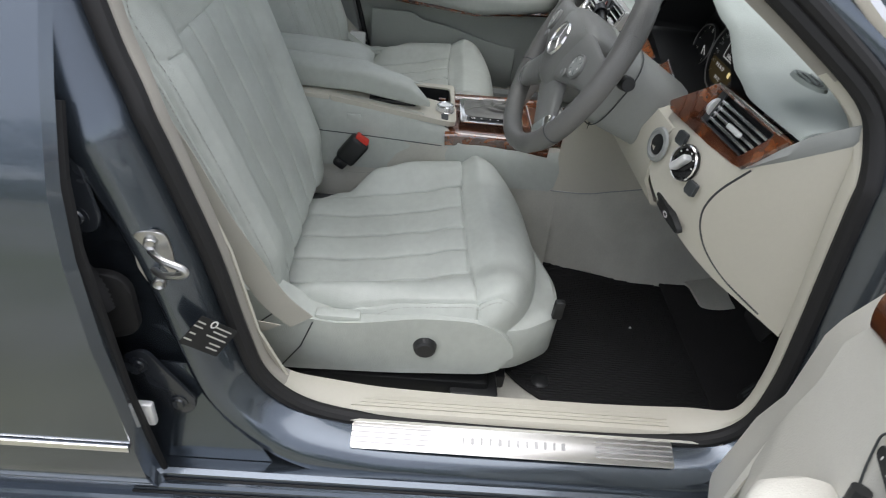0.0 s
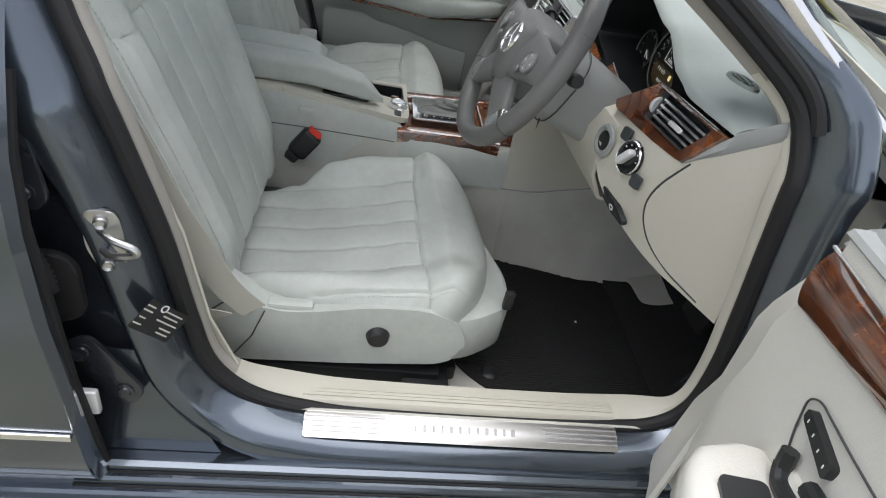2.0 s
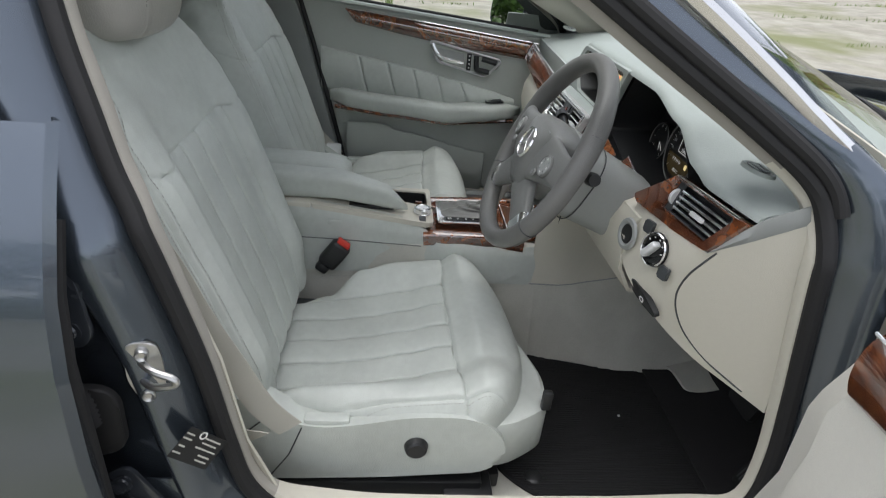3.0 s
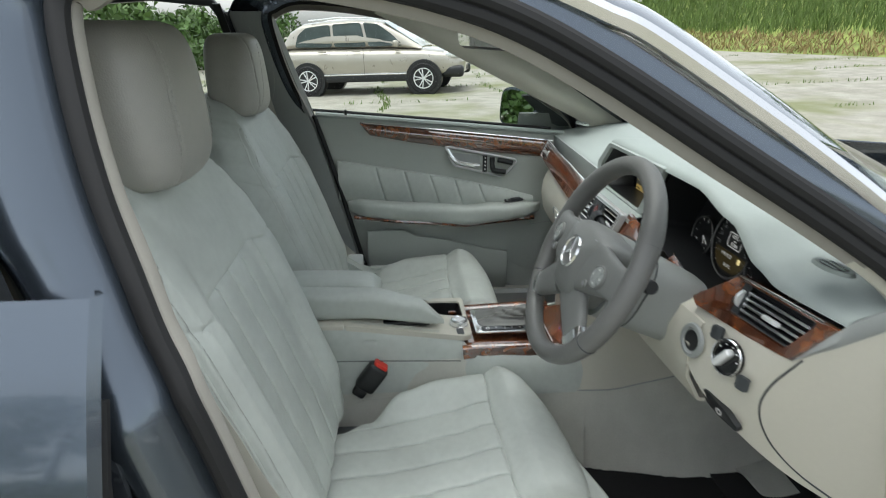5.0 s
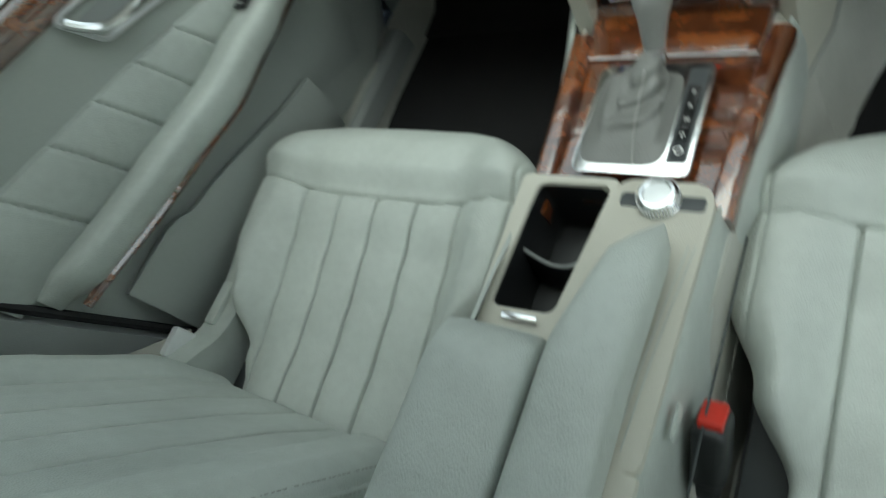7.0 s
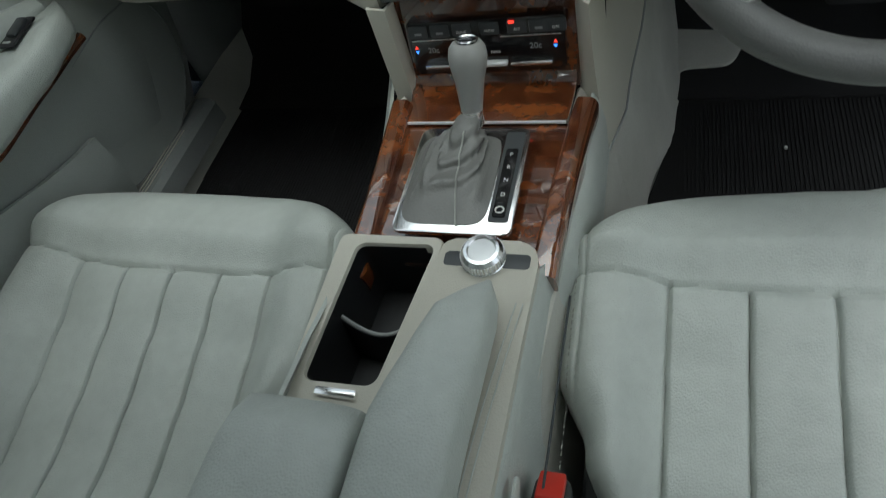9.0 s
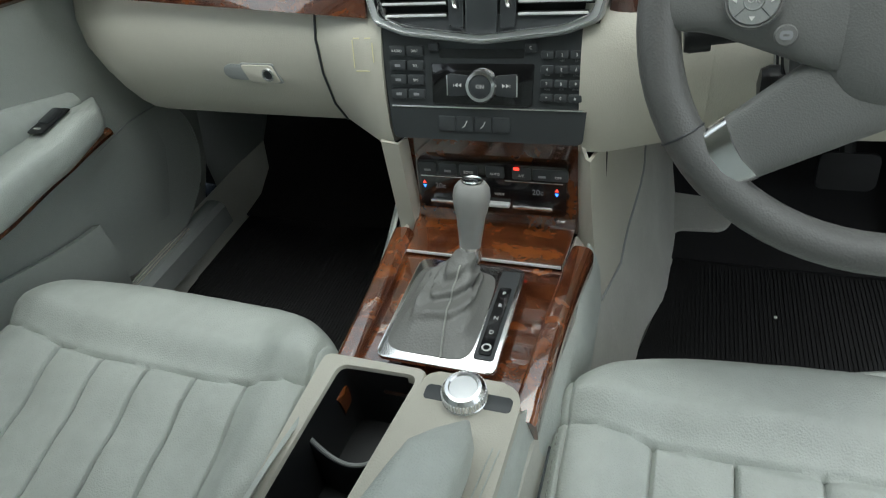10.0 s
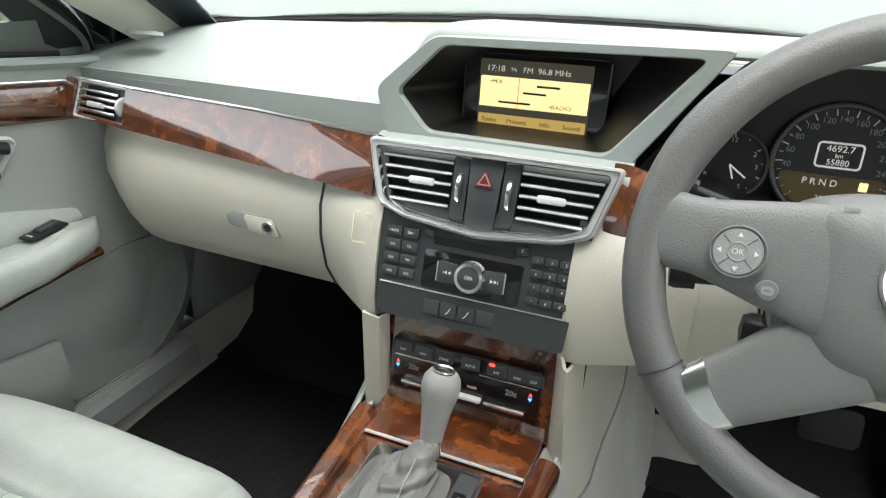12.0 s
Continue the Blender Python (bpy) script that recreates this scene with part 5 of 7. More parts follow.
for sx in (-1, 1):
    for k in range(5):
        v = .1425 + .0126 * k
        a, b = sx * .041, sx * (.115 + .0165 * (v - .14) / .052)
        s = part("slat", move(box(abs(b - a), .0050, .012, ((a + b) / 2, v, -.003), .0014), SM), BLACK, vents)
        part("slat_edge", move(box(abs(b - a), .0030, .0025, ((a + b) / 2, v, .0045), .001), SM), SILVER, s)
    part("tab", move(box(.032, .0090, .008, (sx * .078, .1677, .005), .0025), SM), SILVER, vents)
    part("wheel_panel", move(slab(soften([(sx * .021, .200), (sx * .040, .202), (sx * .038, .130), (sx * .021, .128)][:: sx], .002), .008, .002), S(0, 0, -.003)), CHARCOAL, vents)
    tw = part("thumb_wheel", move(lathe([(.0, -.004), (.019, -.004), (.0205, -.002), (.0205, .002), (.019, .004), (.0, .004)], 28), S(sx * .030, .166, -.006) @ pose(0, 0, 0, 0, 90, 0)), CHARCOAL, vents)
    part("wheel_band", move(lathe([(.0205, -.002), (.0209, 0), (.0205, .002)], 28), S(sx * .030, .166, -.006) @ pose(0, 0, 0, 0, 90, 0)), CHROME, tw)
part("hazard_panel", move(slab(soften([(-.020, .204), (.020, .204), (.017, .121), (-.017, .121)], .003), .009, .002), S(0, 0, -.002)), CHARCOAL, vents)
hz = part("hazard_switch", move(slab(soften([(-.012, .170), (.012, .170), (0, .191)], .003), .003, .001), S(0, 0, .006)), material("dark_red_plastic", (.10, .02, .02), .35), vents, "dark red hazard switch")
part("hazard_mark", move(ring_slab([(-.0085, .173), (.0085, .173), (0, .188)], [(-.006, .1745), (.006, .1745), (0, .185)], .0006), S(0, 0, .009)), material("pale_red_print", (.45, .22, .20), .5), hz)

radio = thing("radio", "dark grey car radio with keypad and round knob", "car radio")
part("face", move(slab(soften([(-.116, .0), (.116, .0), (.129, .142), (-.129, .142)], .004), .014, .003), S(0, 0, -.012)), CHARCOAL, radio)
part("chrome_line", move(box(.232, .0022, .002, (0, .0395, .0025), .0006), SM), CHROME, radio)
part("gloss_field", move(slab(soften([(-.062, .043), (.058, .043), (.060, .090), (-.062, .090)], .003), .003, .001), S(0, 0, .0004)), GLOSS, radio)
part("disc_slot", move(slab(rounded(.100, .010, .002, 2, (-.002, .101)), .002), S(0, 0, .0008)), GLOSS, radio)
kn = part("volume_knob", move(lathe([(.0, .014), (.0125, .014), (.0135, .016), (.0170, .0155), (.0190, .012), (.0195, .0)], 40), S(0, .066)), CHROME, radio, "chrome volume knob")
part("knob_cap", move(lathe([(.0, .0152), (.0118, .0150), (.0126, .0145)], 32), S(0, .066)), CHARCOAL, kn)
lettering("ON", .0062, S(0, .066, .0154), WHITE, kn)
for sx in (-1, 1):
    w = part("seek_key", move(slab(soften([(sx * .016, .055), (sx * .041, .053), (sx * .041, .079), (sx * .016, .077)][:: sx], .003), .006, .0015), S(0, 0, .002)), CHARCOAL, radio)
    part("key_edge", move(box(.0022, .024, .003, (sx * .0415, .066, .0075), .0008), SM), CHROME, w)
    lettering("I◄◄" if sx < 0 else "►►I", .005, S(sx * .029, .066, .0085), WHITE, w)


def key(u, v, w, h, text="", sub="", size=.0046):
    k = part("key", move(slab(rounded(w, h, .0018, 3, (u, v)), .0045, .0012), S(0, 0, .0018)), CHARCOAL, radio)
    if text:
        lettering(text, size, S(u, v, .0067), WHITE, k)
    if sub:
        lettering(sub, .0030, S(u, v - h / 2 - .0022, .0023), GREYPRINT, k)
    return k


for r, row in enumerate((("RADIO", "DISC"), ("", "TEL"), ("", "SYS"), ("", ""))):
    for c, text in enumerate(row):
        k = key(-.104 + .0225 * c, .104 - .0165 * r, .0205, .0115, text, size=.0042)
        if not text:
            part("key_symbol", move(box(.007, .003, .0004, (-.104 + .0225 * c, .104 - .0165 * r, .0066)), SM), GREYPRINT, k)
key(-.058, .1085, .012, .0095)
key(.056, .1075, .013, .0095, "C")
for r, row in enumerate((("1", "2", "3"), ("4", "5", "6"), ("7", "8", "9"), ("*", "0", "#"))):
    for c, text in enumerate(row):
        key(.0745 + .0160 * c, .100 - .0155 * r, .0145, .0085, text, (("", "ABC", "DEF"), ("GHI", "JKL", "MNO"), ("PQRS", "TUV", "WXYZ"), ("", "", ""))[r][c])
for k in range(4):
    b = part("blank_switch", move(slab(rounded(.0205, .018, .0015, 2, (-.045 + .0225 * k, .020)), .003, .0008), S(0, 0, .0012)), CHARCOAL, radio)
    if k in (1, 2):
        part("switch_symbol", move(tube([(-.045 + .0225 * k - .003, .016, .0045), (-.045 + .0225 * k, .018, .0045), (-.045 + .0225 * k + .003, .024, .0045)], .0006, 5), SM), WHITE, b)

climate = thing("climate_panel", "black climate control panel set in burl walnut", "climate control")
CM = axes((.008, .608, .7115), (1, 0, 0), (0, .10, 1)) @ Matrix.Scale(.93, 4)
part("wood_plate", move(slab([(-.112, -.075), (.112, -.075), (.114, .075), (-.112, .075)], .006), CM @ Matrix.Translation((0, 0, -.006))), WOOD, climate, "glossy burl walnut plate")
part("face", move(slab(rounded(.196, .072, .005), .010, .003), CM @ Matrix.Translation((0, -.008, 0))), GLOSS, climate)
for k, (u, text) in enumerate(((-.083, ""), (-.055, ""), (-.027, "ZONE"), (.008, "AUTO"), (.042, "A/C"), (.068, ""), (.088, "OFF"))):
    b = part("key", move(slab(rounded(.024, .016, .002, 2, (u, .016)), .003, .001), CM @ Matrix.Translation((0, 0, .009))), CHARCOAL, climate)
    if text:
        lettering(text, .0048, CM @ Matrix.Translation((u, .014, .0125)), WHITE, b)
    else:
        part("key_symbol", move(box(.009, .003, .0004, (u, .014, .0123)), CM), GREYPRINT, b)
part("led", move(box(.007, .0035, .001, (.036, .0235, .0125)), CM), REDLIT, climate, "lit red lamp")
for a, b in ((-.094, -.02), (.02, .094)):
    part("chrome_line", move(box(b - a, .0018, .0016, ((a + b) / 2, .0045, .0105), .0005), CM), CHROME, climate)
for u in (-.068, .062):
    lettering("20c", .0105, CM @ Matrix.Translation((u, -.010, .0104)), GREYPRINT, climate)
for u in (-.090, .086):
    part("warm_mark", move(slab([(u - .0025, -.007), (u + .0025, -.007), (u, -.0025)], .0005), CM @ Matrix.Translation((0, 0, .0102))), REDLIT, climate)
    part("cool_mark", move(slab([(u - .0025, -.0095), (u, -.014), (u + .0025, -.0095)], .0005), CM @ Matrix.Translation((0, 0, .0102))), glow("blue_light", (.05, .2, 1.0), 1.5) if "blue_light" not in bpy.data.materials else bpy.data.materials["blue_light"], climate)
for k in range(3):
    part("rocker", move(box(.052, .0055, .010, (-.056 + .056 * k, -.030, .013), .002), CM), CHROME if k != 1 else SILVER, climate)
lettering("MODE", .0044, CM @ Matrix.Translation((.012, -.016, .0104)), WHITE, climate)
# cheeks that frame the recess under the radio
for s in (-1,):
    part("cheek", sheet([[(s * .094, .607, z), (s * .099, .594, z), (s * .118, .598, z), (s * .126, .627, z)] for z in (.585, .65, .70, .765)], .004), CREAM, climate, "cream pillar beside the recess")
part("foot_plate", move(sheet([[(-.096, .612, .668), (.108, .612, .668)], [(-.096, .602, .645), (.108, .602, .645)], [(-.094, .575, .640), (.106, .575, .640)], [(-.092, .533, .645), (.104, .533, .645)]], .006), Matrix.Identity(4)), WOOD, climate, "glossy burl walnut foot plate")
part("foot_strip", tube([(-.091, .533, .649), (.103, .533, .648)], .002, 6), SILVER, climate)
part("recess_back", box(.28, .02, .30, (0, .64, .72)), BLACK, climate)

# ---- centre console ----
console = thing("centre_console", "grey centre console with walnut panel and open cup holder", "console", (.012, .020, 0))
for s in (1, -1):
    rows = []
    inner = [(-.4, .016), (.14, .016), (.26, .018), (.32, .014), (.40, 0)] if s > 0 else [(0, 0), (1, 0)]
    for y, z, w in ((-.40, .715, .108), (.0, .712, .108), (.10, .700, .108), (.20, .688, .108), (.30, .665, .110), (.35, .636, .120), (.45, .634, .123 if s > 0 else .128), (.54, .636, .122 if s > 0 else .142), (.58, .642, .122 if s > 0 else .148)) + (() if s > 0 else ((.66, .652, .158), (.74, .672, .168), (.84, .715, .170))):
        w -= line_at(inner, y)
        low = line_at([(.58, .545), (.66, .572), (.74, .622), (.84, .70)], y)
        f = .35 if s > 0 else 1
        rows.append([(s * (w + .030 * f), y, low), (s * (w + .026 * f), y, low + .10 * (z - low)), (s * (w + .018 * f), y, low + .5 * (z - low)), (s * (w + .008 * f), y, low + .72 * (z - low)), (s * w, y, z - .010), (s * (w - .006), y, z)])
    part("side_wall", sheet(rows, .004), LEATHER, console)
    part("side_joint", tube([(s * .117, -.05, .64), (s * .116, .12, .635), (s * .117, .30, .628)], .0012, 5), CHARCOAL, console)
part("side_badge", move(slab(rounded(.03, .012, .003), .002, .001), axes((.1005, .101, .670), (0, 1, 0), (-.15, 0, 1))), LEATHER, console)
part("wood_deck", sheet([[(x, y, z) for x in (-.098, -.05, 0, .05, .100)] for y, z in ((.315, .645), (.40, .644), (.514, .644))], .006), WOOD, console, "glossy burl walnut deck")
for s in (1, -1):
    path = spline([(x, y, z) for x, y, z in (((.092, .305, .650), (.094, .34, .653), (.100, .43, .655), (.106, .50, .655), (.111, .542, .654)) if s > 0 else ((-.100, .290, .650), (-.101, .34, .653), (-.105, .43, .655), (-.110, .50, .655), (-.1145, .545, .654)))], 6)
    part("wood_rail", sweep(path, soften([(-.013, -.028), (.013, -.028), (.013, -.002), (.007, .004), (-.009, .004), (-.013, -.002)], .004)), WOOD, console, "glossy burl walnut side rail")
# cream tray with the cup holder
hole = soften([(-.090, .314), (-.010, .316), (-.030, .170), (-.097, .168)], .010, 5)
part("tray_frame", move(ring_slab(soften([(-.113, .327), (-.001, .327), (-.018, .138), (-.113, .138)], .012, 5), hole, .012), Matrix.Translation((0, 0, .664))), CREAM, console, "cream console tray")
part("tray_plate", move(slab(soften([(-.003, .327), (.082, .327), (.092, .306), (.091, .20), (.091, .04), (-.026, .04), (-.0195, .138)], .012), .012, .003), Matrix.Translation((0, 0, .6635)) @ axes((0, .31, 0), (1, 0, 0), (0, 1, -.13)) @ Matrix.Translation((0, -.31, 0))), CREAM, console)
well = loft([[(x, y, .672) for x, y in hole], [(x * .98, y, .64) for x, y in hole], [(x * .96 - .002, lerp(y, .23, .04), .59) for x, y in hole]], True, False)
bmw = slab([(x, y) for x, y in hole], .002)
# Solid black box gives the shade in the gap below the armrest pad.
part("armrest_gap_shade", box(.030, .105, .010, (.050, .182, .696), .003), BLACK, console, "black box painted in for the shaded gap under the armrest")
part("cup_well", join(well, move(bmw, Matrix.Translation((0, 0, .588)))), BLACK, console, "black cup holder well")
lip_line = [(lerp(-.092, -.020, k / 12), .242 - .006 * math.sin(math.pi * k / 12), .656 - .020 * math.sin(math.pi * k / 12) ** .8) for k in range(13)]
part("cup_divider", sheet([[(x, y, z), (x, y - .004, .625), (x, y - .006, .590)] for x, y, z in lip_line], .003), BLACK, console)
part("cup_lip", tube(lip_line, .0022, 8), GREYTRIM, console)
part("roller_handle", box(.040, .0085, .008, (-.060, .158, .678), .003), CHROME, console, "chrome pull of the roller cover")
for q in (0, .006):
    part("tray_line", tube(spline([(.086 - q, .255, .6845), (.081 - q, .20, .6915), (.077 - q, .14, .6995), (.074 - q, .06, .710)], 5), .0006, 5), LEATHER, console)
# Black sheet stands in for the deep shade between console and driver's seat.
part("gap_shade", sheet([[(x, y, z) for x, z in ((.128, .37), (.120, .46), (.113, .52), (.110, .548))] for y in (.25, .3, .40)], .003), BLACK, console, "black sheet painted in for the shade beside the driver's seat")
part("rear_ledge", box(.118, .44, .012, (.033, -.175, .705), .003), CREAM, console)
# armrest pads
for name, x0, x1, y1 in (("armrest_pad", .008, .074, .266), ("armrest_lid", -.098, .005, .126)):
    sections = []
    N = 26
    for j in range(N + 1):
        t = j / N
        y = lerp(-.36, y1, t)
        end = max(0.0, (y - (y1 - .05)) / .05)
        top = curve_at([(-.36, .775), (-.05, .777), (.10, .772), (.20, .752), (.262, .722)], y) - .020 * end ** 2
        wr = .45 if x0 > 0 else .12
        a = lerp(x0, (x0 + x1) / 2, wr * end ** 2) if x0 > 0 else x0
        if x0 > 0:
            a += .030 * max(0, (y - .12) / .14) ** 1.3
        b = lerp(x1, (x0 + x1) / 2, wr * end ** 2)
        bot = .712 if y < .1 else lerp(.712, .692, (y - .1) / .16)
        c, w, zc, h = (a + b) / 2, (b - a) / 2, (top + bot) / 2, (top - bot) / 2
        sections.append([(c + w * u, y, zc + h * v * (1 - .12 * u * u if v > 0 else 1)) for u, v in (around(k, 40, 4.5) for k in range(40))])
    part(name, loft(sections, True, True), LEATHER, console, "padded grey armrest", angle=60)
# rotary controller
km = Matrix.Translation((.042, .302, .676))
part("controller_plate", move(slab(rounded(.081, .016, .003), .004, .0015), km @ Matrix.Translation((.002, 0, -.002))), CHARCOAL, console)
kb = part("controller_knob", move(lathe([(.0, .017), (.012, .0175), (.0135, .019), (.0165, .0185), (.0195, .015), (.0200, .006), (.021, .005), (.021, .0)], 48), km), CHROME, console, "knurled chrome rotary controller")
part("knob_top", move(lathe([(.0, .0185), (.011, .0180), (.0125, .0178)], 32), km), SILVER, kb)
for k in range(40):
    a = 2 * math.pi * k / 40
    part("knurl", move(box(.0012, .0012, .008, (.0200 * math.cos(a), .0200 * math.sin(a), .0105)), km), SILVER, kb)

gear = thing("gear_selector", "grey leather gear selector on a silver plate", "gear selector")
gm = axes((.0075, .4335, .6605), (1, .0, 0), (.0, 1, .0)) @ Matrix.Diagonal((.93, .885, .95, 1))
part("plate", move(slab(rounded(.134, .166, .010), .005, .002), gm), CHROME, gear, "polished silver selector plate")
part("plate_inlay", move(slab(soften([(.040, -.066), (.062, -.066), (.062, .074), (.040, .074)], .004), .002), gm @ Matrix.Translation((0, 0, .0042))), CHARCOAL, gear)
part("scale", move(slab(soften([(.044, -.060), (.058, -.060), (.058, .044), (.044, .044)], .003), .002), gm @ Matrix.Translation((0, 0, .0058))), GLOSS, gear)
for text, v in (("P", .034), ("R", .014), ("N", -.006), ("D", -.028)):
    lettering(text, .0075, gm @ Matrix.Translation((.051, v, .0081)), WHITE, gear)
part("mode_ring", move(lathe([(.0035, 0), (.0045, .0006), (.0055, 0)], 20), gm @ Matrix.Translation((.051, -.050, .008))), WHITE, gear)
# gaiter
sections = []
N = 22
for j in range(N + 1):
    t = j / N
    z = .006 + .034 * t ** 1.5 + .010 * math.sin(math.pi * min(1, t * 1.6)) * (1 - t)
    w = lerp(.050, .013, t ** .55)
    d = lerp(.070, .013, t ** .55)
    cx, cy = lerp(-.012, .0, t), lerp(-.002, .058, t ** .9)
    ring_pts = []
    for k in range(64):
        u, v = around(k, 64, lerp(6, 2.2, min(1, t * 1.4)))
        a = 2 * math.pi * k / 64
        fold = .0035 * math.sin(t * 22 + 2.0 * math.sin(a * 2)) * math.sin(math.pi * t) + .0025 * noise.noise(Vector((u * 3, v * 3, t * 5))) * math.sin(math.pi * min(1, t * 1.3))
        ring_pts.append(gm @ Vector((cx + u * (w + fold), cy + v * (d + fold), z + fold * .7)))
    sections.append(ring_pts)
GAITER = material("grey_gaiter_leather", (.17, .17, .16), .42, vary=.08, bump=.3, bump_scale=420, voronoi=True)
gaiter = part("gaiter", loft(sections, True, True), GAITER, gear, "creased grey leather gaiter", angle=70)
part("gaiter_seam", tube([(sections[j][48][0], sections[j][48][1] - .0008, sections[j][48][2] + .0012) for j in range(0, N)], .0011, 5), STITCH, gaiter)
tm = Matrix.Translation((.010, .499, .6945)) @ pose(0, 0, 0, -17, 3, 0) @ Matrix.Scale(.84, 4)
part("collar", move(lathe([(.0, -.016), (.0145, -.016), (.0155, -.012), (.0150, .006), (.0, .006)], 28), tm), CHROME, gear, "chrome collar")
prof = [(.0, .0), (.0135, .002), (.0155, .020), (.0185, .045), (.0225, .062), (.0240, .074), (.0225, .085), (.0175, .092), (.0, .094)]
part("knob", move(lathe(prof, 36), tm), KNOBGREY, gear, "smooth grey selector knob")
part("knob_badge", move(lathe([(.0, .0965), (.010, .0960), (.0125, .0945), (.0130, .0915)], 30), tm), GLOSS, gear)
part("badge_ring", move(lathe([(.0115, .0950), (.0128, .0962), (.0140, .0945)], 30), tm), CHROME, gear)
for k in range(3):
    part("badge_ray", move(box(.0016, .0095, .0008, (0, .0045, .0968)), tm @ Matrix.Rotation(radians(120 * k), 4, "Z")), CHROME, gear)

# ---- steering wheel ----
wheel_ob = thing("steering_wheel", "grey leather four-spoke steering wheel with buttons", "steering wheel", (.358, .507, .952))
# local plane: x across, v up the wheel, n towards the driver
WM = axes((0, 0, 0), (1, 0, 0), (0, math.sin(radians(26)), math.cos(radians(26))))
R = .173
sections = []
for k in range(72):
    a = 2 * math.pi * k / 72
    grip = 1 + .10 * (math.exp(-((a - .55) / .25) ** 2) + math.exp(-((a - math.pi + .55) / .25) ** 2))
    r = .0162 * grip
    c = Vector((R * math.cos(a), R * math.sin(a), 0))
    o = Vector((math.cos(a), math.sin(a), 0))
    sections.append([WM @ (c + o * r * math.cos(b) + Vector((0, 0, 1)) * r * 1.08 * math.sin(b)) for b in [2 * math.pi * j / 14 for j in range(14)]])
rim = part("rim", loft(sections, True, False, True), WHEELGREY, wheel_ob, "grey leather rim", angle=60)
for a in (28, 152, 212, 328):
    c = radians(a)
    ring_c = [WM @ (Vector((R * math.cos(c), R * math.sin(c), 0)) + Vector((math.cos(c), math.sin(c), 0)) * .0166 * math.cos(b) + Vector((0, 0, 1)) * .0178 * math.sin(b)) for b in [2 * math.pi * j / 18 for j in range(18)]]
    part("rim_seam", tube(ring_c, .0009, 5, True), CHARCOAL, rim)
hub_out = soften([(-.080, .046), (-.05, .056), (0, .060), (.05, .056), (.080, .046), (.078, .0), (.070, -.040), (.050, -.070), (.0, -.078), (-.050, -.070), (-.070, -.040), (-.078, .0)], .03)
# airbag cover: a domed pad
sections = []
for t, z in ((1.0, -.035), (1.02, -.012), (1.0, .006), (.93, .018), (.8, .025), (.6, .030), (.35, .033), (.12, .034)):
    sections.append([WM @ Vector((x * t, y * t, z)) for x, y in hub_out])
part("airbag_cover", loft(sections, True, True), HUBGREY, wheel_ob, "grey airbag cover", angle=50)
for sx in (-1, 1):
    # upper spoke with the button field
    sp = []
    for t in [k / 8 for k in range(9)]:
        u = lerp(.055, .172, t)
        hw = lerp(.046, .020, t) + .010 * max(0, t - .7) / .3
        v0 = lerp(.000, .014, t)
        z = lerp(.016, .004, t)
        sp.append([WM @ Vector((sx * u, v0 + hw * c, z + .011 * s)) for c, s in (around(k, 24, 3) for k in range(24))])
    spoke = part("spoke", loft(sp, True, True), HUBGREY, wheel_ob, angle=60)
    bm_ = WM @ Matrix.Translation((sx * .112, .002, .0240)) @ pose(0, 0, 0, 0, sx * 6, 0) @ Matrix.Scale(.82, 4)
    part("button_ring", move(lathe([(.0, .001), (.0205, .001), (.0218, .0028), (.0232, .001), (.0232, -.004)], 36), bm_), HUBGREY, spoke)
    pad_ = part("button_pad", move(lathe([(.0, .0030), (.0192, .0026), (.0202, .0)], 36), bm_), GREYTRIM, spoke, "round button pad")
    if sx < 0:
        lettering("OK", .0068, bm_ @ Matrix.Translation((0, 0, .0034)), WHITE, pad_)
    part("ok_ring", move(lathe([(.0072, .0030), (.0079, .0036), (.0086, .0028)], 24), bm_), GREYTRIM, pad_)
    for q in range(4):
        part("arrow", move(slab([(-.0024, -.0014), (.0024, -.0014), (0, .0024)], .0006), bm_ @ Matrix.Rotation(radians(90 * q), 4, "Z") @ Matrix.Translation((0, .0142, .0028))), WHITE, pad_)
        part("pad_joint", move(box(.0007, .010, .0006, (0, .0136, .0028)), bm_ @ Matrix.Rotation(radians(45 + 90 * q), 4, "Z")), CHARCOAL, pad_)
    part("small_button", move(lathe([(.0, .0030), (.0064, .0026), (.0076, .0)], 24), WM @ Matrix.Translation((sx * .090, -.021, .0262))), HUBGREY, spoke)
    part("button_mark", move(ring_slab(rounded(.0068, .0044, .0016, 3), rounded(.0052, .0030, .001, 3), .0004), WM @ Matrix.Translation((sx * .090, -.021, .0292))), GREYPRINT, spoke)
    # lower spoke
    a0, a1 = Vector((sx * .032, -.050, .008)), Vector((sx * .136, -.120, .002))
    d = (a1 - a0).normalized()
    nrm = Vector((-d.y, d.x, 0)) * sx
    sp = []
    for t in [k / 8 for k in range(9)]:
        p = a0.lerp(a1, t)
        hw = lerp(.036, .0215, t)
        sp.append([WM @ (p + nrm * hw * c + Vector((0, 0, 1)) * (.013 - .004 * t) * s) for c, s in (around(k, 24, 3) for k in range(24))])
    low = part("lower_spoke", loft(sp, True, True), HUBGREY, wheel_ob, angle=60)
    sp = []
    for t in (.70, .72, .82, .84):
        p = a0.lerp(a1, t)
        hw = lerp(.0368, .0225, t)
        sp.append([WM @ (p + nrm * hw * c + Vector((0, 0, 1)) * (.0155 - .004 * t) * s + d * (.006 * (1 - abs(c)))) for c, s in (around(k, 24, 3) for k in range(24))])
    part("spoke_accent", loft(sp, True, True), CHROME, low, "satin chrome spoke accent", angle=60)
em = WM @ Matrix.Translation((0, .000, .0335))
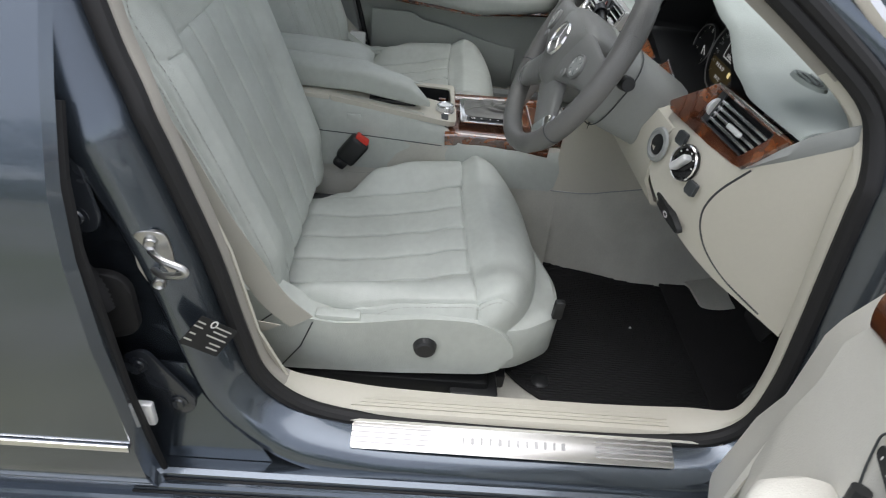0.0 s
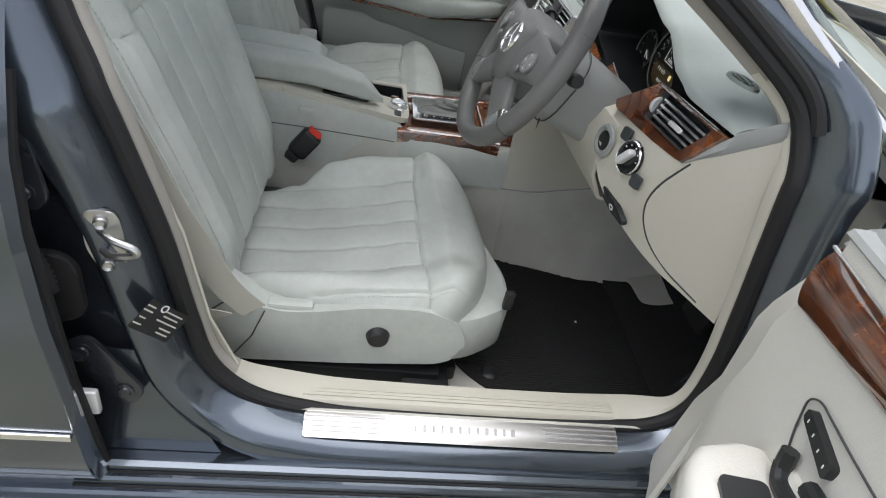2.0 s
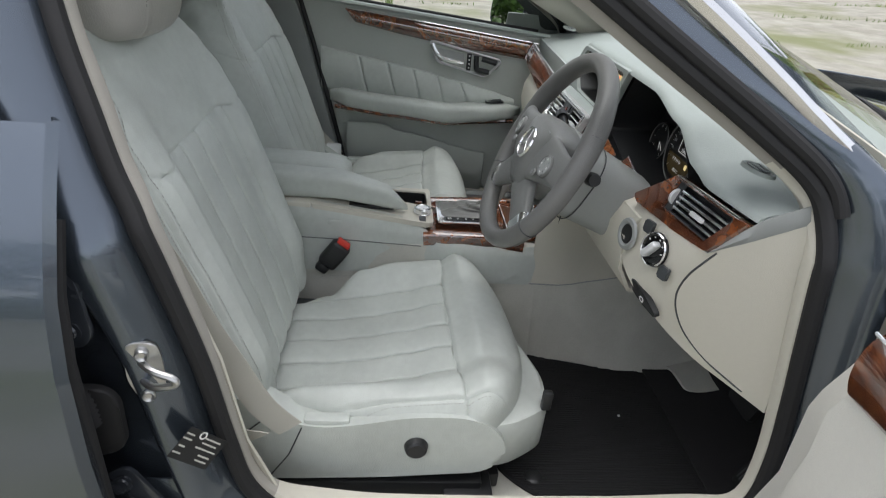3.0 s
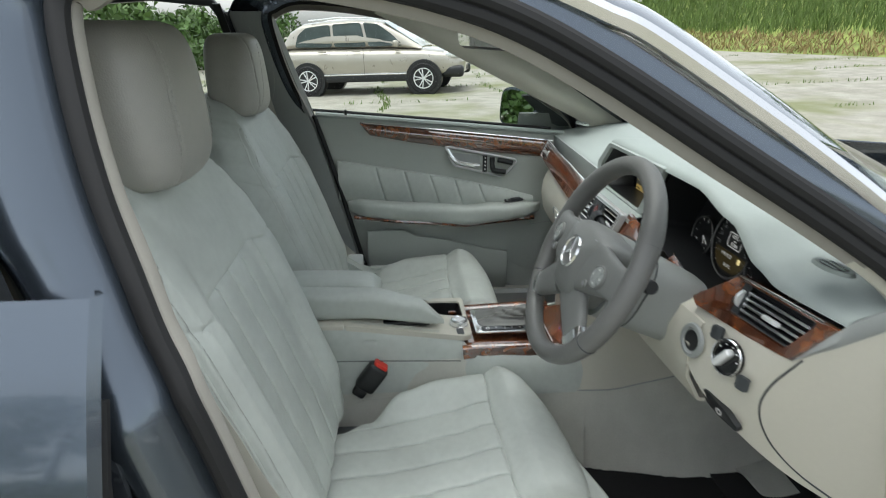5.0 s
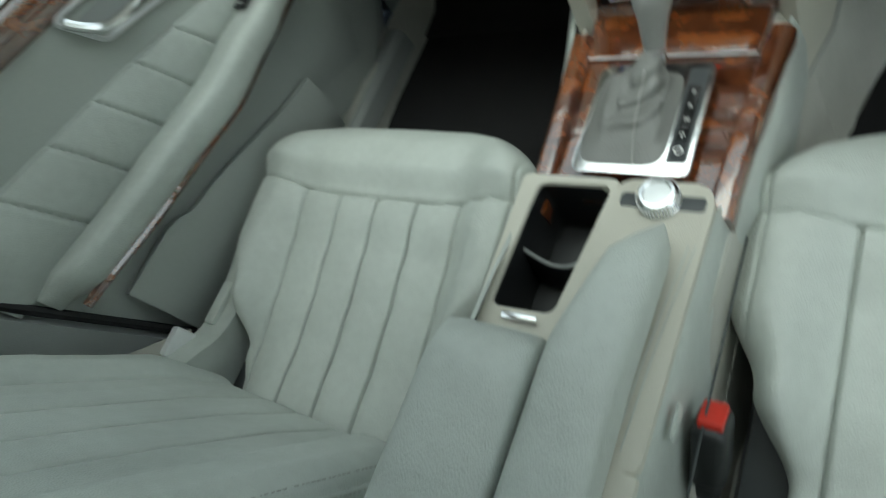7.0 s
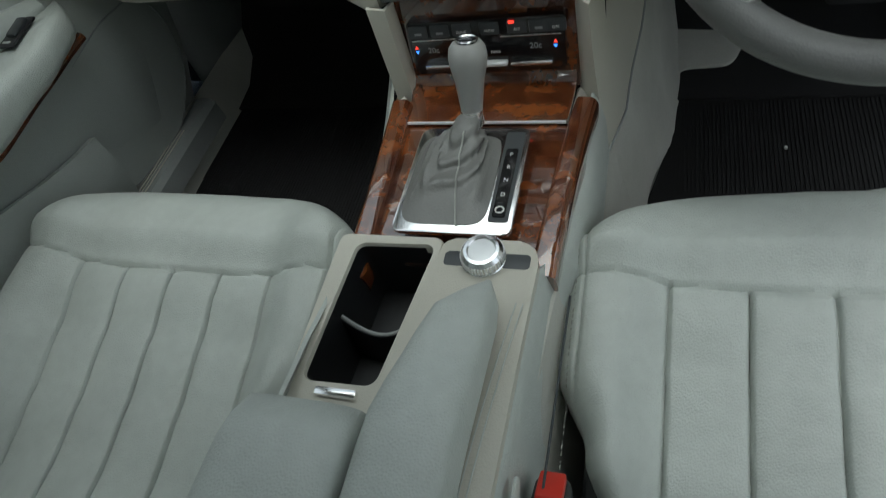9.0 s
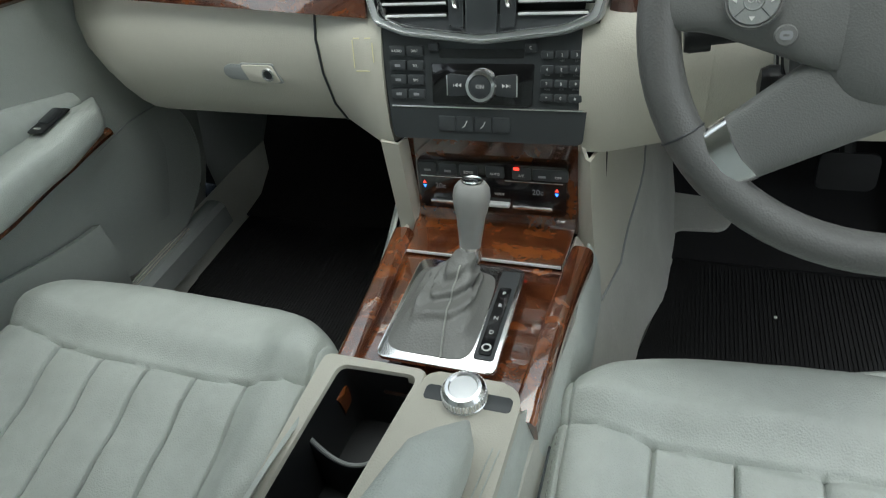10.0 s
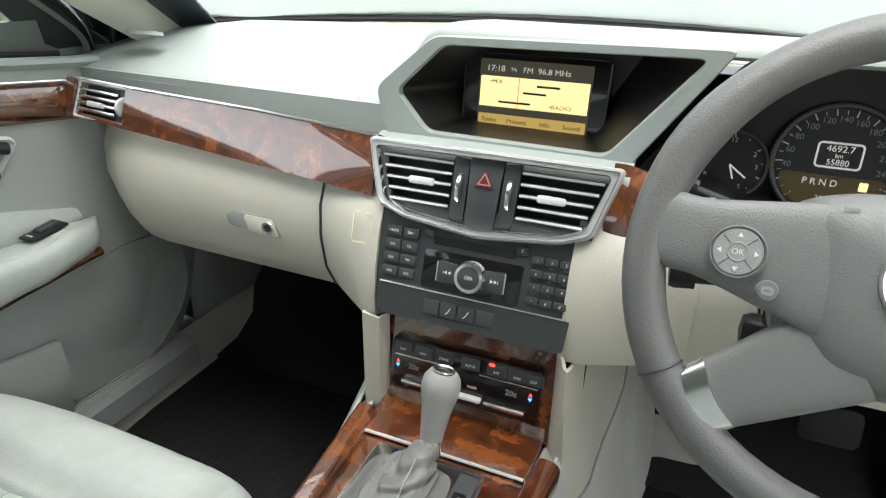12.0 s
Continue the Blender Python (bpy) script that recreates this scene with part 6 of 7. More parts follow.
emblem = part("emblem", move(lathe([(.0250, .0), (.0262, .0032), (.0284, .0034), (.0296, .0)], 40), em), CHROME, wheel_ob, "chrome ring emblem")
part("emblem_bed", move(lathe([(.0, .0008), (.026, .0006)], 32), em), HUBGREY, emblem)
for k in range(3):
    part("emblem_ray", move(slab([(-.0038, 0), (.0038, 0), (.0007, .0255), (-.0007, .0255)], .0026, .0006), em @ Matrix.Rotation(radians(120 * k), 4, "Z") @ Matrix.Translation((0, 0, .0006))), CHROME, emblem)
for sx in (-1, 1):
    part("horn_mark", move(box(.010, .0016, .0006, (sx * .050, .042, .0268)), WM), GREYTRIM, wheel_ob)

column = thing("steering_column", "grey plastic steering column shroud with stalks", "steering column")
CW = axes((.358, .507, .952), (1, 0, 0), (0, math.sin(radians(26)), math.cos(radians(26))))
sections = []
for t in [k / 8 for k in range(9)]:
    z = lerp(-.030, -.20, t)
    w, h = lerp(.078, .070, t), lerp(.072, .062, t)
    sections.append([CW @ Vector((w * c, h * s - .012, z)) for c, s in (around(k, 32, 3) for k in range(32))])
part("shroud", loft(sections, True, True), GREYTRIM, column, angle=60)
for z in (-.06, -.085):
    part("shroud_joint", tube([CW @ Vector((.0785 * c, .0725 * s - .012, z)) for c, s in (around(k, 32, 3) for k in range(32))], .0012, 5, True), CHARCOAL, column)
for u, v, L in ((-.085, .030, .092), (-.085, -.010, .078), (.085, .01, .06)):
    d = Vector((math.copysign(1, u), .25 if v > 0 else -.12, .05)).normalized()
    p = Vector((u * .8, v, -.055))
    st = part("stalk", tube([CW @ (p + d * L * t) for t in (0, .3, .6, .9, 1.0)], .0070, 12), BLACK, column, "black control stalk")
    part("stalk_end", move(lathe([(.0, .020), (.010, .020), (.0115, .016), (.0115, .0), (.0, .0)], 20), CW @ Matrix.Translation(p + d * (L - .012)) @ d.to_track_quat("Z", "Y").to_matrix().to_4x4()), BLACK, st)
    for k in range(3):
        part("stalk_mark", move(box(.004, .0012, .0006, (0, 0, 0)), CW @ Matrix.Translation(p + d * (L * (.45 + .13 * k)) + Vector((0, .0, .0088)))), WHITE, st)
part("adjust_knob", move(lathe([(.0, .022), (.012, .020), (.015, .014), (.015, .0)], 20), CW @ Matrix.Translation((-.070, -.054, -.072)) @ pose(0, 0, 0, 0, -90, 0)), BLACK, column)

# ---- doors ----


def handle_field(P, parent, main):
    place = P
    P = lambda y, z, d: place(.590 - (.585 - y) * .9, z + .003, d)
    fo = soften([(.318, .946), (.352, .882), (.525, .848), (.545, .856), (.585, .900), (.578, .912), (.335, .952)], .012)
    fi = shrink(fo, .0085)
    field = bmesh.new()
    a = [field.verts.new(P(y, z, .006)) for y, z in fo]
    b = [field.verts.new(P(y, z, .011)) for y, z in shrink(fo, .004)]
    c = [field.verts.new(P(y, z, .006)) for y, z in fi]
    for r0, r1 in ((a, b), (b, c)):
        for i in range(len(r0)):
            field.faces.new((r0[i], r0[(i + 1) % len(r0)], r1[(i + 1) % len(r0)], r1[i]))
    part("handle_frame", field, SILVER, parent, "bright frame round the door handle")
    bed = bmesh.new()
    bed.faces.new([bed.verts.new(P(y, z, .0055)) for y, z in fi])
    part("handle_bed", bed, main, parent)
    cup = bmesh.new()
    cup.faces.new([cup.verts.new(P(y, z, .0075)) for y, z in soften([(.340, .930), (.368, .894), (.448, .879), (.448, .920)], .008)])
    part("handle_cup", cup, GREYTRIM, parent)
    lever = [P(.330, .940, .012), P(.345, .918, .018), P(.366, .902, .024), P(.41, .893, .026), P(.446, .889, .022)]
    part("handle_lever", tube(spline(lever, 6), .0075, 10), CHROME, parent, "chrome inside door handle")
    for y0, y1, z0, z1 in ((.458, .474, .868, .922),):
        part("memory_keys", sheet([[P(y0, z0, .012), P(y0, z1, .012)], [P(y1, z0, .012), P(y1, z1, .012)]], .004), BLACK, parent)
        for k in range(4):
            part("key_print", sheet([[P(.464, .874 + .0125 * k, .0165), P(.464, .879 + .0125 * k, .0165)], [P(.469, .874 + .0125 * k, .0165), P(.469, .879 + .0125 * k, .0165)]], .0006), WHITE, parent)
    part("seat_switch", tube(spline([P(.492, .916, .012), P(.494, .885, .014), P(.502, .873, .014), P(.542, .868, .014)], 5), .0085, 10), BLACK, parent, "black seat adjustment switch")
    part("seat_switch", tube([P(.512, .908, .012), P(.566, .898, .012)], .0085, 10), BLACK, parent)


def driver_switches(P, parent):
    edge = soften([(.600, .866), (.584, .880), (.52, .886), (.30, .915), (.30, .785), (.555, .785), (.585, .822)], .02)
    line = [P(y, z, .007) for y, z in edge]
    part("switch_frame", tube(line, .0012, 6, True), CHARCOAL, parent, "dark frame round the seat switches")
    part("memory_keys", slab_on(P, soften([(.583, .870), (.583, .856), (.516, .848), (.516, .866)], .006), .004, .009), BLACK, parent, "black memory keys")
    for k in range(4):
        part("key_print", slab_on(P, [(.573 - .016 * k, .860 - .0015 * k), (.573 - .016 * k, .864 - .0015 * k), (.5715 - .016 * k, .864 - .0015 * k), (.5715 - .016 * k, .860 - .0015 * k)], .0133, .0006), WHITE, parent)
    part("seat_switch", tube(spline([P(.560, .812, .016), P(.545, .800, .018), P(.515, .806, .018), P(.485, .812, .016)], 5), .009, 10), BLACK, parent, "black seat adjustment switch")
    part("seat_switch", tube(spline([P(.562, .828, .016), P(.556, .806, .016), P(.550, .795, .014)], 5), .009, 10), BLACK, parent)
    part("seat_switch", tube([P(.515, .834, .016), P(.490, .840, .016)], .010, 10), BLACK, parent)


def slab_on(P, outline, d, depth):
    bm = bmesh.new()
    a = [bm.verts.new(P(y, z, d)) for y, z in outline]
    b = [bm.verts.new(P(y, z, d + depth)) for y, z in outline]
    bm.faces.new(a)
    bm.faces.new(b)
    for i in range(len(a)):
        bm.faces.new((a[i], a[(i + 1) % len(a)], b[(i + 1) % len(a)], b[i]))
    return bm



def door_trim(P, parent, cream, s, wood_only=False):
    """The lining of a front door. P(y, z, d) gives the place of a point at y along the door, z up, d proud of the lining."""
    main = LITCREAM if cream else DOORGREY
    pad = LITCREAM if cream else LEATHER

    def strip(y0, y1, top, bottom, out, mat, name, label="", n=24, m=6, under=None):
        rows = []
        for k in range(n + 1):
            y = lerp(y0, y1, k / n)
            zt, zb, o = line_at(top, y), line_at(bottom, y), line_at(out, y)
            rows.append([P(y, lerp(zb, zt, j / m), o * math.sin(math.pi * j / m) ** .6 if under is None else o) for j in range(m + 1)])
        return part(name, sheet(rows, .004), mat, parent, label)

    belt = [(-.13, 1.063), (.10, 1.047), (.40, 1.026), (.72, 1.003)]
    # lining sheet
    rows = []
    for k in range(29):
        y = lerp(-.13, .766 if cream else .80, k / 28)
        row = []
        for z in (.40, .44, .50, .56, .62, .68, .74, .80, .86, .92, .97, 1.0, 1.03, 1.06):
            zz = min(z, line_at(belt, y) - .012)
            d = .012 * math.exp(-((z - .62) / .12) ** 2) - .05 * max(0, (y - .60) / .2) * max(0, (.80 - z) / .4) - .022 * max(0, .5 - z) / .1
            yy = y
            if cream:
                yy = min(y, line_at([(.40, .748), (.705, .736), (.80, .716), (.825, .713), (.856, .727), (.892, .700), (.966, .690)], zz))
            else:
                g = line_at([(.40, .11), (.52, .08), (.73, .025), (.90, -.02), (1.05, -.063)], zz)
                yy = lerp(g, .885 if zz < .8 else .80, k / 28)
            row.append(P(yy, zz, d))
        rows.append(row)
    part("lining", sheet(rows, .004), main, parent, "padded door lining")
    # belt rail
    rows = []
    for k in range(21):
        y = lerp(-.13 if cream else -.062, .735 if not cream else .70, k / 20)
        z = line_at(belt, y)
        rows.append([P(y, z - .016, -.002), P(y, z - .006, .008), P(y, z, .004), P(y, z + .002, -.012), P(y, z - .004, -.05)])
    part("belt_rail", sheet(rows, .003), DASH if not cream else GREYTRIM, parent, "grey belt rail")
    part("belt_seal", tube([P(y, line_at(belt, y) + .004, -.030) for y in [lerp(-.12, .70, k / 12) for k in range(13)]], .005, 6), RUBBER, parent)
    # wood band, tapering towards the rear
    wt = [(.035, 1.018), (.06, 1.021), (.30, 1.005), (.71, .979)] if cream else [(.078, 1.027), (.30, 1.009), (.65, .978), (.71, .972)]
    wb = [(.078, 1.023), (.106, .986), (.25, .962), (.41, .942), (.71, .917)]
    if cream:
        wb = [(.035, 1.014), (.085, .992), (.507, .934), (.71, .893)]
    strip(.036 if cream else .079, .703 if cream else .695, wt, wb, [(0, .014), (1, .014)], WOOD, "wood_band", "glossy burl walnut door band", 40, 8)
    part("wood_chrome", tube([P(y, line_at(wt, y) + .001, .010) for y in [lerp(.05 if cream else .082, .70, k / 20) for k in range(21)]], .002, 6), CHROME, parent)
    # switches of the driver's door, or handle and switches of the passenger's
    if cream:
        driver_switches(P, parent)
    else:
        handle_field(P, parent, main)
    # pleated pad above the armrest
    rows = []
    for k in range(181):
        y = lerp(.0, .555 if cream else .645, k / 180)
        zt = line_at([(0, .903), (.36, .851), (.56, .812), (.645, .79)], y)
        zb = line_at([(0, .765), (.30, .75), (.45, .745), (.645, .765)], y)
        row = []
        for j in range(33):
            t = j / 32
            z = lerp(zb, zt, t)
            g = max(groove(y + .035 * (t - .5) - q, .007) for q in (.14, .235, .32, .40, .48)) if .1 < y < .55 else 0
            row.append(P(y, z, .010 + .009 * math.sin(math.pi * t) - .0075 * g - (.012 if j in (0, 32) else 0)))
        rows.append(row)
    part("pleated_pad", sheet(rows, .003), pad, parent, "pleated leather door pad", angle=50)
    # armrest: rises and swells forward
    sections = []
    for k in range(31):
        t = k / 30
        y = lerp(.03, .600 if cream else .668, t)
        z = curve_at([(.03, .748), (.25, .736), (.42, .728), (.53, .742), (.60, .752), (.668, .756)], y)
        w = curve_at([(.03, .012), (.10, .050), (.30, .058), (.45, .062), (.56, .066), (.62, .056), (.655, .036), (.668, .012)], y)
        h = curve_at([(.03, .018), (.08, .030), (.45, .033), (.60, .027), (.668, .014)], y)
        if cream:
            z, w = .766, curve_at([(.03, .03), (.10, .07), (.40, .102), (.50, .100), (.55, .092), (.58, .076), (.592, .060), (.60, .040)], y)
            h *= curve_at([(.55, 1), (.585, .86), (.60, .55)], y)
        sections.append([P(y, z + h * v, .006 + w * .5 + w * .55 * u) for u, v in (around(q, 28, 3.2) for q in range(28))])
    part("armrest", loft(sections, True, True), pad, parent, "padded door armrest", angle=60)
    if not cream:
        part("armrest_wood", tube(spline([P(y, curve_at([(.03, .748), (.25, .736), (.42, .728), (.53, .742), (.60, .752), (.668, .756)], y) - .030, .044 + .012 * math.sin(math.pi * (y - .05) / .6)) for y in [lerp(.05, .645, q / 14) for q in range(15)]], 3), .0075, 8), WOOD, parent, "walnut strip under the armrest")
    # map pocket
    rows = []
    for k in range(25):
        y = lerp(.09, .58 if cream else .566, k / 24)
        zt = curve_at([(.05, .66), (.10, .664), (.215, .668), (.262, .645), (.56, .597), (.70, .60)], y)
        rows.append([P(y, zt - .004, .018), P(y, zt, .034), P(y, lerp(zt, .42, .35), .044), P(y, lerp(zt, .42, .8), .034), P(y, .425, .004)])
    part("map_pocket", sheet(rows, .004), main, parent, "door map pocket")
    if not cream:
        edge = soften([(.574, .452), (.574, .650), (.612, .682), (.712, .702), (.800, .694), (.838, .640), (.842, .570), (.815, .510), (.740, .452)], .03, 5)
        panel = part("speaker_panel", slab_on(P, edge, -.035, .043), main, parent, "smooth panel over the door speaker")
        part("panel_joint", tube([P(y, z, .0075) for y, z in edge], .0016, 5, True), GREYTRIM, panel)


# closed passenger door
pdoor = thing("passenger_door", "closed passenger door with pleated lining and walnut band", "car door")


def left_point(y, z, d):
    wide = line_at([(0, .725), (.35, .69), (.6, .66), (.75, .645)], y)
    return Vector((-(wide + .03 * max(0, (.75 - z) / .3) - d), y, z))


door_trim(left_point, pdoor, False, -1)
part("rear_seal", tube(spline([(-.712 + .33 * max(0, z - 1.05), y, z) for y, z in ((.105, .42), (.08, .52), (.025, .73), (-.02, .90), (-.066, 1.05))], 5), .0075, 8), RUBBER, pdoor, "black seal at the door's rear edge")
part("front_seal", tube(spline([(-.712, .78, .452), (-.716, .85, .468), (-.72, .895, .525), (-.72, .905, .62), (-.712, .895, .75)], 6), .006, 8), RUBBER, pdoor)
sw = thing("window_switch", "small black window switch on the door armrest", "switch", (-.630, .578, .7815))
part("switch_bed", move(box(.028, .060, .004, (0, 0, .0), .003), pose(0, 0, 0, 5, 0, 0)), BLACK, sw)
part("switch_rocker", move(box(.016, .034, .008, (0, .006, .003), .003), pose(0, 0, 0, 8, 0, 0)), CHARCOAL, sw)
part("switch_edge", move(box(.014, .004, .003, (0, -.022, .003), .001), pose(0, 0, 0, 8, 0, 0)), CHROME, sw)
part("lock_pin", move(lathe([(.0, .018), (.004, .016), (.004, .0)], 12), Matrix.Translation((-.712, .035, 1.052))), BLACK, pdoor)


def outer_skin(parent, x_of, y0, y1, front_slope=0.0, name="outer_skin", top=((.99, .858), (1.03, .830))):
    rows = []
    for z, x in ((.37, .870), (.42, .890), (.46, .896), (.50, .892), (.60, .900), (.72, .906), (.84, .900), (.92, .884), *top):
        rows.append([x_of(x, lerp(y0, y1 - front_slope * max(0, z - .45), k / 6), z) for k in range(7)])
    return part(name, sheet(rows, .006), PAINT, parent, "blue-grey painted door skin")


outer_skin(pdoor, lambda x, y, z: (-x, y, z), -.11, .91, top=((.945, .862), (.960, .80)))
pg = part("window_glass", sheet([[(-line_at([(0, .755), (.75, .68)], y0 + (y1 - y0) * k / 4) + .33 * (z - 1.0), y0 + (y1 - y0) * k / 4, z) for k in range(5)] for z, y0, y1 in ((1.0, -.10, .78), (1.10, -.13, .67), (1.20, -.16, .53), (1.30, -.19, .37), (1.36, -.20, .26))]), GLASS, pdoor, "clear side window")
pg.visible_shadow = False
# black window frame posts
part("window_post", sweep([(-.750, -.075, 1.02), (-.710, -.115, 1.15), (-.668, -.150, 1.27), (-.633, -.180, 1.37)], rounded(.030, .030, .006, 3), (1, 0, 0)), BLACK, pdoor, "black window post")
part("mirror_sail", sheet([[(-.735, .73, 1.0), (-.735, .84, 1.0)], [(-.715, .66, 1.06), (-.712, .76, 1.055)], [(-.690, .60, 1.115), (-.690, .68, 1.115)]], .006), CHARCOAL, pdoor, "dark triangular corner trim")
part("sail_base", sheet([[(-.738, .60, .985), (-.738, .86, .985)], [(-.728, .60, 1.02), (-.728, .82, 1.02)], [(-.715, .60, 1.055), (-.715, .75, 1.055)]], .006), GREYTRIM, pdoor)

# rear doors
for s in (1, -1):
    rdoor = thing("rear_door", "closed rear door, blue-grey paint with a thin chrome strip" if s > 0 else "closed rear door with grey lining", "car door", group="rear doors")
    outer_skin(rdoor, lambda x, y, z: (s * (x - .03), y, z), -1.12, -.087, .03, top=((.96, .866), (1.01, .842), (1.05, .820), (1.085, .798)))
    # front edge return and black seal
    rows = [[(s * x, -.087 - .03 * max(0, z - .45), z), (s * (x - .012), -.079 - .03 * max(0, z - .45), z), (s * (x - .045 + .025 * min(1, max(0, (z - .72) / .16))), -.087 - .03 * max(0, z - .45), z)] for z, x in ((.37, .840), (.46, .866), (.60, .870), (.72, .876), (.84, .870), (.92, .854), (.96, .836), (1.01, .812), (1.05, .790), (1.085, .768))]
    part("door_edge", sheet(rows, .004), PAINT, rdoor)
    part("edge_seal", tube([(s * (x - .03), -.086 - .03 * max(0, z - .45), z) for z, x in ((.40, .850), (.60, .870), (.84, .870), (.92, .854), (.99, .822))], .007, 6), RUBBER, rdoor)
    part("side_strip", box(.006, .93, .012, (s * .867, -.56, .514), .002), CHROME, rdoor, "thin chrome side strip")
    part("lower_strip", box(.004, .95, .006, (s * .862, -.56, .536), .002), PAINT, rdoor)
    g = part("window_glass", sheet([[(s * (side_x(z) + .02), y0 + (y1 - y0) * k / 4, z) for k in range(5)] for z, y0, y1 in ((1.04, -1.1, -.22), (1.20, -1.02, -.28), (1.34, -.90, -.31))]), DIMGLASS if s > 0 else GLASS, rdoor)
    part("belt_moulding", tube([(s * .762, y, 1.096) for y in (-.26, -.5, -1.1)], .008, 8), CHROME, rdoor, "chrome window moulding")
    part("belt_top", sheet([[(s * .768, y, 1.085), (s * .752, y, 1.094), (s * .69, y, 1.094)] for y in (-.25, -.5, -1.1)], .004), PAINT if s > 0 else DASH, rdoor)
    part("window_frame", sweep([(s * .760, -.195, 1.06), (s * .712, -.253, 1.20), (s * .665, -.29, 1.33), (s * .65, -.33, 1.385), (s * .66, -.5, 1.40), (s * .68, -.95, 1.37)], rounded(.026, .030, .006, 3), (1, 0, 0)), BLACK, rdoor, "black window frame")
    part("inner_lining", sheet([[(s * .70, y, z) for z in (.45, .7, .9, 1.04)] for y in (-.24, -.6, -1.1)], .01), DASH, rdoor)
    part("inner_belt", box(.05, .85, .02, (s * .705, -.66, 1.045), .008), DASH, rdoor)
    part("window_divider", box(.02, .03, .32, (s * .70, -.93, 1.2), .005), BLACK, rdoor)

# open driver's door, swung out about its hinges
ddoor = thing("driver_door", "open driver's door with cream lining and walnut band", "car door")
HX, HY = .880, .925
DIR, NRM = Vector((.970, -.243, 0)), Vector((-.243, -.970, 0))


def open_point(y, z, d):
    """y is measured as on the closed door; d towards the cabin."""
    q = Vector((.945, .722, 0)) + DIR * (.688 - y) + NRM * d
    return Vector((q.x, q.y, z))


door_trim(open_point, ddoor, True, 1)
outer_skin(ddoor, lambda x, y, z: tuple(Vector((.945, .722, z)) + DIR * (.67 - y) - NRM * (x - .75)), -.11, .73)
rows = []
for (ya, za), (yb, zb) in zip(((.748, .42), (.742, .60), (.736, .705), (.712, .821), (.727, .856), (.698, .892), (.690, .966)), ((.860, .42), (.842, .597), (.815, .681), (.819, .792), (.807, .830), (.775, .895), (.745, .945))):
    rows.append([open_point(ya - .010, za, -.001), open_point(ya, za, .001), open_point(lerp(ya, yb, .12), lerp(za, zb, .12), -.008), open_point(lerp(ya, yb, .5), lerp(za, zb, .5), -.020), open_point(yb, zb, -.030), open_point(yb - .004, zb, -.036), open_point(yb - .06, zb, -.07)])
part("front_edge", sheet(rows, .004), LITCREAM, ddoor, "chamfered cream front edge")
part("shoulder", sheet([[open_point(.712, .980, -.004), open_point(.716, 1.000, -.02), open_point(.716, 1.005, -.08)], [open_point(.66, .995, -.002), open_point(.668, 1.035, -.025), open_point(.668, 1.04, -.08)], [open_point(.58, 1.0, -.002), open_point(.56, 1.10, -.05), open_point(.56, 1.105, -.08)]], .004), GREYTRIM, ddoor)
g = part("window_glass", sheet([[open_point(y, z, -.06 + .35 * 0) + Vector((-.12 * (z - 1.0) * .8, -.12 * (z - 1.0), 0)) for y in (-.08, .2, .45, lerp(.72, .52, (z - 1) / .22))] for z in (1.0, 1.1, 1.22)]), GLASS, ddoor)
g.visible_shadow = False
# switch pack on the armrest of the open door
am = axes(open_point(.484, .8035, .0575), tuple(-DIR), tuple(NRM * -1 + Vector((0, 0, .10))))
pack = part("switch_pack", move(slab(rounded(.105, .046, .008), .006, .003), am), BLACK, ddoor, "dark switch pack")
part("mirror_dial", move(lathe([(.013, .007), (.0150, .0095), (.017, .007)], 30), am @ Matrix.Translation((.018, 0, 0))), CHROME, pack)
part("mirror_pad", move(lathe([(.0, .0085), (.012, .0080), (.0125, .006)], 24), am @ Matrix.Translation((.018, 0, 0))), BLACK, pack)
for q in range(4):
    part("arrow", move(slab([(-.002, -.001), (.002, -.001), (0, .002)], .0006), am @ Matrix.Translation((.018, 0, .0086)) @ Matrix.Rotation(radians(90 * q), 4, "Z") @ Matrix.Translation((0, .009, 0))), WHITE, pack)
for k in range(3):
    kk = part("mirror_key", move(slab(rounded(.014, .0125, .002, 2, (.042, -.014 + .014 * k)), .003, .001), am @ Matrix.Translation((0, 0, .005))), BLACK, pack)
    part("key_print", move(box(.004, .005, .0005, (.042, -.014 + .014 * k, .0082)), am), WHITE, kk)
for k in range(2):
    for q in (-1, 1):
        part("window_key", move(box(.022, .016, .010, (-.012 - .026 * k, q * .011, .009), .003), am), BLACK, pack)

# ---- mirrors ----
rear_mirror = thing("rear_view_mirror", "black rear-view mirror under the windscreen", "mirror")
rm = Matrix.Translation((.0, .390, 1.312)) @ pose(0, 0, 0, 6, 0, 22)
part("shell", move(box(.245, .035, .070, (0, 0, 0), .014, 4), rm), BLACK, rear_mirror)
part("mirror_face", move(slab(rounded(.225, .054, .012), .002), rm @ Matrix.Translation((0, -.0185, 0)) @ pose(0, 0, 0, 90, 0, 0)), MIRROR, rear_mirror, "mirror glass")
part("stem", tube([(.0, .405, 1.32), (0, .41, 1.345), (0, .40, 1.385)], .014, 10), BLACK, rear_mirror)
wing = thing("wing_mirror", "folded-out wing mirror on the passenger side", "mirror")
wm_ = Matrix.Translation((-.855, .632, 1.050)) @ pose(0, 0, 0, -5.5, 0, 25)
sections = []
for t in [k / 10 for k in range(11)]:
    f = math.sqrt(max(.02, 1 - t ** 2.2))
    sections.append([wm_ @ Vector((u * .105 * (.35 + .65 * f), t * .11 - .01, v * .070 * (.35 + .65 * f))) for u, v in (around(k, 32, 4) for k in range(32))])
part("shell", loft(sections, True, True), PAINT, wing, "painted mirror shell", angle=60)
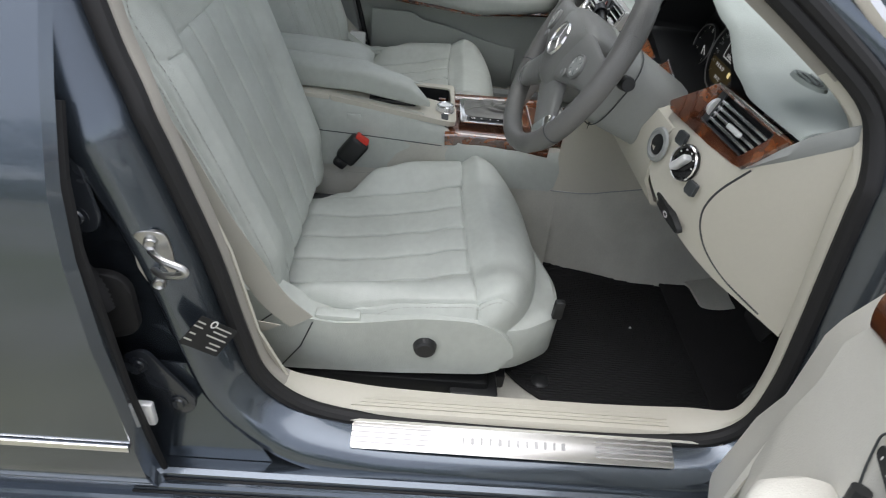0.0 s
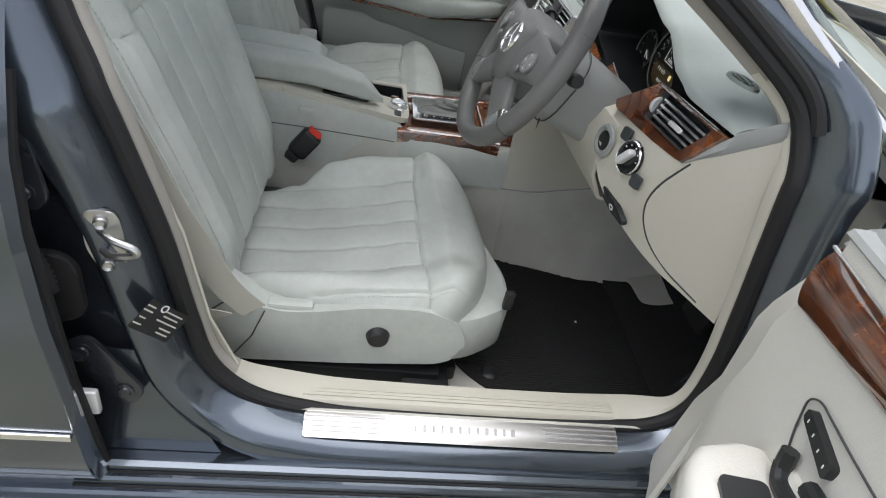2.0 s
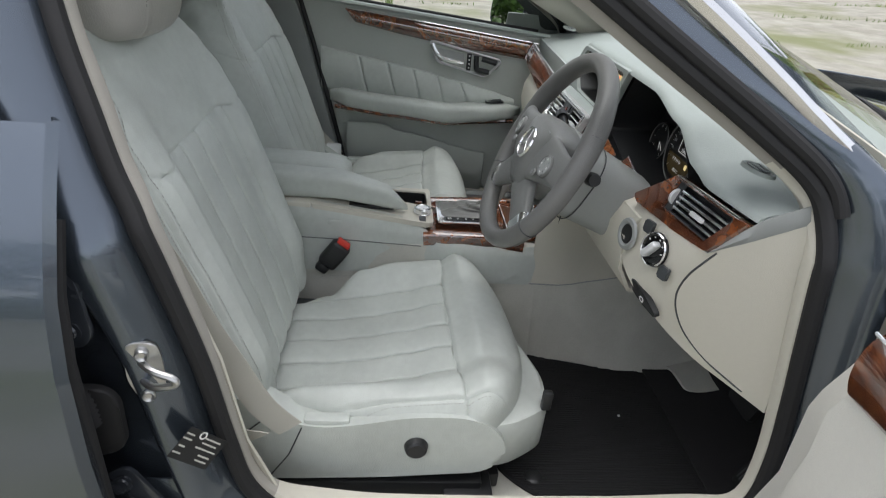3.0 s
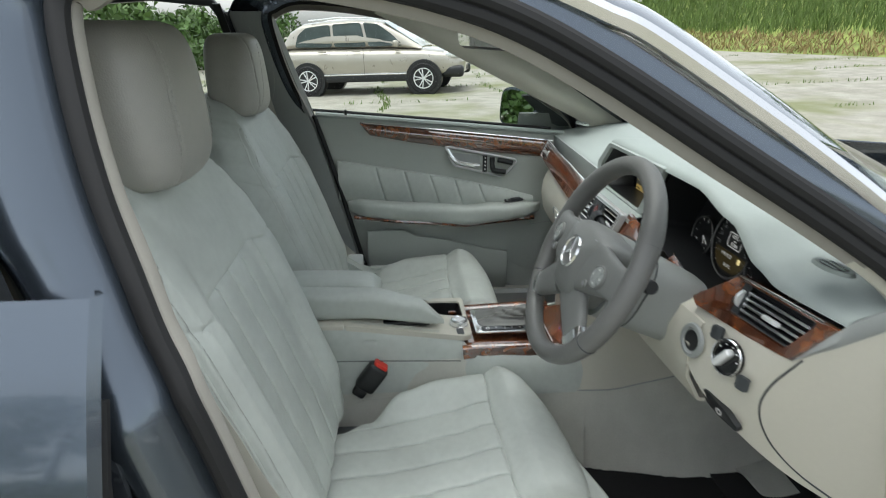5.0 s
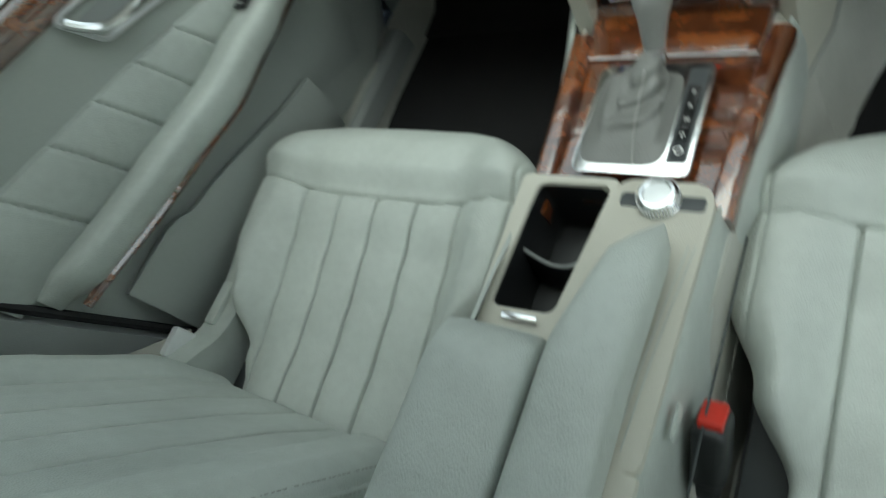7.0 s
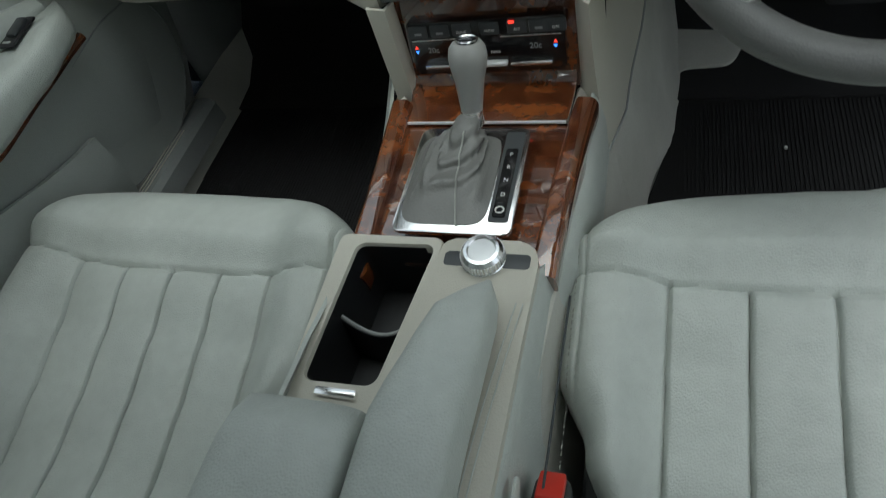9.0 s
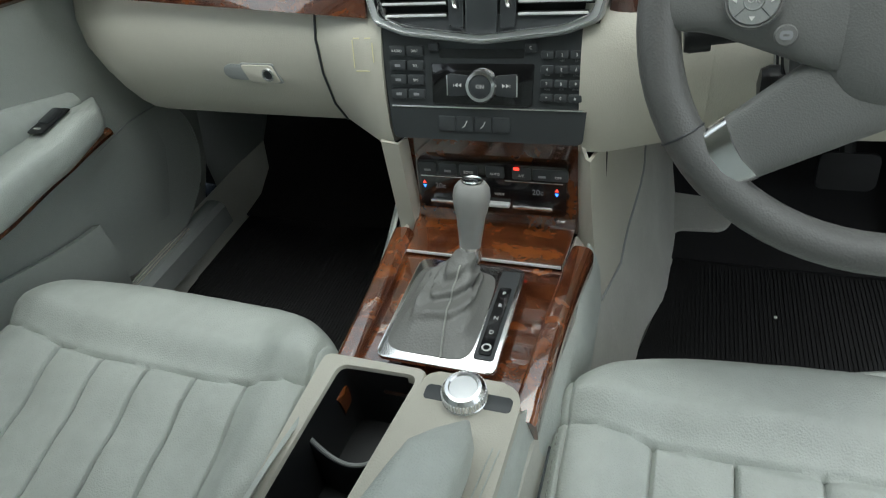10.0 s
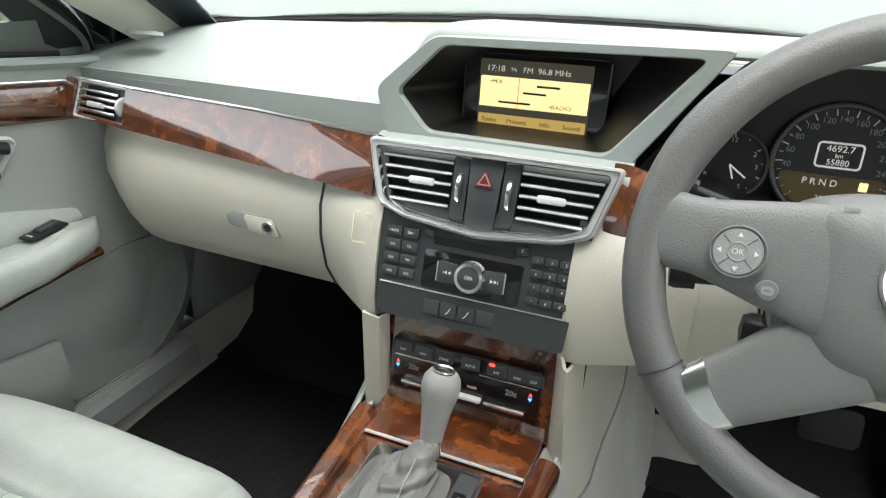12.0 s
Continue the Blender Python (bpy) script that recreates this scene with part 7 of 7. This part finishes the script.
part("mirror_face", move(slab([(u * .095, v * .061) for u, v in (around(k, 32, 4) for k in range(32))], .003), wm_ @ Matrix.Translation((0, -.0115, 0)) @ pose(0, 0, 0, 90, 0, 0)), MIRROR, wing, "mirror glass")
part("foot", box(.10, .05, .03, (-.80, .70, 1.0), .01), BLACK, wing)

# ---- outside ----
def ground_z(x, y):
    a = curve_at([(-13.5, -.16), (-2.0, 0)], x) + curve_at([(-12, .04), (-3, 0)], x) * min(max(y, -8), 12)
    b = curve_at([(8, 0), (30, .35)], y)
    return a + b


def concrete():
    m = bpy.data.materials.new("cracked_concrete")
    m.use_nodes = True
    n, l = m.node_tree.nodes, m.node_tree.links
    b = n["Principled BSDF"]
    co = n.new("ShaderNodeTexCoord")
    big, mid, fine, crack = (n.new("ShaderNodeTexNoise") for _ in range(4))
    for t, sc in ((big, .5), (mid, 3.0), (fine, 60)):
        t.inputs["Scale"].default_value, t.inputs["Detail"].default_value = sc, 8
        l.new(co.outputs["Object"], t.inputs["Vector"])
    ramp = n.new("ShaderNodeValToRGB")
    ramp.color_ramp.elements[0].position, ramp.color_ramp.elements[0].color = .3, (.175, .165, .13, 1)
    ramp.color_ramp.elements[1].position, ramp.color_ramp.elements[1].color = .72, (.37, .355, .30, 1)
    mix = n.new("ShaderNodeMath")
    mix.operation = "MULTIPLY_ADD"
    mix.inputs[1].default_value = .5
    l.new(fine.outputs["Fac"], mix.inputs[0])
    half = n.new("ShaderNodeMath")
    half.operation = "MULTIPLY"
    half.inputs[1].default_value = .6
    l.new(mid.outputs["Fac"], half.inputs[0])
    l.new(half.outputs[0], mix.inputs[2])
    l.new(mix.outputs[0], ramp.inputs["Fac"])
    # mossy patches
    moss = n.new("ShaderNodeValToRGB")
    moss.color_ramp.elements[0].position, moss.color_ramp.elements[1].position = .50, .66
    l.new(big.outputs["Fac"], moss.inputs["Fac"])
    mixc = n.new("ShaderNodeMix")
    mixc.data_type = "RGBA"
    l.new(moss.outputs["Color"], mixc.inputs["Factor"])
    l.new(ramp.outputs["Color"], mixc.inputs["A"])
    mixc.inputs["B"].default_value = (.17, .18, .085, 1)
    l.new(mixc.outputs["Result"], b.inputs["Base Color"])
    b.inputs["Roughness"].default_value = .92
    bp = n.new("ShaderNodeBump")
    bp.inputs["Strength"].default_value, bp.inputs["Distance"].default_value = .5, .004
    l.new(fine.outputs["Fac"], bp.inputs["Height"])
    l.new(bp.outputs["Normal"], b.inputs["Normal"])
    return m


CONCRETE = concrete()
GRASS = material("grass_green", (.20, .25, .06), .9, vary=.5, scale=1.2, fine=14, bump=.6, bump_scale=60)
BLADE = material("grass_blade", (.11, .17, .035), .7, vary=.45, scale=2, fine=20)
DRY = material("dry_grass", (.26, .20, .085), .9, vary=.35, scale=2, fine=20)
LEAF = material("leaf_green", (.055, .11, .018), .6, vary=.5, scale=1.5, fine=12)
BARK = material("bark", (.13, .10, .07), .95, vary=.3, scale=8, fine=60, bump=.8, bump_scale=40)
ASPHALT = material("pale_road", (.30, .275, .24), .9, vary=.15, scale=1.0, fine=60, bump=.3, bump_scale=80)

xs = [-300, -120, -60, -40, -30, -24, -20] + [lerp(-18, 6, k / 24) for k in range(25)] + [9, 14, 25, 60, 120, 300]
ys = [-300, -120, -50, -25, -16] + [lerp(-12, 36, k / 40) for k in range(41)] + [45, 70, 120, 300]
ground = tagged(part("ground", sheet([[(x, y, ground_z(x, y)) for x in xs] for y in ys]), CONCRETE), "weathered concrete yard with mossy patches", "ground", kind="structure")
# slab joints with grass growing out of them
rng = random.Random(4)


def blades(places, mat, name, hmin, hmax, label, width=.006, lean=.5):
    verts, faces = [], []
    for x, y, z in places:
        h, a = rng.uniform(hmin, hmax), rng.uniform(0, 6.283)
        w = width * rng.uniform(.6, 1.5)
        dx, dy = math.cos(a) * w, math.sin(a) * w
        lx, ly = rng.uniform(-lean, lean) * h, rng.uniform(-lean, lean) * h
        i = len(verts)
        verts += [(x - dx, y - dy, z), (x + dx, y + dy, z), (x + lx * .5 + dx * .7, y + ly * .5 + dy * .7, z + h * .6), (x + lx * .5 - dx * .7, y + ly * .5 - dy * .7, z + h * .6), (x + lx, y + ly, z + h)]
        faces += [(i, i + 1, i + 2, i + 3), (i + 3, i + 2, i + 4)]
    me = bpy.data.meshes.new(name)
    me.from_pydata(verts, [], faces)
    me.materials.append(mat)
    return tagged(new(name, me), label, "grass", kind="stuff")


joint = []
for line in range(-5, 3):
    for k in range(700):
        t = rng.uniform(-18, 3)
        y = line * 2.6 + rng.gauss(0, .05) + .12 * math.sin(t)
        if noise.noise(Vector((t * .5, line * 3.1, 0))) > -.12 and not (-1.3 < t < 3 and abs(y) < 3):
            joint.append((t, y, ground_z(t, y)))
for line in range(-7, 1):
    for k in range(600):
        t = rng.uniform(-12, 16)
        x = line * 2.9 + .4 + rng.gauss(0, .05) + .1 * math.sin(t * 1.3)
        if noise.noise(Vector((t * .5, line * 7.7, 4))) > -.1 and not (abs(x) < 1.3 and abs(t) < 3):
            joint.append((x, t, ground_z(x, t)))
blades(joint, BLADE, "joint_grass", .02, .09, "green grass growing in the slab joints", .008)


# lawn ahead, bank to the left front, hedge behind
lawn = tagged(part("lawn", sheet([[(x, y, ground_z(x, y) + .03 + .05 * math.sin(x * .7 + y)) for x in [lerp(-9, 60, k / 24) for k in range(25)]] for y in (13, 14, 16, 18, 20, 22, 24, 26, 30, 36, 45, 60, 90)]), GRASS), "sunlit green lawn beyond the yard", "lawn", kind="structure")
road = tagged(part("road", sheet([[(-26 + 6.0 * math.cos(a) + t * math.cos(a + .9), 9 + 6 + t * .9 + 8 * math.sin(a), ground_z(-10, 10) + .02) for t in (0, 3)] for a in (0, .4)]), ASPHALT), "pale worn road", "road", kind="structure")


def bank_point(u, v):
    """u along the bank (0 to 1), v up it (0 to 1)."""
    x, y = lerp(-42, 4, u), lerp(6.5, 23.5, u)
    nx, ny = -.35, .94
    d = 7.0 * v
    h = 2.4 * v ** 1.1 * (1 if u < .55 else max(0, (.95 - u) / .4))
    return (x + nx * d, y + ny * d, ground_z(x, y) + h + .12 * math.sin(u * 60) * v)


bank = tagged(part("bank", sheet([[bank_point(u / 30, v / 8) for v in range(9)] for u in range(31)]), GRASS), "overgrown grassy bank beside the road", "bank", kind="structure")
places = []
dry = []
for k in range(26000):
    u, v = rng.uniform(0, .85), rng.uniform(0, 1)
    p = bank_point(u, v)
    (dry if v < .30 + .12 * noise.noise(Vector((u * 30, 0, 0))) else places).append(p)
blades(places, BLADE, "bank_grass", .25, .75, "tall green grass on the bank", .02)
blades(dry, DRY, "dry_grass", .08, .30, "dry straw-coloured grass at the foot of the bank", .02, 1.0)


def leaf_clump(centre, r, count, verts, faces, size):
    for _ in range(count):
        d = Vector((rng.gauss(0, 1), rng.gauss(0, 1), rng.gauss(0, .8))).normalized() * r * rng.uniform(.55, 1.05)
        p = Vector(centre) + d
        a = Vector((rng.gauss(0, 1), rng.gauss(0, 1), rng.gauss(0, 1))).normalized()
        b = a.cross(d.normalized() + Vector((.01, .02, .03))).normalized()
        s = size * rng.uniform(.6, 1.4)
        i = len(verts)
        verts += [tuple(p - a * s), tuple(p + b * s * .45), tuple(p + a * s), tuple(p - b * s * .45)]
        faces.append((i, i + 1, i + 2, i + 3))


def hedge(name, line, height, depth, label, seeds=260, size=.16):
    verts, faces = [], []
    for _ in range(seeds):
        t = rng.uniform(0, len(line) - 1.001)
        i = int(t)
        x, y = lerp(line[i][0], line[i + 1][0], t - i), lerp(line[i][1], line[i + 1][1], t - i)
        x, y = x + rng.uniform(-depth, depth), y + rng.uniform(-depth, depth)
        z = ground_z(x, y) + height * rng.uniform(.05, 1) * (.75 + .35 * noise.noise(Vector((x * .3, y * .3, 2))))
        leaf_clump((x, y, z), rng.uniform(.45, .9), 70, verts, faces, size)
    me = bpy.data.meshes.new(name)
    me.from_pydata(verts, [], faces)
    me.materials.append(LEAF)
    return tagged(new(name, me), label, "hedge", kind="stuff")


hedge("hedge", [(-40, -6), (-24, -9), (-14, -14), (-4, -17), (8, -17), (17, -13), (16, -5), (15, 3)], 2.6, 1.6, "dense wild green hedge behind the yard", 900)
hedge("thicket", [(-48, 14), (-34, 18), (-20, 23), (-12, 26)], 3.6, 1.5, "green thicket on top of the bank", 340)
hedge("shrubs", [(-2, 62), (14, 60), (30, 58)], 3.0, 2.0, "green shrubs beyond the lawn", 260, .25)


def tree(x, y, h, lean):
    ob = thing("tree", "leafy green tree with a pale tapered trunk", "tree", (x, y, ground_z(x, y)), "trees round the yard")
    line = spline([(0, 0, -.2), (lean * .2, .05, h * .3), (lean * .5, -.1, h * .62), (lean, .1, h * .9)], 6)
    rows = []
    for i, p in enumerate(line):
        r = lerp(.22, .05, i / (len(line) - 1)) * h / 7
        rows.append([(p.x + r * math.cos(k * math.pi / 5), p.y + r * math.sin(k * math.pi / 5), p.z) for k in range(10)])
    part("trunk", loft(rows, True, True), BARK, ob)
    verts, faces = [], []
    for k in range(9):
        a, t = rng.uniform(0, 6.28), rng.uniform(.45, .95)
        base = line[int(t * (len(line) - 1))]
        tip = base + Vector((math.cos(a), math.sin(a), .55)) * h * rng.uniform(.16, .30)
        part("limb", tube([base, base.lerp(tip, .5) + Vector((0, 0, .1)), tip], .035, 6), BARK, ob)
        for q in range(6):
            leaf_clump(base.lerp(tip, rng.uniform(.4, 1.15)) + Vector((rng.gauss(0, .5), rng.gauss(0, .5), rng.gauss(0, .4))), rng.uniform(.4, .85), 60, verts, faces, .15)
    me = bpy.data.meshes.new("crown")
    me.from_pydata(verts, [], faces)
    me.materials.append(LEAF)
    tagged(new("crown", me), "ragged green crown").parent = ob


for x, y, h, lean in ((-30, -12, 5, .6), (-19, -17, 4.5, -.4), (-7, -20, 8, .5), (9, -20, 8, .2), (-38, 20, 7, .5), (-25, 26, 8, -.5), (-45, 8, 8, .3), (18, -9, 8, .4), (19, 1, 7, -.3)):
    tree(x, y, h, lean)

# parked crossover
SUV_PAINT = material("beige_metallic_paint", (.42, .39, .33), .3, .45, vary=.04, fine=900, coat=1.0)
SUVGLASS = material("tinted_car_glass", (.07, .10, .09), .08, vary=.1, coat=.6)
suv = thing("crossover_car", "parked beige crossover with dark lower cladding", "car", (-13.8, -.12, -.16))
suv.rotation_euler = (radians(2.3), 0, radians(-13))


def suv_body():
    # along y (forward +), half width, sill and roof heights of the section
    secs = [(-2.08, .60, .50, .78), (-2.02, .78, .38, .98), (-1.75, .86, .33, 1.03), (-1.2, .885, .30, 1.03), (0, .89, .30, 1.0), (.9, .885, .30, .98), (1.25, .87, .32, .97), (1.75, .83, .33, .90), (2.02, .74, .36, .80), (2.15, .55, .42, .70)]
    rows = []
    for y, w, lo, hi in secs:
        rows.append([(w * u, y, (lo + hi) / 2 + (hi - lo) / 2 * v) for u, v in (around(k, 32, 4.5) for k in range(32))])
    return loft(rows, True, True)


def suv_cabin():
    secs = [(-1.95, .66, 1.0, 1.10), (-1.75, .66, .98, 1.40), (-1.45, .66, .98, 1.555), (-.9, .67, .97, 1.60), (-.2, .67, .96, 1.615), (.35, .665, .95, 1.555), (.8, .68, .95, 1.30), (1.25, .70, .93, .99)]
    rows = []
    for y, w, lo, hi in secs:
        rows.append([(w * (1 - .0) * u * (1.12 if v < 0 else 1.0), y, (lo + hi) / 2 + (hi - lo) / 2 * v) for u, v in (around(k, 32, 5) for k in range(32))])
    return loft(rows, True, True)


part("body", suv_body(), SUV_PAINT, suv, angle=50)
part("cabin", suv_cabin(), SUV_PAINT, suv, "roof and window pillars", angle=50)
for s in (1, -1):
    for name, pts in (("rear_side_window", [(-1.62, 1.05), (-1.55, 1.30), (-1.35, 1.46), (-.80, 1.51), (-.76, 1.03)]), ("rear_door_window", [(-.70, 1.03), (-.74, 1.51), (-.10, 1.53), (.02, 1.02)]), ("front_door_window", [(.08, 1.02), (-.04, 1.53), (.30, 1.48), (.62, 1.25), (.86, 1.02)])):
        rows = [Vector((s * (.758 - .085 * (z - 1.0) / .5 + .003), y, z)) for y, z in soften(pts, .06)]
        bm = bmesh.new()
        bm.faces.new([bm.verts.new(p) for p in rows])
        bmesh.ops.solidify(bm, geom=bm.faces[:], thickness=.02)
        part(name, bm, SUVGLASS, suv, "dark side window")
    part("cladding", box(.03, 3.1, .16, (s * .885, -.05, .36), .02), BLACK, suv, "black sill cladding")
    part("sill_strip", box(.02, 1.9, .035, (s * .902, .0, .44), .008), CHROME, suv)
    part("door_line", box(.006, .008, .6, (s * .888, -.02, .70)), CHARCOAL, suv)
    part("door_handle", box(.03, .18, .03, (s * .89, .12 - .30, .93), .01), SUV_PAINT, suv)
    part("door_handle", box(.03, .18, .03, (s * .89, -.95, .94), .01), SUV_PAINT, suv)
    part("wing_mirror", box(.18, .12, .14, (s * .90, .72, 1.07), .04, 3), SUV_PAINT, suv)
    part("headlight", box(.16, .34, .14, (s * .70, 1.90, .80), .05, 3), SILVER, suv)
    part("bumper_corner", box(.25, .5, .25, (s * .68, 1.92, .45), .08, 3), BLACK, suv)
    for y in (1.30, -1.33):
        m = Matrix.Translation((s * .80, y, .33)) @ pose(0, 0, 0, 0, s * 90, 0)
        arch = part("wheel_arch", move(lathe([(.0, .115), (.39, .115), (.40, .09), (.40, -.1), (.0, -.1)], 40), m), BLACK, suv)
        tyre = part("wheel", move(lathe([(.215, .10), (.235, .125), (.30, .13), (.33, .11), (.335, -.09), (.215, -.09)], 40), m), RUBBER, suv, "tyre")
        part("rim", move(lathe([(.215, .122), (.222, .128), (.205, .128), (.195, .10), (.195, .04), (.0, .04)], 40), m), SILVER, tyre)
        for k in range(10):
            a = radians(36 * k + (7 if k % 2 else -7))
            part("spoke", move(box(.165, .024, .02, (.118, 0, .115), .006), m @ Matrix.Rotation(a, 4, "Z")), SILVER, tyre)
        part("hub", move(lathe([(.0, .130), (.03, .128), (.04, .11), (.04, .05)], 20), m), SILVER, tyre)
part("windscreen", sheet([[(u * lerp(.66, .58, t), lerp(1.16, .42, t), lerp(1.03, 1.51, t) + .02) for u in (-1, -.5, 0, .5, 1)] for t in (0, .5, 1)], .01), SUVGLASS, suv, "dark windscreen")
for s in (.6, -.6):
    part("roof_rail", tube([(s, -1.3, 1.60), (s, -.6, 1.645), (s, .2, 1.60)], .018, 8), SILVER, suv)
